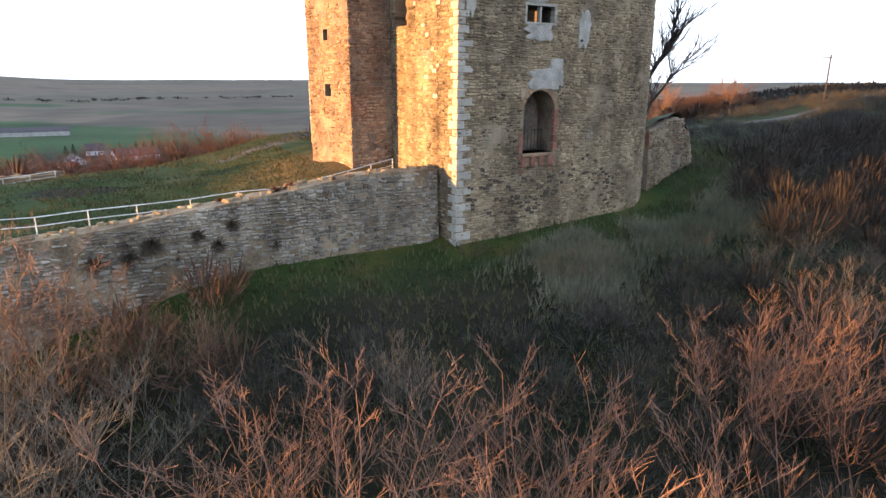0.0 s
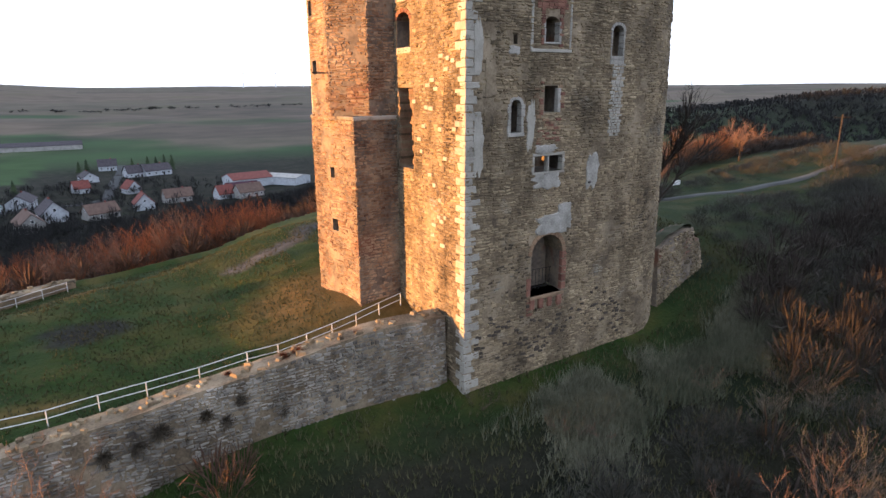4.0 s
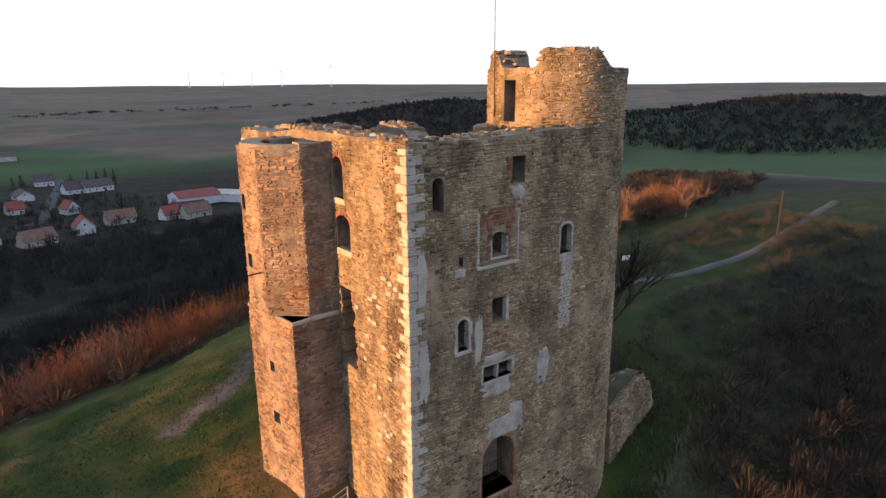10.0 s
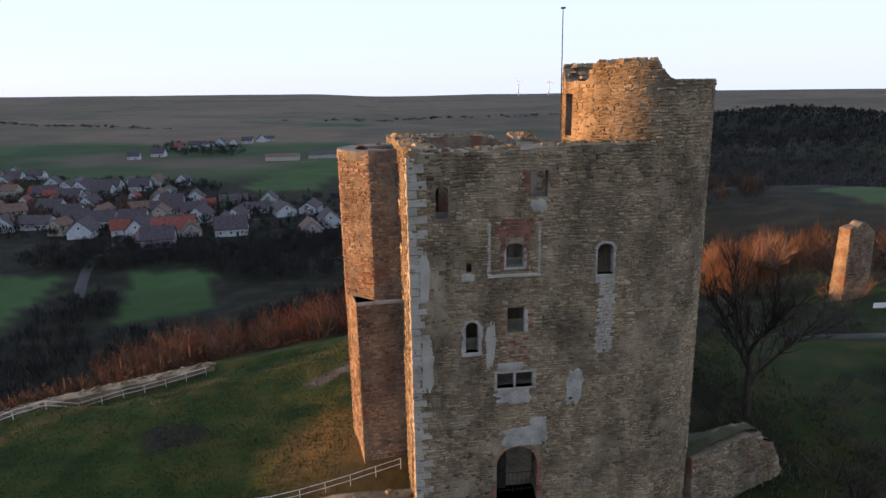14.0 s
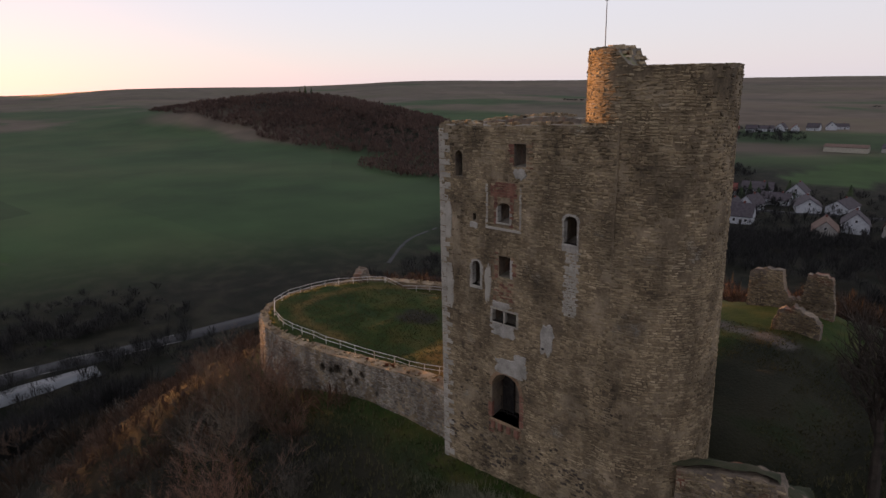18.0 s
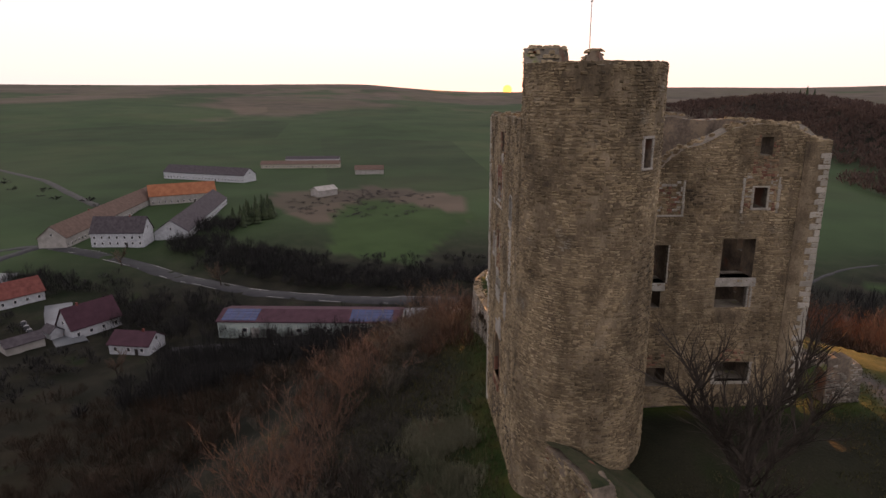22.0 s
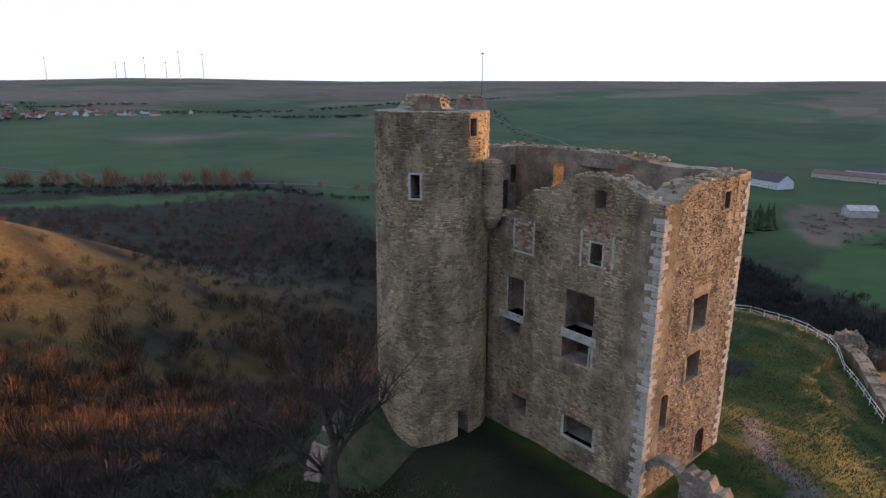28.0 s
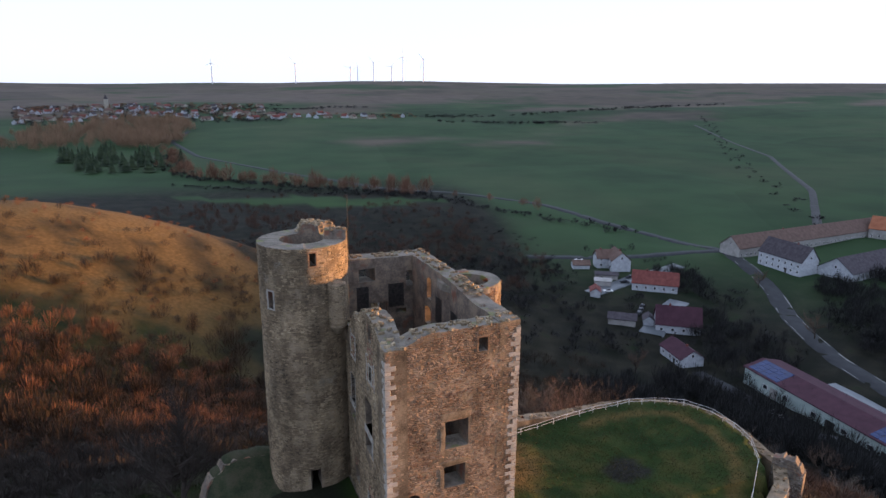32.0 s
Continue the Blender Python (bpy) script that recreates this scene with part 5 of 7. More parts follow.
def ruin_wall(name, pts, thick, label, mat, seed, ragged=0.4):
    """A broken wall in plan along pts (x, y, foot, crown)."""
    top = thing(name, label, "ruin", (pts[0][0], pts[0][1], pts[0][2]))
    o = Vector(pts[0][:3])
    verts, faces = [], []
    fine = []
    for a, b in zip(pts, pts[1:]):
        for k in range(5):
            fine.append([a[i] + (b[i] - a[i]) * k / 5 for i in range(4)])
    fine.append(list(pts[-1]))
    for i, p in enumerate(fine):
        q = fine[min(i + 1, len(fine) - 1)]
        r = fine[max(i - 1, 0)]
        d = Vector((q[0] - r[0], q[1] - r[1])).normalized()
        nx, ny = d.y, -d.x
        h = p[3] + ragged * noise.noise(Vector((i * 0.8, seed, 0)))
        for k in range(6):
            z = p[2] - 0.8 + (h - p[2] + 0.8) * k / 5
            w = thick / 2 * (1.15 - 0.3 * k / 5) + 0.02 * noise.noise(Vector((i * 0.9, k * 1.3, seed)))
            verts.append(Vector((p[0] + nx * w, p[1] + ny * w, z)) - o)
        for k in range(5, -1, -1):
            z = p[2] - 0.8 + (h + 0.75 * ragged * noise.noise(Vector((i, 9, seed))) - p[2] + 0.8) * k / 5
            w = thick / 2 * (1.15 - 0.3 * k / 5) + 0.02 * noise.noise(Vector((i * 0.9, k * 1.3, seed + 5)))
            verts.append(Vector((p[0] - nx * w, p[1] - ny * w, z)) - o)
    for i in range(len(fine) - 1):
        for k in range(11):
            a, b = 12 * i + k, 12 * i + 12 + k
            faces.append((a, b, b + 1, a + 1))
    faces += [tuple(range(11, -1, -1)), tuple(range(12 * (len(fine) - 1), 12 * len(fine)))]
    core = mesh_object("masonry", verts, faces, M_INNER, top)
    lens, acc = [0.0], 0.0
    for a, b in zip(fine, fine[1:]):
        acc += math.hypot(b[0] - a[0], b[1] - a[1])
        lens.append(acc)
    for side in (1, -1):
        def at(u):
            i = 0
            while i < len(lens) - 2 and lens[i + 1] < u:
                i += 1
            t = (u - lens[i]) / max(1e-6, lens[i + 1] - lens[i])
            a, b = fine[i], fine[i + 1]
            d = Vector((b[0] - a[0], b[1] - a[1])).normalized()
            return [a[k] + (b[k] - a[k]) * t for k in range(4)], d

        def place(u, z, out, side=side):
            p, d = at(min(max(u, 0), acc))
            k = min(1.0, max(0.0, (z - p[2] + 0.8) / (p[3] - p[2] + 0.8)))
            w = side * (thick / 2 * (1.15 - 0.3 * k) + out)
            return (p[0] + d.y * w - o.x, p[1] - d.x * w - o.y, z - o.z)
        rubble(core, place, acc, min(p[2] for p in pts) - 0.5, lambda u: at(u)[0][3] - 0.1, lambda u, z, du, dz: z < at(u)[0][2] - 0.4, mat, depth=(0.03, 0.12), seed=int(seed * 10) + side)
    return top


STUMP = [(32.4, 31.1, 2.4, 7.0), (33.6, 31.5, 2.6, 7.3), (35.0, 31.95, 2.7, 7.6), (36.2, 32.3, 2.8, 7.8), (37.3, 32.65, 2.9, 7.6), (37.6, 32.75, 3.0, 7.0), (38.4, 33.0, 3.1, 6.6), (38.9, 33.15, 3.2, 5.6), (39.3, 33.3, 3.3, 4.2)]
ruin_wall("ruined_wall", STUMP, 1.5, "stump of grey ruined wall against the round tower", M_STONE, 1.4, 0.12)
# grown-over earth heaped against its back
M_TURF = material("rough_dark_turf", [(0.012, 0.018, 0.008), (0.026, 0.032, 0.014), (0.045, 0.042, 0.024)], 0.8, 6, bump=0.8)
vv, ff = [], []
for i in range(25):
    u = i / 24 * (len(STUMP) - 1)
    k = min(int(u), len(STUMP) - 2)
    p = [a + (b - a) * (u - k) for a, b in zip(STUMP[k], STUMP[k + 1])]
    for j in range(13):
        x, y = p[0] - 0.1 - 0.25 * j * 0.32 - 0.6 * (i / 24) * (j / 12), p[1] - 0.62 + 0.5 * j * 0.98
        low = ground(x, y) - 0.25
        fall = smooth_step(12, 0.5, j)
        vv.append((x - 36, y - 34, max(low, low + (p[3] + 0.28 - low) * fall + 0.18 * noise.noise(Vector((x * 0.9, y * 0.9, 3))) * fall) - 3))
ff = [(13 * i + j, 13 * i + 13 + j, 13 * i + 14 + j, 13 * i + 1 + j) for i in range(24) for j in range(12)]
bank = mesh_object("earth_bank", vv, ff, M_TURF, smooth=True)
bank.location = (36, 34, 3)
tagged(bank, "earth bank grown over with rough grass behind the ruined wall", "bank", kind="structure")
ruin_wall("wall_stump", [(-16.9, 43.9, 0.6, 4.4), (-17.5, 44.9, 0.3, 4.9), (-18.1, 45.7, -0.2, 4.8), (-18.5, 46.4, -0.8, 3.6)], 1.3, "broken pale stump ending the curtain wall", M_CURTAIN, 5.4)
ruin_wall("ruined_wall", [(22.6, 65.9, 3.6, 8.5), (23.2, 65.92, 3.6, 9.0), (25.6, 66.0, 3.7, 9.3), (26.0, 66.0, 3.7, 7.4), (26.5, 66.02, 3.8, 6.6), (27.6, 66.05, 3.8, 6.7), (27.9, 66.06, 3.9, 9.3), (29.4, 66.1, 4.0, 9.5), (30.0, 66.15, 4.0, 9.2), (30.5, 66.2, 4.0, 6.2)], 0.9, "two tall stumps of ruined wall joined by a low stretch", M_STONE, 3.9)
ruin_wall("ruined_vault", [(27.6, 58.4, 4.0, 6.6), (28.0, 58.45, 4.0, 7.7), (29.2, 58.5, 4.0, 8.3), (30.6, 58.55, 4.1, 7.9), (31.5, 58.6, 4.1, 7.0)], 1.0, "rounded lump of ruined masonry in the grass", M_STONE, 4.7)
ruin_wall("ruined_pier", [(24.3, 51.0, 4.6, 8.9), (24.2, 52.3, 4.5, 9.0), (24.0, 53.6, 4.3, 8.3)], 1.1, "grey stone pier of a ruined gate beside the keep", M_CURTAIN, 2.4)
gate = thing("broken_arch", "thin broken stone arch springing from the keep corner", "arch", (24.3, 48.9, 8.4))
for k in range(9):
    a0_, a1_ = math.pi * (0.98 - 0.105 * k), math.pi * (0.98 - 0.105 * (k + 0.94))
    bm = bmesh.new()
    vs = []
    for x in (-0.38, 0.38):
        for a, r in ((a0_, 1.05), (a1_, 1.05), (a1_, 1.5), (a0_, 1.5)):
            vs.append(bm.verts.new((x, 1.1 + r * 0.95 * math.cos(a), -0.75 + r * 0.9 * math.sin(a))))
    for q in ((0, 1, 2, 3), (4, 7, 6, 5), (0, 4, 5, 1), (1, 5, 6, 2), (2, 6, 7, 3), (3, 7, 4, 0)):
        bm.faces.new([vs[t] for t in q])
    bmesh.ops.recalc_face_normals(bm, faces=bm.faces[:])
    bmesh.ops.bevel(bm, geom=bm.edges[:], offset=0.03, segments=1, affect="EDGES")
    part("voussoir", bm, M_CAP, gate)
ruin_wall("gate_tower_ruin", [(67.2, 67.8, 2.5, 11.8), (69.4, 68.4, 2.5, 12.4), (71.2, 69.2, 2.5, 11.0), (71.4, 69.9, 2.5, 8.0)], 1.6, "tall narrow ruined wall glowing in the low sun", M_STONE_RED, 3.4)

# ---- shrubs and trees ----


def branch(verts, faces, rnd, base, way, length, radius, n, bend, lift, sides=3):
    """A bent tapering stick; gives back the points and directions along it."""
    p, d = base.copy(), way.normalized()
    out = []
    for i in range(n):
        q = p + d * (length / n)
        r0, r1 = radius * (1 - 0.75 * i / n), radius * (1 - 0.75 * (i + 1) / n)
        tube(verts, faces, p, q, max(r0, 0.003), max(r1, 0.0024), sides)
        p = q
        out.append((p.copy(), d.copy(), r1))
        d = (d + bend * Vector((rnd.uniform(-1, 1), rnd.uniform(-1, 1), rnd.uniform(-0.7, 0.7) + lift))).normalized()
    return out


def grow(verts, faces, rnd, base, way, length, radius, level, bend, kids, sides=3):
    """A branch with side branches."""
    for q, d, r in branch(verts, faces, rnd, base, way, length, radius, 4 if level else 2, bend, 0.3, sides):
        if level > 0:
            for _ in range(kids):
                side = Vector((rnd.uniform(-1, 1), rnd.uniform(-1, 1), rnd.uniform(-0.2, 0.9)))
                grow(verts, faces, rnd, q, d * 0.9 + side * 0.8, length * rnd.uniform(0.35, 0.6), r * 0.75, level - 1, bend, kids, 3)


def shrub_meshes(name, seed, height, stems, lean, mat, boughs=3):
    """Stems fanning out into a rounded crown: one mesh of stems, one of twigs."""
    rnd = random.Random(seed)
    sv, sf, tv, tf = [], [], [], []
    for k in range(stems):
        a = 2 * math.pi * (k + rnd.random()) / stems
        o = lean * rnd.uniform(0.25, 1.15)
        w = Vector((math.cos(a) * o, math.sin(a) * o, 1))
        L = height * rnd.uniform(0.75, 1.0) * (1 - 0.12 * o)
        pts = branch(sv, sf, rnd, Vector((0.2 * math.cos(a), 0.2 * math.sin(a), -0.3)), w, L, 0.018 * rnd.uniform(0.7, 1.2), 6, 0.16, 0.15, 4)
        for i, (p, d, r) in enumerate(pts):
            if i == 0:
                continue
            for _ in range(boughs if i < 5 else 2):
                b = rnd.uniform(0, 2 * math.pi)
                side = Vector((math.cos(b), math.sin(b), rnd.uniform(-0.1, 0.5)))
                bl = height * rnd.uniform(0.16, 0.34) * (1.15 - 0.13 * i)
                for m, (q, e, s) in enumerate(branch(tv, tf, rnd, p, d * 0.75 + side * 0.8, bl, r * 0.6, 4, 0.2, 0.25)):
                    for _ in range(2):
                        c = Vector((rnd.uniform(-1, 1), rnd.uniform(-1, 1), rnd.uniform(-0.1, 0.8)))
                        ends = branch(tv, tf, rnd, q, e * 0.8 + c * 0.75, bl * rnd.uniform(0.25, 0.5), 0.004, 2, 0.25, 0.2)
                        if rnd.random() < 0.6:
                            branch(tv, tf, rnd, ends[0][0], e + c.yxz, bl * 0.2, 0.0035, 1, 0.2, 0.2)
    out = []
    for nm, v, f in ((name + "_base", sv, sf), (name + "_crown", tv, tf)):
        me = bpy.data.meshes.new(nm)
        me.from_pydata([tuple(q) for q in v], [], f)
        me.update()
        me.materials.append(mat)
        out.append(me)
    return out


SHRUBS = [shrub_meshes("shrub", 100 + k, 3.4, (9, 8, 10, 9, 7, 9, 9, 8)[k], (0.75, 0.6, 0.5, 0.95, 0.7, 0.8, 0.7, 0.9)[k], M_TWIG[(0, 1, 2, 0, 1, 2, 3, 3)[k]]) for k in range(8)]
LOW = [shrub_meshes("low_shrub", 200 + k, 2.0, 7, 1.3, M_TWIG[k % 3], 2) for k in range(3)]
rnd = random.Random(5)
SHRUB_WORDS = ("bare brown winter shrub on the castle slope", "bare reddish winter shrub glowing in low sun", "bare grey-brown winter shrub on the slope")
shrub_count = 0


def shrub(x, y, size, kind, low=False, wide=1.0, foot=None):
    global shrub_count
    top = thing("shrub", SHRUB_WORDS[1 if kind > 5 else kind % 3], "shrub", group="winter shrubs on the hill")
    for nm, me in zip(("base", "crown"), (LOW if low else SHRUBS)[kind]):
        new(nm, me).parent = top
    top.matrix_basis = pose(x, y, (ground(x, y) if foot is None else foot) - 0.05, rnd.uniform(-6, 6), rnd.uniform(-6, 6), rnd.uniform(0, 360)) @ Matrix.Diagonal((size * wide, size * wide, size, 1))
    shrub_count += 1
    return top


def tall_shrub(x, y, crown, kind, wide=1.0):
    """A shrub whose crown ends at a given height."""
    size = (crown - ground(x, y)) / 3.2
    shrub(x, y, size, kind, False, wide)


# the tall shrubs before the south wall
for x, y, crown, k, w in ((5.4, 15.4, 3.1, 4, 1.3), (4.6, 14.9, 2.6, 1, 1.1), (9.4, 18.9, 2.0, 2, 0.8), (10.2, 12.7, 2.5, 1, 0.9), (11.8, 11.7, 2.5, 4, 0.9), 
                          (22.7, 13.4, 2.7, 1, 0.9), (21.6, 14.6, 2.2, 4, 0.9), (18.8, 9.2, 2.3, 4, 0.9), (26.4, 13.2, 3.0, 4, 0.9), (25.2, 10.2, 3.0, 4, 0.9), (29.4, 15.2, 3.0, 2, 0.9),
                          (-2.0, 23.9, 5.4, 3, 1.0), (-3.8, 25.0, 5.6, 1, 1.0), (-5.6, 23.2, 5.0, 3, 1.0), (-0.6, 19.4, 3.4, 5, 1.0), (-2.6, 20.2, 3.6, 2, 1.0), (0.8, 22.6, 3.4, 0, 0.9), (-7.8, 22.0, 4.6, 0, 1.0), (-4.6, 18.2, 2.6, 5, 1.0), 
                          (3.2, 23.4, 2.6, 1, 0.7), (-9.6, 25.2, 4.8, 3, 1.0), (30.6, 20.2, 2.4, 2, 1.1), (33.4, 19.2, 3.0, 2, 1.1), (36.4, 21.6, 2.6, 5, 1.4), (35.6, 17.4, 2.2, 2, 1.4), (39.6, 23.2, 2.8, 5, 1.4), (42.6, 21.4, 3.0, 2, 1.4), (45.0, 26.4, 3.8, 5, 1.4), (49.6, 29.0, 3.8, 2, 1.4), (54.0, 31.0, 3.8, 5, 1.4)):
    tall_shrub(x, y, crown, k, w)
for x, y, s, k in ((20.6, 23.6, 0.8, 1), (21.6, 23.0, 0.7, 1), (19.8, 24.2, 0.6, 1), (29.6, 23.4, 0.8, 1), (30.8, 24.0, 0.8, 0), (17.0, 27.0, 0.7, 0)):
    shrub(x, y, s, k, True)
# the red hedge along the lip of the lawn to the north-west
for k in range(52):
    t = k / 51
    x, y = -16 + 42 * t + rnd.uniform(-1.2, 1.2), 59.0 + 12.5 * t + rnd.uniform(0, 6.0) + 5.0 * smooth_step(14, 20, -16 + 42 * t)
    crown = 3.6 + 1.4 * smooth_step(-14, -2, x) + 2.2 * math.exp(-((x - 10) / 4.5) ** 2) - 1.6 * smooth_step(13, 24, x) + rnd.uniform(-1.3, 0.2)
    tall_shrub(x, y, crown, rnd.choice((6, 7, 6, 7, 1)), 0.85)
# all round the slopes
tries = 0
while shrub_count < 230 and tries < 4000:
    tries += 1
    a, d = rnd.uniform(0, 2 * math.pi), 22 + 55 * rnd.random() ** 0.8
    x, y = 10 + d * 1.25 * math.cos(a), 38 + d * math.sin(a)
    if inside(x, y, PLATEAU):
        continue
    e = edge_distance(x, y, PLATEAU)
    if e < 6 or (x > 28 and 6 < y < 62) or (-12 < x < 36 and 2 < y < 29) or math.hypot(x, y) < 9:
        continue
    warm = y > 60
    shrub(x, y, rnd.uniform(0.8, 1.5), rnd.choice((1, 4, 3, 0) if warm else (0, 2, 3, 5)))
# thicker growth close under the lawn's edge
near_growth = []
rr = random.Random(61)
while len(near_growth) < 620:
    x, y = rr.uniform(-46, 40), rr.uniform(4, 84)
    if inside(x, y, PLATEAU) or (x > 6 and y < 50) or (x > 24) or (-6 < x < 12 and y < 22):
        continue
    e = edge_distance(x, y, PLATEAU)
    if 2.6 < e < 26:
        near_growth.append((x, y, rr.uniform(1.6, 3.2), rr.uniform(1.1, 2.0)))
# dark growth on the curtain wall and tufts on the crowns


def tuft_mesh(seed, mat):
    """A dense cushion of dry stalks about a metre across."""
    r = random.Random(seed)
    v, f = [], []
    for _ in range(520):
        a, e = r.uniform(0, 6.283), r.uniform(0.05, 1.5)
        d = Vector((math.cos(a) * math.cos(e), math.sin(a) * math.cos(e), math.sin(e)))
        b = d * r.uniform(0.0, 0.15)
        tube(v, f, b, b + d * (0.16 + 0.3 * r.random() ** 2) + Vector((r.uniform(-0.16, 0.16), r.uniform(-0.16, 0.16), r.uniform(-0.1, 0.12))), 0.011, 0.004)
    me = bpy.data.meshes.new("tuft")
    me.from_pydata([tuple(q) for q in v], [], f)
    me.update()
    me.materials.append(mat)
    return me


M_TUFT = material("dark_dry_stalks", [(0.035, 0.03, 0.022), (0.085, 0.068, 0.048)], 0.3, 3, bump=0, island=0.4)
TUFTS = [tuft_mesh(1, M_TUFT), tuft_mesh(2, M_TWIG[3])]
for x, z, s in ((1.9, 3.3, 1.3), (4.6, 2.95, 1.0), (7.2, 2.6, 0.8), (3.8, 3.5, 1.0), (5.3, 3.8, 0.8), (1.0, 2.85, 1.0), (-0.3, 2.8, 1.2), (2.85, 2.5, 0.7), (12.6, 2.6, 0.4), (14.4, 3.4, 0.4)):
    k = min(range(len(CURTAIN) - 1), key=lambda i: abs((CURTAIN[i][0] + CURTAIN[i + 1][0]) / 2 - x))
    (xa, ya), (xb, yb) = CURTAIN[k][:2], CURTAIN[k + 1][:2]
    y = ya + (yb - ya) * (x - xa) / (xb - xa)
    ob = new("wall_plant", TUFTS[0])
    ob.matrix_basis = pose(x, y, z, 75, 0, rnd.uniform(-30, 30)) @ Matrix.Diagonal((s, s, s * 0.8, 1))
    tagged(ob, "dark dry plant rooted in the curtain wall", "plant", "plants on the curtain wall")
for x, y, z, s in ((24.3, 47.6, 23.9, 0.9), (23.2, 47.9, 24.2, 0.7), (13.6, 38.3, 24.7, 0.8), (14.6, 39.9, 24.7, 0.7), (16.3, 44.5, 24.6, 0.9), (15.6, 41.6, 24.7, 0.6), (27.3, 29.9, 29.1, 0.5), (28.6, 29.6, 29.0, 0.5), (31.8, 31.2, 28.3, 0.5), (24.6, 29.6, 25.3, 0.6), (23.5, 29.4, 25.3, 0.7),
                   (8.3, 29.8, 5.1, 0.9), (7.6, 29.7, 5.0, 0.8), (11.4, 30.0, 5.4, 0.5), (13.4, 30.1, 5.5, 0.7), (5.0, 29.5, 4.8, 0.5)):
    ob = new("wall_plant", TUFTS[1])
    ob.matrix_basis = pose(x, y, z, 0, 0, rnd.uniform(0, 360)) @ Matrix.Diagonal((s, s, s * 0.7, 1))
    tagged(ob, "dry reddish plant growing on the wall crown", "plant", "plants on the crowns")


def bare_tree(x, y, h, seed, label, twig=0, upright=0.35):
    r = random.Random(seed)
    top = thing("tree", label, "tree", (x, y, ground(x, y) - 0.1))
    tv, tf, cv, cf = [], [], [], []
    p, d = Vector((0, 0, -0.4)), Vector((r.uniform(-0.1, 0.1), r.uniform(-0.1, 0.1), 1))
    tips = []
    rad = h * 0.027
    for i in range(4):
        q = p + d * h * 0.10
        tube(tv, tf, p, q, rad * (1 - 0.12 * i), rad * (1 - 0.12 * (i + 1)), 7)
        p = q
        d = (d + Vector((r.uniform(-0.15, 0.15), r.uniform(-0.15, 0.15), 0.3))).normalized()
        if i > 0:
            tips.append((p.copy(), i))
    tips += [(p.copy(), 5), (p.copy(), 5), (p.copy(), 5)]
    for t, i in tips:
        a = r.uniform(0, 2 * math.pi)
        w = Vector((math.cos(a), math.sin(a), r.uniform(upright, upright * 2 + 0.4)))
        q = t.copy()
        dd = w.normalized()
        L = h * r.uniform(0.28, 0.42)
        for k in range(4):
            e = q + dd * L / 4
            tube(tv, tf, q, e, rad * 0.5 * (1 - 0.2 * k), rad * 0.5 * (1 - 0.2 * (k + 1)), 5)
            for _ in range(3):
                s = Vector((r.uniform(-1, 1), r.uniform(-1, 1), r.uniform(-0.2, 0.9)))
                grow(cv, cf, r, e, dd + s, L * r.uniform(0.4, 0.7), rad * 0.2, 1, 0.3, 3)
            q = e
            dd = (dd + 0.35 * Vector((r.uniform(-1, 1), r.uniform(-1, 1), r.uniform(-0.2, 0.8)))).normalized()
    mesh_object("trunk", tv, tf, M_BARK, top, "dark bare trunk and limbs")
    mesh_object("crown", cv, cf, M_BARK if twig == 0 else M_TWIG[twig - 1], top)
    return top


bare_tree(40.2, 38.3, 13.0, 3, "gnarled bare dark tree beside the ruined wall", 0, 1.1)
bare_tree(36.0, 51.5, 6.0, 4, "small bare tree on the slope behind the keep")
for k, (x, y, h) in enumerate(((64, 79, 10.5), (69, 82, 10.0), (60, 82, 9.5), (80, 74, 8.0), (88, 80, 8.5), (74, 78, 9.0), (94, 72, 8.0), (56, 80, 8.0))):
    bare_tree(x, y, h, 20 + k, "bare orange-brown tree near the gate ruin", 2)
for k, (x, y, h) in enumerate(((-72, 44, 8), (-70, 10, 8.5), (-78, -60, 9), (-112, -92, 9), (-150, -60, 10), (-175, -110, 9))):
    bare_tree(x, y, h, 40 + k, "bare dark tree in the valley", 1)

# far growth: every tree its own little bundle of twigs, joined


def far_growth(name, spots, mat, label, kind="bundle", twigs=26, thin=0.10):
    rnd = random.Random(len(spots))
    verts, faces = [], []
    for x, y, h, w in spots:
        z = ground(x, y)
        if kind == "bundle":
            for _ in range(twigs):
                a, r = rnd.uniform(0, 6.283), w * math.sqrt(rnd.random())
                lift = rnd.uniform(0.0, 0.6)
                b = Vector((x + (0.2 + 0.6 * lift) * r * math.cos(a), y + (0.2 + 0.6 * lift) * r * math.sin(a), z + h * lift))
                t = Vector((x + r * math.cos(a + rnd.uniform(-0.4, 0.4)), y + r * math.sin(a), z + h * (1.0 - 0.5 * (r / w) ** 2) * rnd.uniform(max(0.65, lift + 0.1), 1.0)))
                s = Vector((rnd.uniform(-1, 1), rnd.uniform(-1, 1), rnd.uniform(-0.3, 0.3))) * w * thin
                k = len(verts)
                m = b * 0.4 + t * 0.6
                verts += [b, m + s, t, m - s]
                faces.append((k, k + 1, k + 2, k + 3))
        else:
            for i in range(5):
                zz = z + h * (0.08 + 0.17 * i)
                rr = w * (1 - 0.18 * i)
                k = len(verts)
                for q in range(7):
                    a = q * 0.8976 + i
                    verts.append(Vector((x + rr * rnd.uniform(0.75, 1.15) * math.cos(a), y + rr * rnd.uniform(0.75, 1.15) * math.sin(a), zz + rnd.uniform(-0.04, 0.04) * h)))
                verts.append(Vector((x, y, zz + h * 0.26)))
                faces += [(k + q, k + (q + 1) % 7, k + 7) for q in range(7)]
    return tagged(mesh_object(name, verts, faces, mat), label, "trees", kind="stuff")


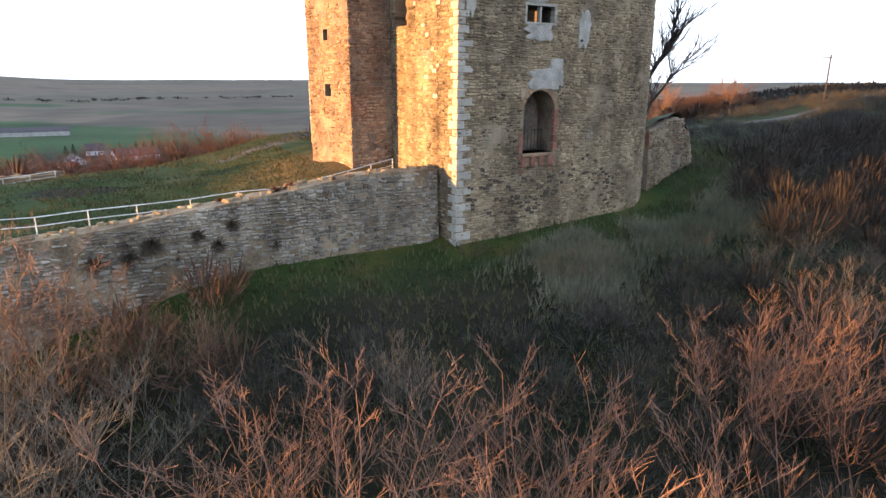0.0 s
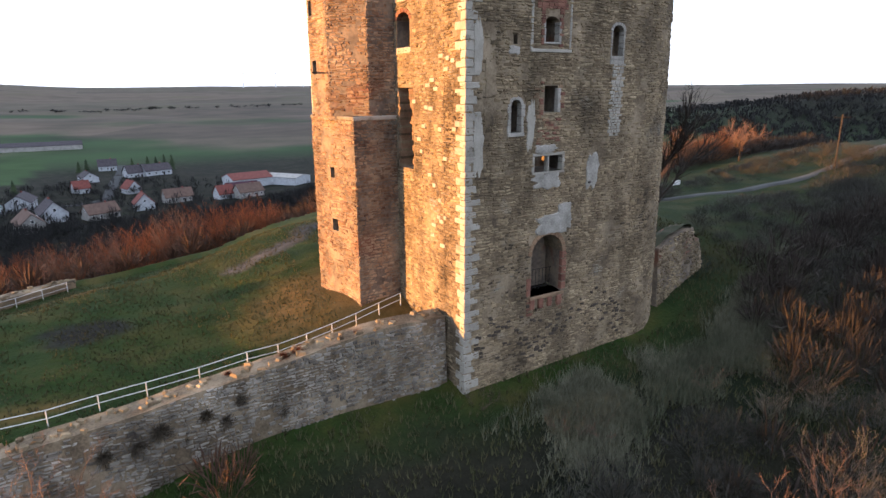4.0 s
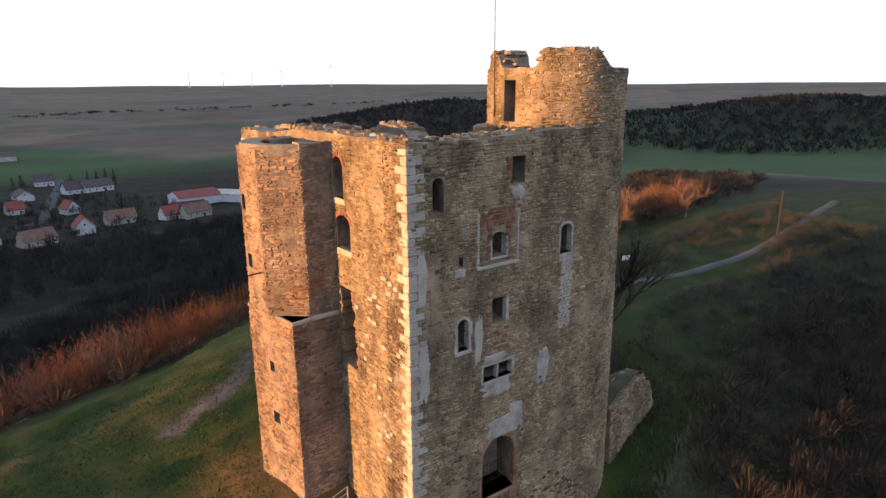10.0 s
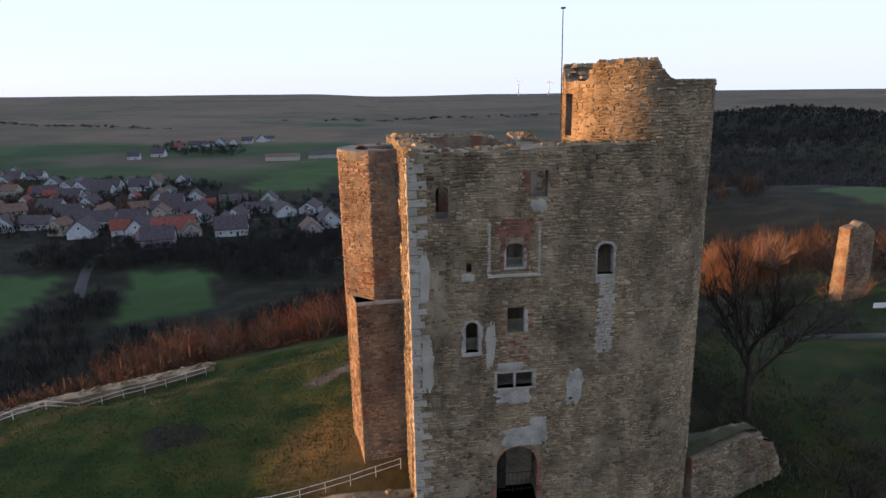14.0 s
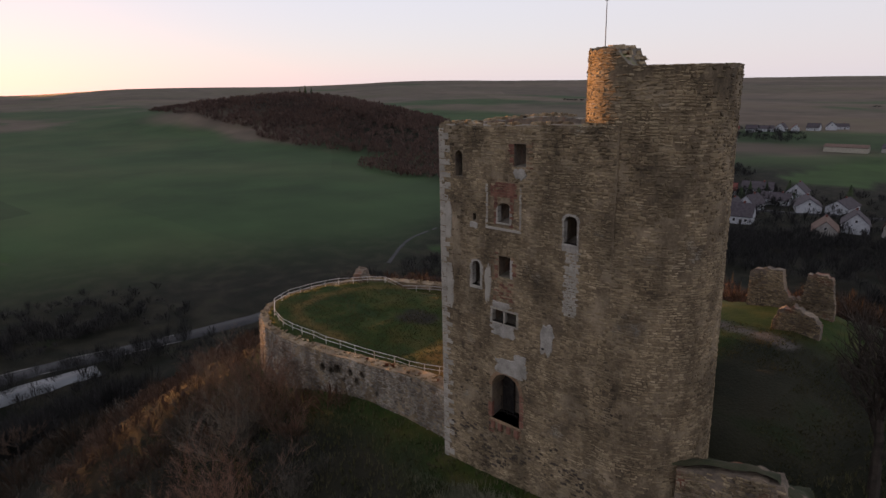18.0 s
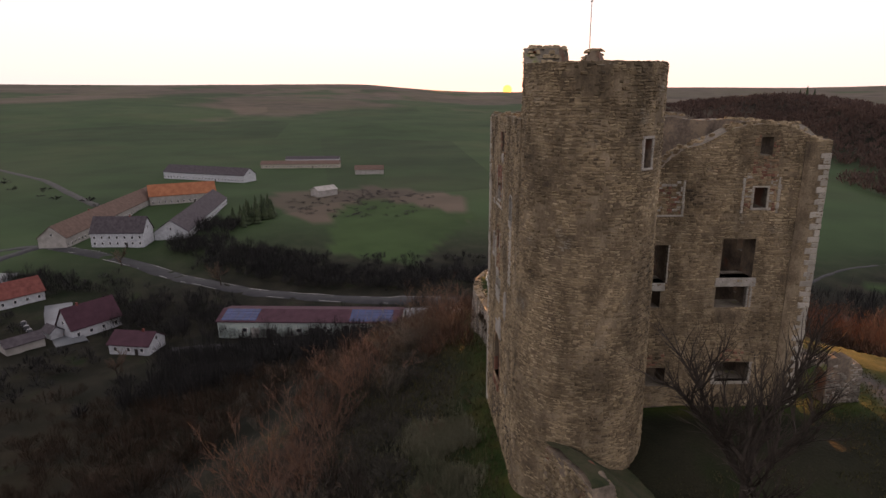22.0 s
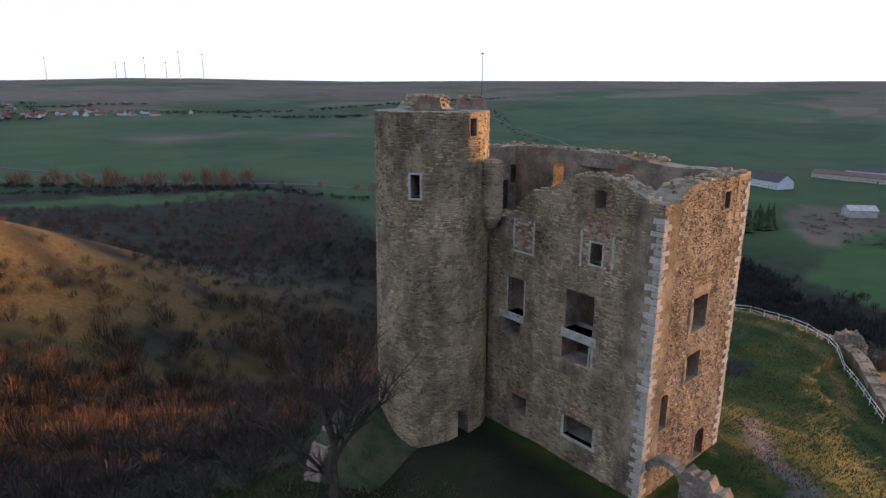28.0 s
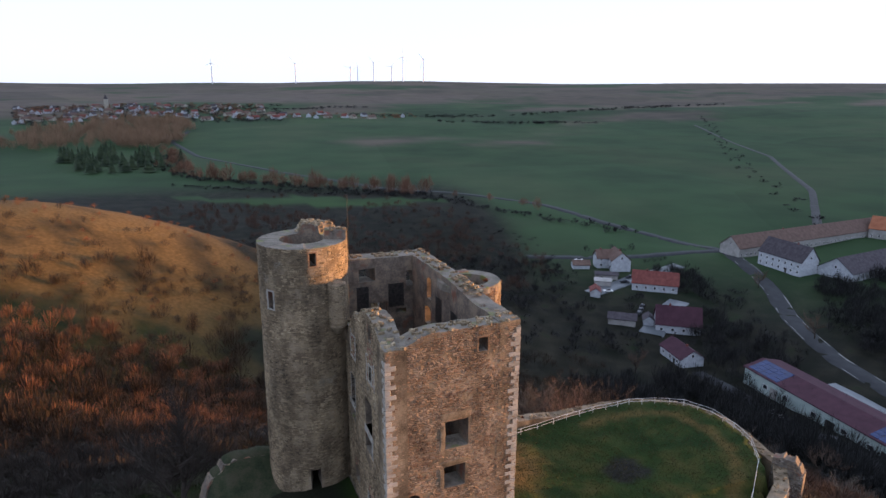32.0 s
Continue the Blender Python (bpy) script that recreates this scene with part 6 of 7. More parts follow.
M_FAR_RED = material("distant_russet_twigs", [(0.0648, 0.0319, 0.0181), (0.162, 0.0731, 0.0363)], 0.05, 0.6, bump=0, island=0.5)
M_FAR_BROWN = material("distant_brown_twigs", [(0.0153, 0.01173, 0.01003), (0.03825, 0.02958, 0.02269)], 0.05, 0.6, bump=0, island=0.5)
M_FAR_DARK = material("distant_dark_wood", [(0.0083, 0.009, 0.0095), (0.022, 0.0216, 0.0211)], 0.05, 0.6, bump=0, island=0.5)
# lighter and browner than M_FAR_DARK: sun on the ridges is painted in
M_RIDGE = material("brown_ridge_wood", [(0.0384, 0.0272, 0.024), (0.0992, 0.0608, 0.048)], 0.02, 0.4, bump=0, island=0.5)
M_BARE_WOOD = material("grey_bare_wood", [(0.016, 0.017, 0.018), (0.046, 0.043, 0.042)], 0.02, 0.4, bump=0, island=0.5)
M_CONIFER = material("dark_conifer", [(0.012, 0.022, 0.012), (0.035, 0.05, 0.022)], 0.1, 1, bump=0, island=0.4)


def scatter(n, cx, cy, sx, sy, h, w, ang=0.0, seed=1):
    r = random.Random(seed)
    out = []
    c, s = math.cos(radians(ang)), math.sin(radians(ang))
    while len(out) < n:
        u, v = r.uniform(-1, 1), r.uniform(-1, 1)
        if u * u + v * v > 1:
            continue
        u, v = u * sx, v * sy
        x, y = cx + u * c - v * s, cy + u * s + v * c
        out.append((x, y, h * r.uniform(0.65, 1.2), w * r.uniform(0.7, 1.25)))
    return out


def slope_scrub():
    r = random.Random(8)
    out = []
    while len(out) < 3000:
        a, d = r.uniform(0, 2 * math.pi), 45 + 75 * r.random()
        x, y = 8 + d * 1.2 * math.cos(a), 37 + d * math.sin(a)
        if inside(x, y, PLATEAU) or edge_distance(x, y, PLATEAU) < 12 or (x > 34 and y > 12):
            continue
        if x < -72 or (x < -60 and -60 < y < 30):
            continue
        if math.hypot(x, y) < 12:
            continue
        if x > 10 and y < -20 and r.random() < 0.5:
            continue
        big = 0.75 + 0.5 * smooth_step(-0.3, 0.4, fbm(x, y, 18))
        out.append((x, y, big * r.uniform(3.0, 5.4), big * r.uniform(1.8, 3.0)))
    return out


def bushy_spots():
    """The dense thicket below the south front, round to the saddle."""
    r = random.Random(77)
    out = []
    while len(out) < 1500:
        x, y = r.uniform(-14, 95), r.uniform(3, 60)
        if math.hypot(x - 1, y - 1) < 9:
            continue
        if x > 29:
            ok = y < 21.5 + 0.6 * (x - 33) and y > 0.5 * (x - 33) - 8
        else:
            ok = y < (21 if x > 12 else 23)
        if ok:
            out.append((x, y, r.uniform(1.4, 2.6) * (0.85 if x > 29 else 1.0), r.uniform(1.2, 2.0)))
    return out


# dark twig colour: the shadow on the low ground is painted in
M_THICKET = material("shaded_grey_brown_twigs", [(0.01647, 0.01739, 0.01464), (0.05033, 0.04575, 0.0366)], 0.1, 1.5, bump=0, island=0.5)
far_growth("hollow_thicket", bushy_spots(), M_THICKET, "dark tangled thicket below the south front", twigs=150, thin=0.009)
M_EDGE = material("rust_brown_twigs", [(0.0289, 0.017, 0.0119), (0.07225, 0.0408, 0.0255)], 0.05, 0.6, bump=0, island=0.5)
far_growth("edge_thicket", near_growth, M_EDGE, "reddish-brown thicket under the edge of the lawn", twigs=60, thin=0.028)
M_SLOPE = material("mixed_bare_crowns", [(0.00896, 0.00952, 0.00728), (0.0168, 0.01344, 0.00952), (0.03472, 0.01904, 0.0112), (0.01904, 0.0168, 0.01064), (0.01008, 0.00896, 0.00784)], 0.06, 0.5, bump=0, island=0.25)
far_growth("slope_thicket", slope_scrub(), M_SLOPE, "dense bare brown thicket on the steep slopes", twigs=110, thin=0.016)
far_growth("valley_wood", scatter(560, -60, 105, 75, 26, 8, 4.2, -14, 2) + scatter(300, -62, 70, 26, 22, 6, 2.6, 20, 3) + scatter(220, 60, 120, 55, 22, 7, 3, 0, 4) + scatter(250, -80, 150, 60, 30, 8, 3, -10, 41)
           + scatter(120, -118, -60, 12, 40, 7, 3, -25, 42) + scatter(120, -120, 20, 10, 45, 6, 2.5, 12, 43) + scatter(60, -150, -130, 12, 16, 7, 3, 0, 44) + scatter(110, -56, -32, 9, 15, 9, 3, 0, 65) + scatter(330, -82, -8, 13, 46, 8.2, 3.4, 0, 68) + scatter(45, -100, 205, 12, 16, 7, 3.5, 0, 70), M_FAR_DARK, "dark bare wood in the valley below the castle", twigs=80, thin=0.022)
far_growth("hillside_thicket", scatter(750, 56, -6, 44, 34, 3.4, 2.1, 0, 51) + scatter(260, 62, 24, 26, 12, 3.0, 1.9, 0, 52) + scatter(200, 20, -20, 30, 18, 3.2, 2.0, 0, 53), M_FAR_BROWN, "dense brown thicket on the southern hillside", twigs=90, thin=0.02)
# beside the brown thicket, brighter russet carries the low sun in its colour
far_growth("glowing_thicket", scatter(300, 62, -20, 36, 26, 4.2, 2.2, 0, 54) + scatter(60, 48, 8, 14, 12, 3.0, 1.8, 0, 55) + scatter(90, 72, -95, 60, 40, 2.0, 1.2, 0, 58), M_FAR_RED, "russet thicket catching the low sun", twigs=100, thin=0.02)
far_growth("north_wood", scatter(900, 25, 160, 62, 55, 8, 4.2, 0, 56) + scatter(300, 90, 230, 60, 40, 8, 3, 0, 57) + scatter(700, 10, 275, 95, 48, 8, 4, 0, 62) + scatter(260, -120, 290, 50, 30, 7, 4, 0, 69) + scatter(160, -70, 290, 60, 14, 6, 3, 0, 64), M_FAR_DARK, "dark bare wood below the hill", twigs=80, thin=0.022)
far_growth("saddle_bushes", scatter(260, 62, 38, 18, 8, 1.3, 1.3, 10, 74) + scatter(160, 52, 60, 12, 8, 1.6, 1.5, 0, 75) + scatter(120, 84, 60, 20, 5, 1.5, 1.5, 10, 76), M_THICKET, "low grey-brown bushes on the saddle", twigs=110, thin=0.012)
far_growth("saddle_scrub", scatter(90, 112, 90, 30, 14, 3.4, 3.2, 20, 5) + scatter(160, 95, 25, 22, 14, 2.2, 2, 0, 6) + scatter(160, 150, 120, 40, 22, 4, 4, 30, 7), M_FAR_BROWN, "brown bare scrub on the saddle", twigs=120, thin=0.022)
far_growth("orchard_scrub", scatter(130, 70, -70, 60, 30, 2.8, 1.5, -10, 8) + scatter(160, 0, -90, 40, 40, 3.2, 1.6, 0, 9) + scatter(130, -20, -190, 90, 60, 3.5, 2, 0, 10), M_FAR_BROWN, "low bare orchard trees below the hill", twigs=80, thin=0.025)
M_GLOW = material("rust_orange_crowns", [(0.07, 0.034, 0.018), (0.17, 0.082, 0.04)], 0.1, 0.8, bump=0, island=0.5)
far_growth("ruin_thicket", scatter(22, 68, 84, 15, 6, 9.0, 3.6, 10, 81) + scatter(26, 100, 84, 17, 8, 6.5, 3.2, 20, 82) + scatter(10, 60, 77, 6, 4, 5.5, 2.6, 0, 83), M_GLOW, "rust-coloured bare trees round the gate ruin", twigs=420, thin=0.006)
M_TAN = material("tan_crowns", [(0.115, 0.0759, 0.0483), (0.276, 0.1782, 0.1092)], 0.05, 0.6, bump=0, island=0.5)
M_ORCHARD = material("orchard_twigs", [(0.028, 0.018, 0.013), (0.085, 0.046, 0.030)], 0.05, 0.6, bump=0, island=0.5)
# brighter copy of M_FAR_RED: low sun is put into the colour
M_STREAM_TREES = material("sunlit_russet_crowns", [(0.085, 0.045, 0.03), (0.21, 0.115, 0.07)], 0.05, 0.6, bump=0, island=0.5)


def row_spots(line, gap, h, w, seed, jitter=5.0, missing=0.2):
    """Single trees along a line, uneven, with gaps."""
    r = random.Random(seed)
    out = []
    for a, b in zip(line, line[1:]):
        k = max(1, int(math.hypot(b[0] - a[0], b[1] - a[1]) / gap))
        for i in range(k):
            if r.random() < missing:
                continue
            u = (i + r.random()) / k
            out.append((a[0] + (b[0] - a[0]) * u + r.uniform(-jitter, jitter), a[1] + (b[1] - a[1]) * u + r.uniform(-jitter, jitter), h * r.uniform(0.6, 1.2), w * r.uniform(0.7, 1.3)))
    return out


STREAM = [(78, -545), (50, -515), (-10, -455), (-62, -425), (-105, -368)]
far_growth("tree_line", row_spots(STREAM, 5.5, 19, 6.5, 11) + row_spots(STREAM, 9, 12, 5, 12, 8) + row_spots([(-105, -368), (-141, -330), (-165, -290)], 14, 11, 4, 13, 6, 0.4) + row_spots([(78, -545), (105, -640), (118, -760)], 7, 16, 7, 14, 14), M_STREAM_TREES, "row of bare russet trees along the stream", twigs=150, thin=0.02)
far_growth("tan_grove", scatter(260, 215, -1010, 110, 190, 25, 9, -8, 66) + scatter(110, 150, -880, 45, 70, 22, 8, 0, 67) + scatter(60, 330, -900, 90, 120, 17, 8, 0, 60), M_TAN, "tall grove of bare tan trees before the far village", twigs=90, thin=0.03)
far_growth("dark_undergrowth", row_spots(STREAM, 1.6, 4.5, 3.4, 21, 9, 0) + row_spots([(78, -545), (105, -640), (118, -760)], 3, 6, 4, 22, 14, 0) + row_spots([(-95, -350), (-150, -275), (-185, -215)], 2.5, 4, 3, 15, 7, 0.1) + row_spots([(85, -480), (20, -440), (-70, -395), (-125, -335)], 2.0, 3.5, 3, 23, 7, 0.1), M_FAR_DARK, "dark bushes along the stream")
far_growth("orchard", scatter(170, -35, -255, 70, 75, 5.5, 2.8, 0, 24) + scatter(150, -55, -185, 55, 50, 5.0, 2.6, 0, 25) + scatter(90, 40, -300, 45, 60, 6.0, 3.0, 0, 26) + row_spots([(60, -395), (-10, -385), (-80, -345)], 11, 5.5, 3, 28, 7), M_ORCHARD, "bare reddish-brown orchard trees in the valley meadow", twigs=110, thin=0.018)
far_growth("orchard_bushes", scatter(300, -45, -215, 80, 100, 2.0, 2.6, 0, 27) + scatter(200, -20, -130, 60, 50, 2.4, 2.4, 0, 29), M_FAR_DARK, "low dark bushes under the orchard trees", twigs=50, thin=0.03)
far_growth("conifer_grove", [(-901, 561, 20, 5), (-890, 566, 17, 4), (-911, 556, 14, 4)] + scatter(34, 150, -640, 60, 60, 19, 6.5, 0, 16) + scatter(16, 205, -720, 40, 50, 17, 6, 0, 18) + scatter(26, -262, -83, 24, 9, 10, 3, 0, 17), M_CONIFER, "dark green conifers", "cone")
far_growth("ridge_forest", scatter(2600, -890, 540, 340, 130, 11, 6, 0, 19) + scatter(800, -1150, 480, 170, 75, 7, 6, 0, 47) + scatter(1900, -560, 480, 260, 100, 10, 5, 8, 45) + scatter(900, -310, 395, 150, 70, 9, 4.5, 12, 46), M_RIDGE, "brown leafless forest on the ridges", twigs=16, thin=0.13)
far_growth("bare_wood", scatter(900, 380, 570, 170, 110, 9, 6, 0, 72) + scatter(500, 260, 420, 110, 60, 8, 5, 15, 73), M_BARE_WOOD, "grey bare wood on the slopes beyond the saddle", twigs=40, thin=0.05)
far_growth("waste_scrub", scatter(150, -312, -30, 48, 48, 1.8, 2.6, 0, 77), M_BARE_WOOD, "low dead scrub on waste ground beside the farm", twigs=40, thin=0.04)
far_growth("road_thicket", scatter(300, -184, -60, 50, 15, 6.5, 3.3, 60, 78) + scatter(200, -157, 4, 10, 52, 5.5, 3.0, 0, 79) + scatter(60, -232, -92, 16, 10, 7, 3.4, 0, 80), M_FAR_DARK, "dark bare thicket between the road and the farm", twigs=80, thin=0.025)
far_growth("dark_forest", scatter(2600, 820, 440, 330, 200, 10, 6, 0, 20) + scatter(2200, 480, 760, 230, 190, 10, 5, -20, 22), M_FAR_DARK, "dark forest on the far slope", twigs=16, thin=0.13)
far_growth("field_trees", scatter(70, -900, -1300, 420, 14, 8, 9, 12, 23) + scatter(50, -500, -1050, 160, 10, 7, 8, -18, 26) + scatter(60, 300, 1500, 600, 20, 8, 10, 8, 24) + scatter(40, -700, 1250, 300, 14, 7, 9, -20, 27) + [(-300 - 9 * k + 9 * math.sin(k * 5.1), -190 - 12 * k + 7 * math.sin(k * 3.7), 3 + 1.5 * math.sin(k * 2.3), 4 + 2 * math.sin(k * 1.9)) for k in range(0, 70) if k % 7 != 3] + scatter(40, -60, -1500, 240, 12, 8, 9, 4, 25), M_FAR_DARK, "scattered trees and hedges between the fields")


def grass_tufts():
    r = random.Random(12)
    verts, faces = [], []
    n = 0
    while n < 34000:
        x, y = r.uniform(-18, 46), r.uniform(12, 58)
        on = inside(x, y, PLATEAU)
        if 12 < x < 33 and 28.5 < y < 49:
            continue
        if not on and (y > 29 and x < 34):
            continue
        if not on and r.random() < 0.6:
            continue
        if on and fbm(x, y, 2.5) < r.uniform(-0.7, 0.2):
            continue
        z = ground(x, y)
        hgt = r.uniform(0.06, 0.17) if on else r.uniform(0.15, 0.5)
        for _ in range(3):
            a = r.uniform(0, 6.283)
            k = len(verts)
            bx, by = 0.03 * math.cos(a + 1.57), 0.03 * math.sin(a + 1.57)
            t = Vector((x + 0.5 * hgt * math.cos(a), y + 0.5 * hgt * math.sin(a), z + hgt))
            verts += [Vector((x - bx, y - by, z - 0.03)), Vector((x + bx, y + by, z - 0.03)), t]
            faces.append((k, k + 1, k + 2))
        n += 1
    return tagged(mesh_object("grass", verts, faces, M_GRASS), "dry winter grass tufts on hilltop and slope", "grass", kind="stuff")


M_GRASS = material("winter_grass", [(0.0264, 0.03696, 0.01144), (0.0484, 0.04928, 0.01936), (0.0792, 0.0704, 0.03872)], 0.25, 3, bump=0, island=0.4)
grass_tufts()


def tall_grass():
    r = random.Random(14)
    verts, faces = [], []
    n = 0
    while n < 19000:
        x, y = r.uniform(14, 60), r.uniform(17, 42)
        wob = 2.2 * fbm(x, y, 6)
        rise = 0.4 * max(0, x - 33)
        if r.random() > smooth_step(0, 2.2, 27.4 + rise - y + 0.4 * wob) * smooth_step(-1, 5.5, y - 20.5 - 1.2 * rise + wob) * smooth_step(15, 22, x + wob):
            continue
        if fbm(x, y, 5) < r.uniform(-0.5, 0.3):
            continue
        z = ground(x, y)
        hgt = r.uniform(0.3, 0.85)
        for _ in range(4):
            a = r.uniform(0, 6.283)
            k = len(verts)
            bx, by = 0.018 * math.cos(a + 1.57), 0.018 * math.sin(a + 1.57)
            t = Vector((x + 0.5 * hgt * math.cos(a), y + 0.5 * hgt * math.sin(a), z + hgt))
            verts += [Vector((x - bx, y - by, z - 0.03)), Vector((x + bx, y + by, z - 0.03)), t]
            faces.append((k, k + 1, k + 2))
        n += 1
    return tagged(mesh_object("tall_grass", verts, faces, M_TALL), "pale dry tall grass on the slope", "grass", kind="stuff")


M_TALL = material("pale_dry_grass", [(0.04, 0.05, 0.028), (0.09, 0.092, 0.06), (0.16, 0.155, 0.11)], 0.25, 3, bump=0, island=0.4)
tall_grass()

# ---- houses, farm, roads ----
M_WHITE = material("white_render", [(0.2989, 0.3168, 0.3418), (0.4327, 0.4585, 0.4922)], 0.8, 6, bump=0.1)
M_CREAM = material("cream_render", [(0.2583, 0.2421, 0.2002), (0.3444, 0.3247, 0.2731)], 0.8, 6, bump=0.1)
M_GREYW = material("weathered_grey_render", [(0.21, 0.2052, 0.195), (0.33, 0.3192, 0.3042)], 0.5, 5, bump=0.2)
M_MINT = material("pale_mint_cladding", [(0.3, 0.375, 0.36), (0.39, 0.4575, 0.435)], 0.5, 5, bump=0.1)
M_ROOFS = [material("red_tile_roof", [(0.096, 0.03, 0.026), (0.156, 0.054, 0.0455)], 0.8, 8, bump=0.4), material("dark_tile_roof", [(0.03, 0.0263, 0.032), (0.0638, 0.0562, 0.064)], 0.8, 8, bump=0.4),
           material("brown_tile_roof", [(0.072, 0.0465, 0.039), (0.12, 0.0806, 0.065)], 0.6, 8, bump=0.4), material("orange_tile_roof", [(0.182, 0.066, 0.033), (0.266, 0.1122, 0.0594)], 0.4, 8, bump=0.4),
           material("plum_sheet_roof", [(0.036, 0.0153, 0.0234), (0.0558, 0.0239, 0.0351)], 0.5, 5, rough=0.9, bump=0.1)]
M_GLASS = material("dark_window_glass", [(0.012, 0.014, 0.018), (0.03, 0.033, 0.04)], 1, 5, rough=0.1, bump=0)
M_ASPHALT = material("damp_asphalt", [(0.01575, 0.0171, 0.0198), (0.0297, 0.03202, 0.03563)], 0.3, 4, rough=0.85, bump=0.2)
M_WET = material("pale_wet_concrete", [(0.075, 0.085, 0.095), (0.13, 0.145, 0.16)], 0.15, 3, rough=0.35, bump=0.1)
M_SOLAR = material("solar_glass", [(0.012, 0.022, 0.07), (0.02, 0.035, 0.11)], 0.5, 3, rough=0.15, bump=0)
M_FRAME = material("white_window_frame", [(0.6, 0.6, 0.6), (0.7, 0.7, 0.7)], 1, 5, bump=0)


def house(name, L, W, H, R, wall_mat, roof_mat, label, category="house", storeys=1, windows=True, chimney=True, at=None, turn=0.0, group=""):
    """A gabled house along x: walls, two roof slopes, rows of windows, a door, a chimney."""
    top = thing(name, label, category, group=group)
    bm = bmesh.new()
    x, y = L / 2, W / 2
    pts = [(-y, -2.0), (y, -2.0), (y, H), (0, H + R), (-y, H)]
    a = [bm.verts.new((-x, p, q)) for p, q in pts]
    b = [bm.verts.new((x, p, q)) for p, q in pts]
    bm.faces.new(a[::-1])
    bm.faces.new(b)
    for k in range(5):
        j = (k + 1) % 5
        bm.faces.new((a[k], a[j], b[j], b[k]))
    bmesh.ops.recalc_face_normals(bm, faces=bm.faces[:])
    part("wall", bm, wall_mat, top)
    for s in (-1, 1):
        bm = bmesh.new()
        e = 0.45
        sl = R / y
        o = [(x + e, s * (y + e), H - sl * e), (x + e, 0, H + R), (x + e, 0, H + R + 0.22), (x + e, s * (y + e), H - sl * e + 0.22)]
        f = [bm.verts.new(p) for p in o]
        g = [bm.verts.new((-p[0], p[1], p[2])) for p in o]
        bm.faces.new(f)
        bm.faces.new(g[::-1])
        for k in range(4):
            j = (k + 1) % 4
            bm.faces.new((f[k], f[j], g[j], g[k]))
        for v in bm.verts:
            v.co.z += 0.06
        bmesh.ops.recalc_face_normals(bm, faces=bm.faces[:])
        part("roof", bm, roof_mat, top)
    if windows:
        n = max(2, int(L / 3.2))
        for st in range(storeys):
            z = 1.0 + 2.7 * st
            for s in (-1, 1):
                for k in range(n):
                    u = -x + L * (k + 0.5) / n
                    w = box_part("window", (u - 0.55, s * y - 0.06, z), (u + 0.55, s * y + 0.06, z + 1.3), M_FRAME, top)
                    box_part("pane", (u - 0.43, s * y - 0.085, z + 0.12), (u + 0.43, s * y + 0.085, z + 1.18), M_GLASS, w)
        for s in (-1, 1):
            w = box_part("window", (s * x - 0.06, -0.5, H + 0.15 * R), (s * x + 0.06, 0.5, H + 0.15 * R + 1.2), M_FRAME, top)
            box_part("pane", (s * x - 0.085, -0.4, H + 0.15 * R + 0.1), (s * x + 0.085, 0.4, H + 0.15 * R + 1.1), M_GLASS, w)
        box_part("door", (x * 0.3, -y - 0.1, -0.3), (x * 0.3 + 1.0, -y + 0.05, 1.95), M_DARK, top)
    if chimney:
        box_part("chimney", (x * 0.35, -0.3, H + R * 0.6), (x * 0.35 + 0.6, 0.3, H + R + 0.9), M_ROOFS[0], top, 0.03)
    if at:
        top.matrix_basis = pose(at[0], at[1], ground(*at), 0, 0, turn)
    return top


# the group under the hill to the south-west
house("house", 18.8, 8.5, 3.6, 4.4, M_WHITE, M_ROOFS[0], "long white house with a red tiled roof", at=(-136.1, -128.8), turn=-35)
house("house", 15.6, 8.6, 3.7, 5.7, M_WHITE, M_ROOFS[4], "white house with a steep dark plum roof", at=(-117.4, -90.2), turn=-31.5)
house("house", 12, 9, 5.4, 3.8, M_WHITE, M_ROOFS[2], "two-storey white house with a brown roof", storeys=2, at=(-137.5, -159.5), turn=73.6)
house("house", 8, 7, 5.0, 3.4, M_WHITE, M_ROOFS[2], "white house wing with a brown roof", storeys=2, at=(-133.0, -165.0), turn=-16)
house("house", 12.2, 8.2, 3.0, 2.6, M_WHITE, M_ROOFS[4], "low white house with a plum sheet roof", at=(-100.2, -66.3), turn=83)
house("shed", 10, 6, 2.6, 1.5, M_GREYW, M_ROOFS[1], "low grey shed with a dark roof", "shed", windows=False, chimney=False, at=(-100.5, -100.5), turn=-35)
house("shed", 8, 6, 2.2, 1.6, M_WHITE, M_ROOFS[2], "small white outbuilding with a brown roof", "shed", windows=False, chimney=False, at=(-121, -166), turn=-20)
house("shed", 5, 3.6, 2.4, 1.4, M_WHITE, M_ROOFS[1], "small lean-to with a dark roof", "shed", windows=False, chimney=False, at=(-110.2, -97.6), turn=58)
house("shed", 10, 5, 2.2, 0.6, M_GREYW, M_ROOFS[1], "flat grey shed roof among cars", "shed", windows=False, chimney=False, at=(-124, -148), turn=-30)
house("shed", 7, 5, 2.2, 0.6, M_GREYW, M_GREYW, "pale flat-roofed shed in the yard", "shed", windows=False, chimney=False, at=(-117, -140), turn=-30)
house("shed", 6, 4, 2.4, 1.4, M_WHITE, M_ROOFS[0], "little white hut with a red roof", "shed", windows=False, chimney=False, at=(-107, -130), turn=60)

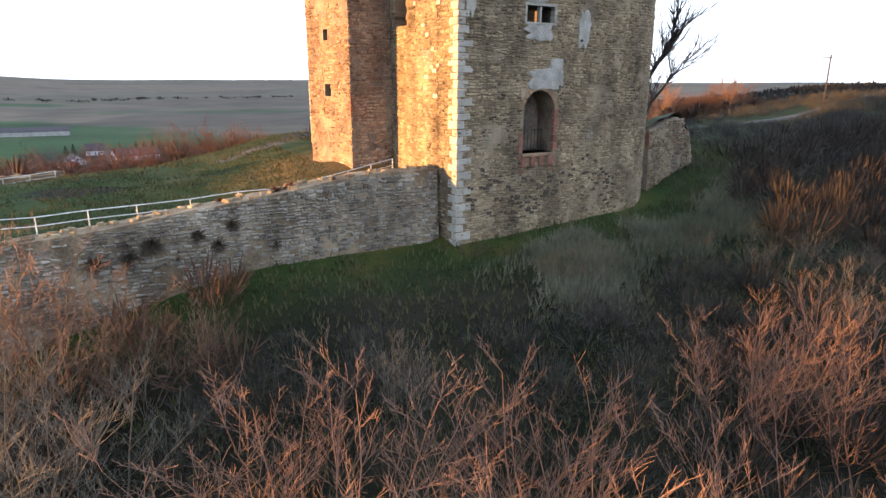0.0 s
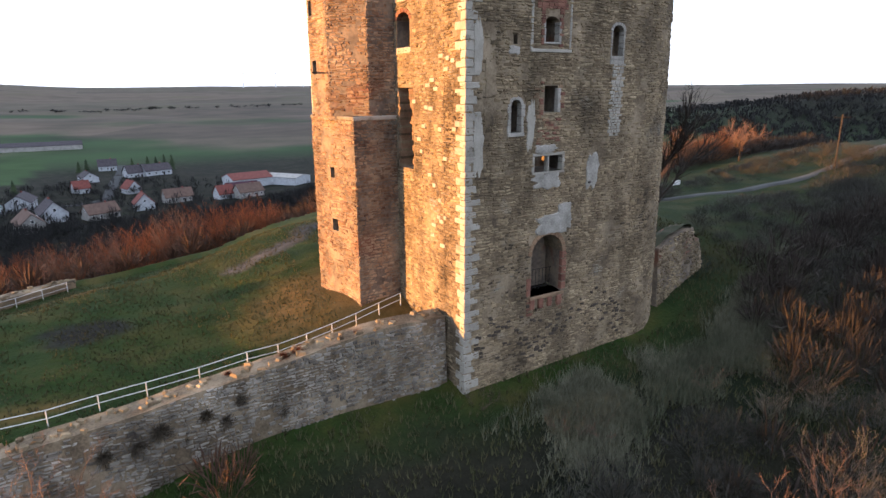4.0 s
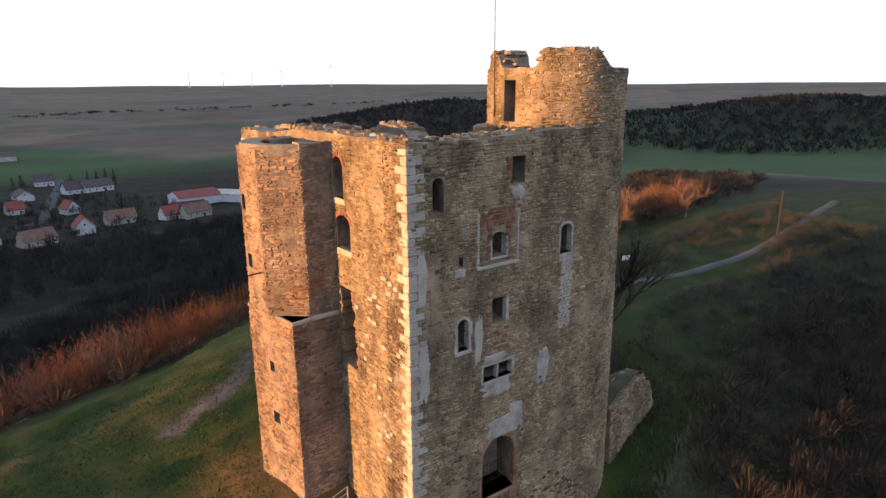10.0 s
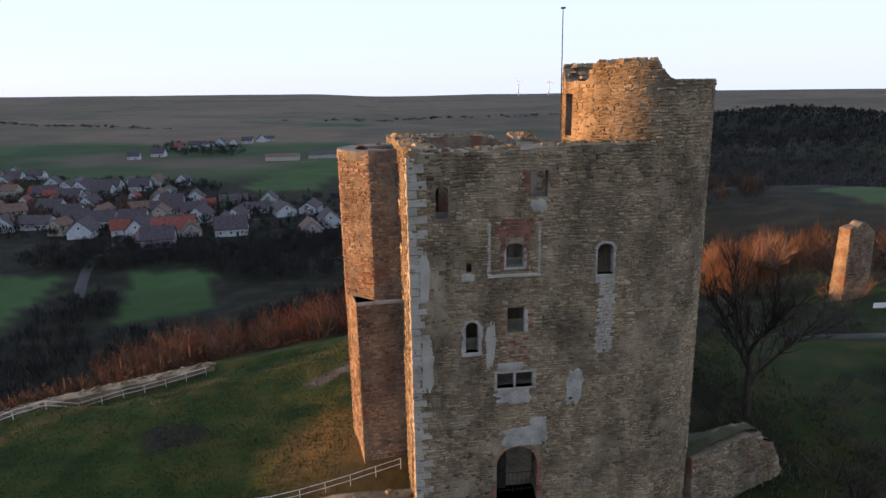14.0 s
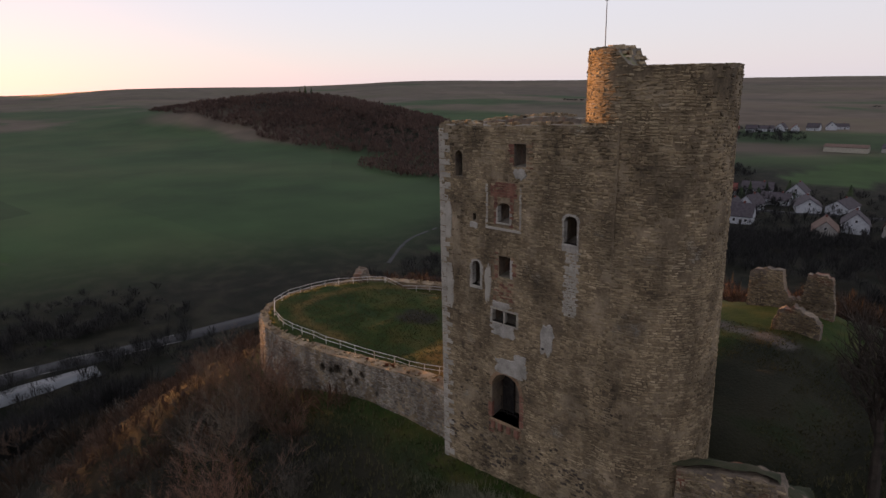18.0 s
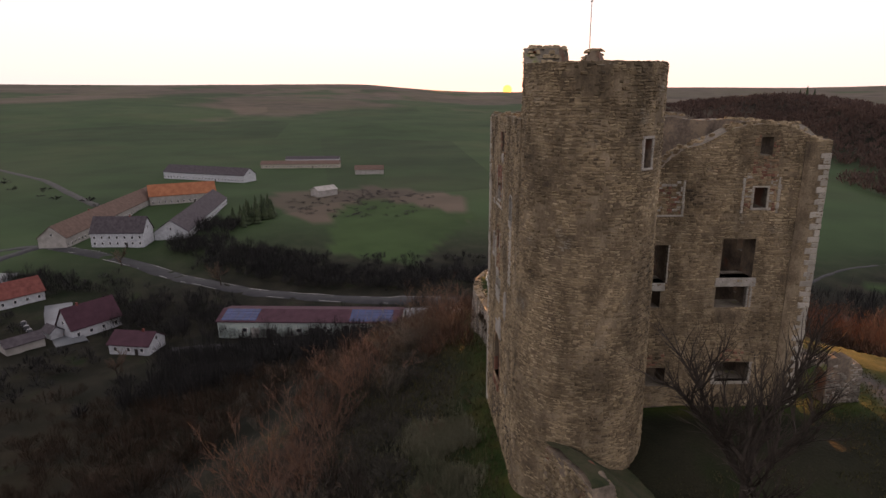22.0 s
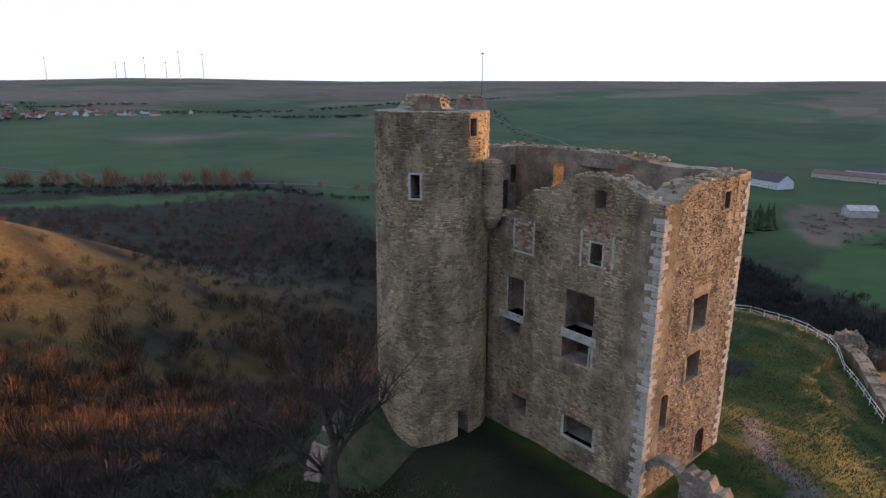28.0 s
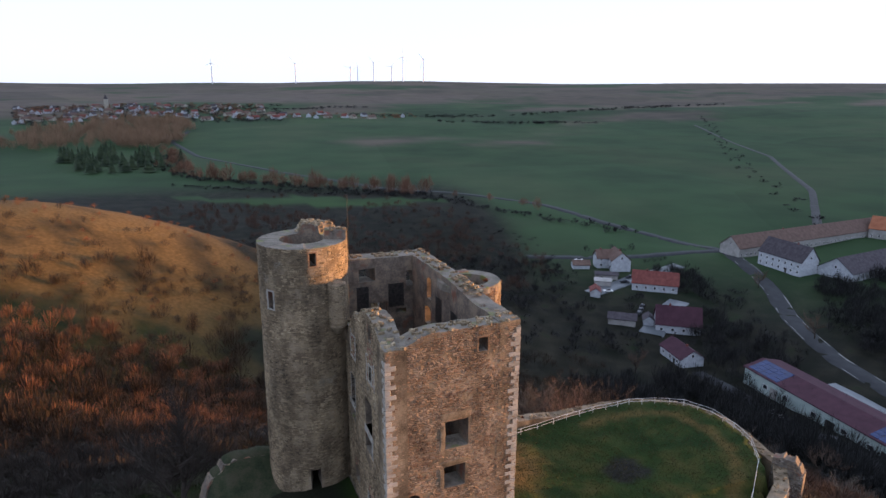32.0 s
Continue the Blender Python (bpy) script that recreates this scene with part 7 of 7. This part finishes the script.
# the long mint shed under the bastion
longshed = house("long_shed", 54, 13, 4.4, 1.5, M_MINT, M_ROOFS[4], "long mint-coloured shed with a plum roof and solar panels", "shed", windows=False, chimney=False, at=(-110.5, -17), turn=89)
for u0, n in ((-26.0, 5), (12.0, 6)):
    for i in range(n):
        for j in range(4):
            s = 1.5 / 6.5
            bm = bmesh.new()
            y0, y1 = -6.3 + 1.55 * j, -6.3 + 1.55 * j + 1.48
            x0 = u0 + 2.1 * i
            v = [bm.verts.new((x, y, 4.4 + 1.5 + y * s + 0.33 + dz)) for dz in (0, 0.05) for x, y in ((x0, y0), (x0 + 2.0, y0), (x0 + 2.0, y1), (x0, y1))]
            for q in ((4, 5, 6, 7), (0, 1, 5, 4), (1, 2, 6, 5), (2, 3, 7, 6), (3, 0, 4, 7)):
                bm.faces.new([v[t] for t in q])
            part("solar_panel", bm, M_SOLAR, longshed, "blue solar panel")
for u in (-19, -12, -3, 6, 13, 20):
    w = box_part("window", (u - 0.8, -6.56, 1.2), (u + 0.8, -6.44, 2.5), M_FRAME, longshed)
    box_part("pane", (u - 0.68, -6.59, 1.3), (u + 0.68, -6.41, 2.4), M_GLASS, w)
for u in (-16, 2, 17):
    box_part("door", (u - 1.3, -6.6, -0.4), (u + 1.3, -6.45, 2.6), M_GREYW if u < 0 else M_DARK, longshed)
w = box_part("door", (26.98, -2, -0.4), (27.08, 2, 3.2), M_DARK, longshed)

# the farm round its yard
house("farm_barn", 118, 12, 5.0, 5.2, M_GREYW, M_ROOFS[2], "very long farm range with a worn brown tiled roof", "barn", chimney=True, at=(-257, -159.5), turn=6.5, storeys=1)
house("farmhouse", 23.5, 10.5, 6.6, 6.2, M_WHITE, M_ROOFS[1], "white two-storey farmhouse with a dark tiled roof", storeys=2, at=(-206.5, -125.3), turn=92)
house("farm_barn", 94, 15, 4.0, 5.3, M_WHITE, M_ROOFS[1], "long white barn with a dark roof", "barn", at=(-259.4, -113.5), turn=9.2, chimney=False)
house("farm_barn", 38, 13, 5.5, 6.0, M_GREYW, M_ROOFS[3], "barn with an orange tiled roof", "barn", at=(-313.5, -143.5), turn=118, chimney=False)
house("farm_barn", 80, 15, 5.5, 5.0, M_WHITE, M_ROOFS[1], "long white barn with a dark sheet roof", "barn", at=(-430, -172), turn=70, chimney=False)
house("farm_barn", 72, 12, 4.0, 2.4, M_CREAM, M_ROOFS[2], "long low cattle shed", "barn", at=(-509, -116), turn=93.6, chimney=False)
house("farm_barn", 50, 10, 7.0, 2.0, M_WHITE, M_ROOFS[1], "white barn behind the cattle shed", "barn", at=(-524, -108), turn=93.6, chimney=False, windows=False)
house("shed", 15, 9, 4.0, 2.2, M_GREYW, M_GREYW, "pale grey sheet-metal shed in the field", "shed", windows=False, chimney=False, at=(-339, -60), turn=-44)
house("shed", 24, 11, 4.0, 3.0, M_GREYW, M_ROOFS[2], "field barn with a brown roof", "shed", windows=False, chimney=False, at=(-462, -46), turn=95)

# the village to the north
kinds = [house("house", L, W, H, R, wm, rm, lab, storeys=st, group="village houses") for L, W, H, R, wm, rm, st, lab in (
    (11, 8.5, 3.4, 4.0, M_WHITE, M_ROOFS[1], 1, "white village house with a dark roof"), (12, 9, 3.2, 4.2, M_WHITE, M_ROOFS[1], 1, "long white village house with a dark roof"),
    (10, 8, 5.0, 3.2, M_CREAM, M_ROOFS[2], 2, "cream two-storey village house with a brown roof"), (13, 8, 3.0, 3.6, M_GREYW, M_ROOFS[2], 1, "grey village house with a brown roof"),
    (9, 8, 3.2, 4.2, M_WHITE, M_ROOFS[0], 1, "white village house with a red roof"), (14, 9, 3.0, 3.0, M_WHITE, M_ROOFS[1], 1, "low white bungalow with a dark roof"))]
rnd = random.Random(21)
HOMES = [(-13, 573, 0), (-24, 497, 5), (-26, 443, 4), (2, 428, 4), (6, 513, 1), (20, 516, 5), (-34, 352, 0), (-13, 346, 3), (7, 363, 4), (25, 379, 3), (49, 369, 4), (62, 366, 3), (-52, 399, 5), (-41, 330, 3), (-87, 435, 0), (-89, 404, 5), (-68, 392, 5),
         (-190, 456, 4), (-168, 446, 0), (-143, 450, 1), (-114, 309, 0), (-128, 323, 4), (-185, 350, 2), (-317, 751, 0), (-299, 779, 1), (-300, 850, 4), (-285, 868, 0), (-273, 885, 5), (-258, 896, 0), (-244, 905, 4), (-228, 925, 1), (-213, 944, 0), (-205, 958, 5)]
spots = [(x, y) for x, y, k in HOMES]
picks = [k for x, y, k in HOMES]
for cx, cy, n, sx, sy in ((-205, 400, 30, 95, 55), (-280, 500, 34, 110, 60), (-130, 352, 8, 45, 26), (-400, 560, 16, 90, 60)):
    k = 0
    tries = 0
    while k < n and tries < 400:
        tries += 1
        x, y = cx + rnd.uniform(-sx, sx), cy + rnd.uniform(-sy, sy)
        if all(math.hypot(x - a, y - b) > 15.5 for a, b in spots):
            spots.append((x, y))
            picks.append(rnd.choice((0, 0, 1, 1, 2, 3, 4, 5)))
            k += 1
used = set()
for (x, y), k in zip(spots, picks):
    m = pose(x, y, ground(x, y), 0, 0, rnd.choice((10, 100)) + rnd.uniform(-18, 18)) @ Matrix.Scale(rnd.uniform(1.0, 1.2), 4)
    if k not in used:
        kinds[k].matrix_basis = m
        used.add(k)
    else:
        copy_thing(kinds[k], m)
# distant village to the south, a church tower


def far_spot(a0, a1, d0, d1):
    a, d = radians(rnd.uniform(a0, a1)), rnd.uniform(d0, d1)
    return 38 + d * math.cos(a), 83 + d * math.sin(a)


specks = [house("house", L, W, 4.0, 4.0, wm, rm, lab, windows=False, chimney=False, group="far village houses", at=at, turn=tn) for L, W, wm, rm, lab, at, tn in (
    (14, 10, M_WHITE, M_ROOFS[0], "distant white house with a red roof", (-60, -1290), 20), (18, 10, M_CREAM, M_ROOFS[2], "distant cream house with a brown roof", (120, -1360), 70), (13, 9, M_WHITE, M_ROOFS[1], "distant white house with a dark roof", (240, -1400), 120))]
for x, y in [far_spot(-74, -93, 1330, 1800) for _ in range(95)] + [far_spot(-93, -106, 1330, 1430) for _ in range(16)]:
    copy_thing(specks[rnd.randrange(3)], pose(x, y, ground(x, y), 0, 0, rnd.uniform(0, 180)))
church = thing("church_tower", "distant church tower of pale sunlit stone", "church", (318, -1560, ground(318, -1560)))
box_part("tower_wall", (-4, -4, -2), (4, 4, 24), M_CREAM, church, 0.1)
prism_v = [(-4.3, -4.3, 24), (4.3, -4.3, 24), (4.3, 4.3, 24), (-4.3, 4.3, 24), (0, 0, 36)]
mesh_object("spire", prism_v, [(0, 1, 4), (1, 2, 4), (2, 3, 4), (3, 0, 4)], M_ROOFS[1], church)
house("barn", 72, 18, 4.5, 3.4, M_GREYW, M_ROOFS[1], "long grey sheet-metal barn beyond the village", "barn", windows=False, chimney=False, at=(-74, 748), turn=4)
house("barn", 38, 16, 5.0, 2.4, M_CREAM, M_ROOFS[2], "long cream barn beyond the village", "barn", windows=False, chimney=False, at=(-137, 727), turn=6)
house("house", 26, 20, 5.5, 3.0, M_WHITE, M_ROOFS[0], "broad hall with a red roof at the village edge", at=(70, 414), turn=12, windows=False, chimney=False)
house("house", 26, 16, 5.0, 1.2, M_WHITE, M_GREYW, "flat pale workshop hall at the village edge", at=(94, 408), turn=-50, windows=False, chimney=False)
house("house", 22, 13, 5.0, 5.5, M_CREAM, M_ROOFS[0], "broad house with a big red tiled roof", at=(-117, 338), turn=12)
house("house", 18, 10, 4.5, 3.0, M_GREYW, M_ROOFS[4], "workshop with a dark maroon roof", at=(60, 376), turn=8, windows=False, chimney=False)
far_growth("village_trees", scatter(760, -205, 405, 125, 70, 7.5, 4.0, 0, 31) + scatter(620, -290, 500, 150, 75, 8, 4.2, 0, 32) + scatter(260, -20, 400, 90, 75, 7, 3.6, 0, 33) + scatter(150, -270, 840, 90, 50, 8, 5, -50, 35) + scatter(120, -60, 330, 60, 30, 6, 3.4, 0, 36) + scatter(120, -410, 560, 110, 70, 7, 4.4, 0, 40), M_FAR_DARK, "dark bare garden trees in the village", twigs=30, thin=0.06)
far_growth("garden_conifers", scatter(30, -190, 400, 120, 60, 9, 2.8, 0, 37) + [(-28, 574, 10, 4), (-33, 566, 9, 3.5), (16, 540, 13, 4), (22, 545, 12, 3.6), (28, 541, 14, 4), (34, 548, 13, 4), (5, 542, 12, 3.5), (-62, 452, 9, 3), (-96, 446, 10, 3.4)], M_CONIFER, "dark green garden conifers in the village", "cone")
far_growth("far_village_trees", [(*far_spot(-74, -92, 1300, 1800), rnd.uniform(7, 13), rnd.uniform(5, 9)) for _ in range(330)] + [(*far_spot(-92, -106, 1330, 1440), rnd.uniform(5, 10), rnd.uniform(5, 9)) for _ in range(60)], M_FAR_RED, "russet trees round the far village", twigs=40, thin=0.04)
far_growth("far_village_bushes", [(*far_spot(-74, -94, 1280, 1820), rnd.uniform(5, 9), rnd.uniform(6, 11)) for _ in range(420)] + [(*far_spot(-100, -112, 1380, 1470), rnd.uniform(4, 8), rnd.uniform(6, 11)) for _ in range(60)], M_FAR_DARK, "dark gardens of the far village", twigs=40, thin=0.05)


def strip(name, pts, width, mat, label, lift=0.08, category="road"):
    """A road of a given width laid on the ground along pts."""
    fine = []
    for a, b in zip(pts, pts[1:]):
        k = max(2, int(math.hypot(b[0] - a[0], b[1] - a[1]) / 4))
        fine += [(a[0] + (b[0] - a[0]) * i / k, a[1] + (b[1] - a[1]) * i / k) for i in range(k)]
    fine.append(pts[-1])
    for _ in range(12):
        fine = [fine[0]] + [((a[0] + 2 * b[0] + c[0]) / 4, (a[1] + 2 * b[1] + c[1]) / 4) for a, b, c in zip(fine, fine[1:], fine[2:])] + [fine[-1]]
    verts, faces = [], []
    for i, p in enumerate(fine):
        q, r = fine[min(i + 1, len(fine) - 1)], fine[max(i - 1, 0)]
        d = Vector((q[0] - r[0], q[1] - r[1])).normalized()
        zc = max(ground(p[0] + d.y * s, p[1] - d.x * s) for s in (-width / 2, 0, width / 2))
        for s in (-width / 2 - 0.6, -width / 2, width / 2, width / 2 + 0.6):
            z = zc + lift if abs(s) <= width / 2 else zc - 0.7
            verts.append((p[0] + d.y * s, p[1] - d.x * s, z))
    for i in range(len(fine) - 1):
        for k in range(3):
            a, b = 4 * i + k, 4 * i + 4 + k
            faces.append((a, a + 1, b + 1, b))
    return tagged(mesh_object(name, verts, faces, mat, smooth=True), label, category, kind="structure")


ROAD = [(-118, 150), (-128, 100), (-131, 60), (-133, 25), (-136, -10), (-140, -38), (-152, -68), (-184, -114), (-203, -160), (-197, -200), (-184, -250), (-176, -313), (-124, -384), (-85, -432), (-54, -485), (-25, -530), (19, -613), (81, -722), (125, -900), (110, -1050)]
SIDE = [(-203, -160), (-182, -166), (-160, -172), (-130, -182), (-104, -190)]
YARDS = ([(-166, -150), (-140, -146), (-120, -136), (-106, -132)], [(-136, -112), (-122, -104), (-104, -88)], [(-98, -56), (-97, -30), (-95, 16)], [(-123, 34), (-124, 4), (-125, -34)])
strip("road", ROAD, 6.8, M_ASPHALT, "grey country road through the valley")
M_LINE = material("worn_road_paint", [(0.14, 0.14, 0.135), (0.26, 0.26, 0.255)], 0.6, 8, bump=0.05)
for side in (-3.05, 3.05):
    edge = []
    for a, b, c in zip(ROAD[1:], ROAD[2:], ROAD[3:10]):
        d = Vector((c[0] - a[0], c[1] - a[1])).normalized()
        edge.append((b[0] + d.y * side, b[1] - d.x * side))
    strip("edge_line", edge, 0.22, M_LINE, "worn white edge line of the country road", 0.14, "road marking")
strip("road", SIDE, 6, M_ASPHALT, "side road to the houses")
for pts, wide, words in zip(YARDS, (7, 8, 4, 7), ("pale asphalt yard between the houses", "grey yard beside the white house", "damp grey yard beside the long shed", "pale wet yard behind the long shed")):
    strip("yard", pts, wide, M_ASPHALT if wide == 4 else M_WET, words, 0.12, "yard")
strip("lane", [(-3, 600), (-4, 551), (-12, 402), (-40, 391), (-90, 372), (-150, 372), (-230, 380)], 6, M_ASPHALT, "village lane", 0.15)
strip("lane", [(-110, 222), (-132, 275), (-142, 330), (-150, 372)], 4, M_ASPHALT, "lane through the meadows to the village", 0.12)
strip("stream", [(-150, 150), (-178, 183), (-185, 212), (-194, 234), (-222, 264), (-232, 287), (-215, 300), (-191, 299)], 1.5, M_ASPHALT, "narrow dark stream winding through the meadow", 0.05, "water")
M_TRACK = material("pale_track", [(0.0307, 0.0315, 0.0308), (0.0527, 0.0533, 0.0532)], 0.5, 4, bump=0.3)
strip("track", [(47, 56), (58, 52), (68, 49.5), (84, 50), (110, 56)], 1.1, M_TRACK, "pale gravel path over the saddle", 0.06, "path")
strip("track", [(-300, -190), (-420, -300), (-600, -520), (-800, -900)], 5, M_TRACK, "field track between hedges", 0.2, "path")

def valley_spots():
    """Dark bushes filling the valley between houses, yards and roads."""
    r = random.Random(91)
    lines = [ROAD, SIDE, *YARDS]
    homes = [(-136, -129), (-117, -90), (-137, -160), (-100, -66), (-100, -100), (-121, -166), (-124, -148), (-117, -140), (-107, -130), (-110, -38), (-110, -17), (-110, 6), (-206, -125), (-215, -105), (-200, -152)]
    out = []
    while len(out) < 950:
        x, y = r.uniform(-190, -48), r.uniform(-190, 70)
        if fbm(x, y, 22) < -0.25 or any(math.hypot(x - a, y - b) < 12 for a, b in homes) or any(edge_distance(x, y, q, False) < 8 for q in lines) or -121 < x < -101 and -48 < y < 14:
            continue
        if x < -165 and y < -80:
            continue
        out.append((x, y, r.uniform(2.0, 5.0), r.uniform(1.6, 3.2)))
    return out


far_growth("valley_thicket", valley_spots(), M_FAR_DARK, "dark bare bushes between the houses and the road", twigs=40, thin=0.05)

# parked cars by the houses


def car(x, y, turn, paint, label):
    top = thing("car", label, "car", (0, 0, 0), "parked cars")
    for nm, lo, hi, mt in (("body", (-2.1, -0.85, 0.3), (2.1, 0.85, 0.85), paint), ("cabin", (-1.2, -0.75, 0.85), (1.0, 0.75, 1.42), M_GLASS)):
        bm = bmesh.new()
        box_bm(bm, lo, hi)
        if nm == "cabin":
            for v in bm.verts:
                if v.co.z > 1.2:
                    v.co.x *= 0.7
                    v.co.y *= 0.88
        bmesh.ops.bevel(bm, geom=bm.edges[:], offset=0.12, segments=2, affect="EDGES")
        part(nm, bm, mt, top)
    for wx in (-1.3, 1.3):
        for wy in (-0.8, 0.8):
            v, f = [], []
            tube(v, f, Vector((wx, wy - 0.1, 0.32)), Vector((wx, wy + 0.1, 0.32)), 0.32, 0.32, 12)
            f += [tuple(range(0, 24, 2))[::-1], tuple(range(1, 24, 2))]
            mesh_object("wheel", v, f, M_DARK, top)
    top.matrix_basis = pose(x, y, ground(x, y) + 0.2, 0, 0, turn)


M_PAINT = [material("dark_car_paint", [(0.015, 0.016, 0.02), (0.03, 0.032, 0.04)], 1, 5, rough=0.25, bump=0), material("white_car_paint", [(0.6, 0.6, 0.6), (0.7, 0.7, 0.7)], 1, 5, rough=0.25, bump=0)]
for k, (x, y, t) in enumerate(((-112, -106, 40), (-115, -109, 40), (-118, -112, 40), (-128, -139, -20), (-114, -131, -20), (-126, -176, -10), (-97, 8, 80), (-97, -8, 80), (-96, -24, 84), (-120, -146, 20), (-134, -144, 5))):
    car(x, y, t, M_PAINT[1 if k in (5, 4, 8) else 0], "white parked car beside the houses" if k in (5, 4, 8) else "dark parked car beside the houses")

# white board on the saddle
board = thing("notice_board", "small white notice board on two posts", "sign", (67, 60.5, ground(67, 60.5)))
box_part("panel", (-0.7, -0.03, 0.45), (0.7, 0.03, 1.05), M_FRAME, board, 0.01)
for u in (-0.55, 0.55):
    box_part("post", (u - 0.04, 0.035, -0.3), (u + 0.04, 0.11, 1.1), M_BARK, board, 0.01)

# utility pole on the saddle
pole = thing("utility_pole", "wooden utility pole with a crossbar", "pole", (84.5, 50.4, ground(84.5, 50.4)))
v, f = [], []
tube(v, f, Vector((0, 0, -0.5)), Vector((0, 0, 7.0)), 0.13, 0.09, 7)
mesh_object("post", v, f, M_BARK, pole)
v, f = [], []
tube(v, f, Vector((-1.1, 0.4, 6.6)), Vector((1.1, -0.4, 6.6)), 0.06, 0.06, 5)
mesh_object("crossbar", v, f, M_BARK, pole)

# wind turbines on the skyline
M_TURBINE = material("white_turbine", [(0.6, 0.6, 0.62), (0.7, 0.7, 0.72)], 1, 5, bump=0)


def turbine(x, y, h, spin):
    top = thing("wind_turbine", "distant white wind turbine on the skyline", "wind turbine", (0, 0, 0), "wind turbines")
    v, f = [], []
    tube(v, f, Vector((0, 0, -8)), Vector((0, 0, h)), 3.2, 2.0, 6)
    mesh_object("mast", v, f, M_TURBINE, top)
    v, f = [], []
    tube(v, f, Vector((0, -4, h)), Vector((0, 4, h)), 2.4, 2.2, 6)
    mesh_object("nacelle", v, f, M_TURBINE, top)
    for k in range(3):
        a = spin + k * 2.094
        v, f = [], []
        tube(v, f, Vector((0, -5, h)), Vector((0.42 * h * math.sin(a), -5, h + 0.42 * h * math.cos(a))), 1.5, 0.5, 4)
        mesh_object("blade", v, f, M_TURBINE, top)
    top.matrix_basis = pose(x, y, ground(x, y), 0, 0, 10)


for k, (x, y, h) in enumerate(((136, -3512, 105), (-297, -3499, 105), (-591, -3450, 75), (-630, -3440, 75), (-720, -3430, 100), (-815, -3400, 80), (-880, -3396, 135), (-990, -3365, 125), (600, 3500, 70), (760, 3450, 70), (900, 3420, 80), (1050, 3380, 90), (1300, 3300, 110))):
    turbine(x, y, h, k * 0.7)
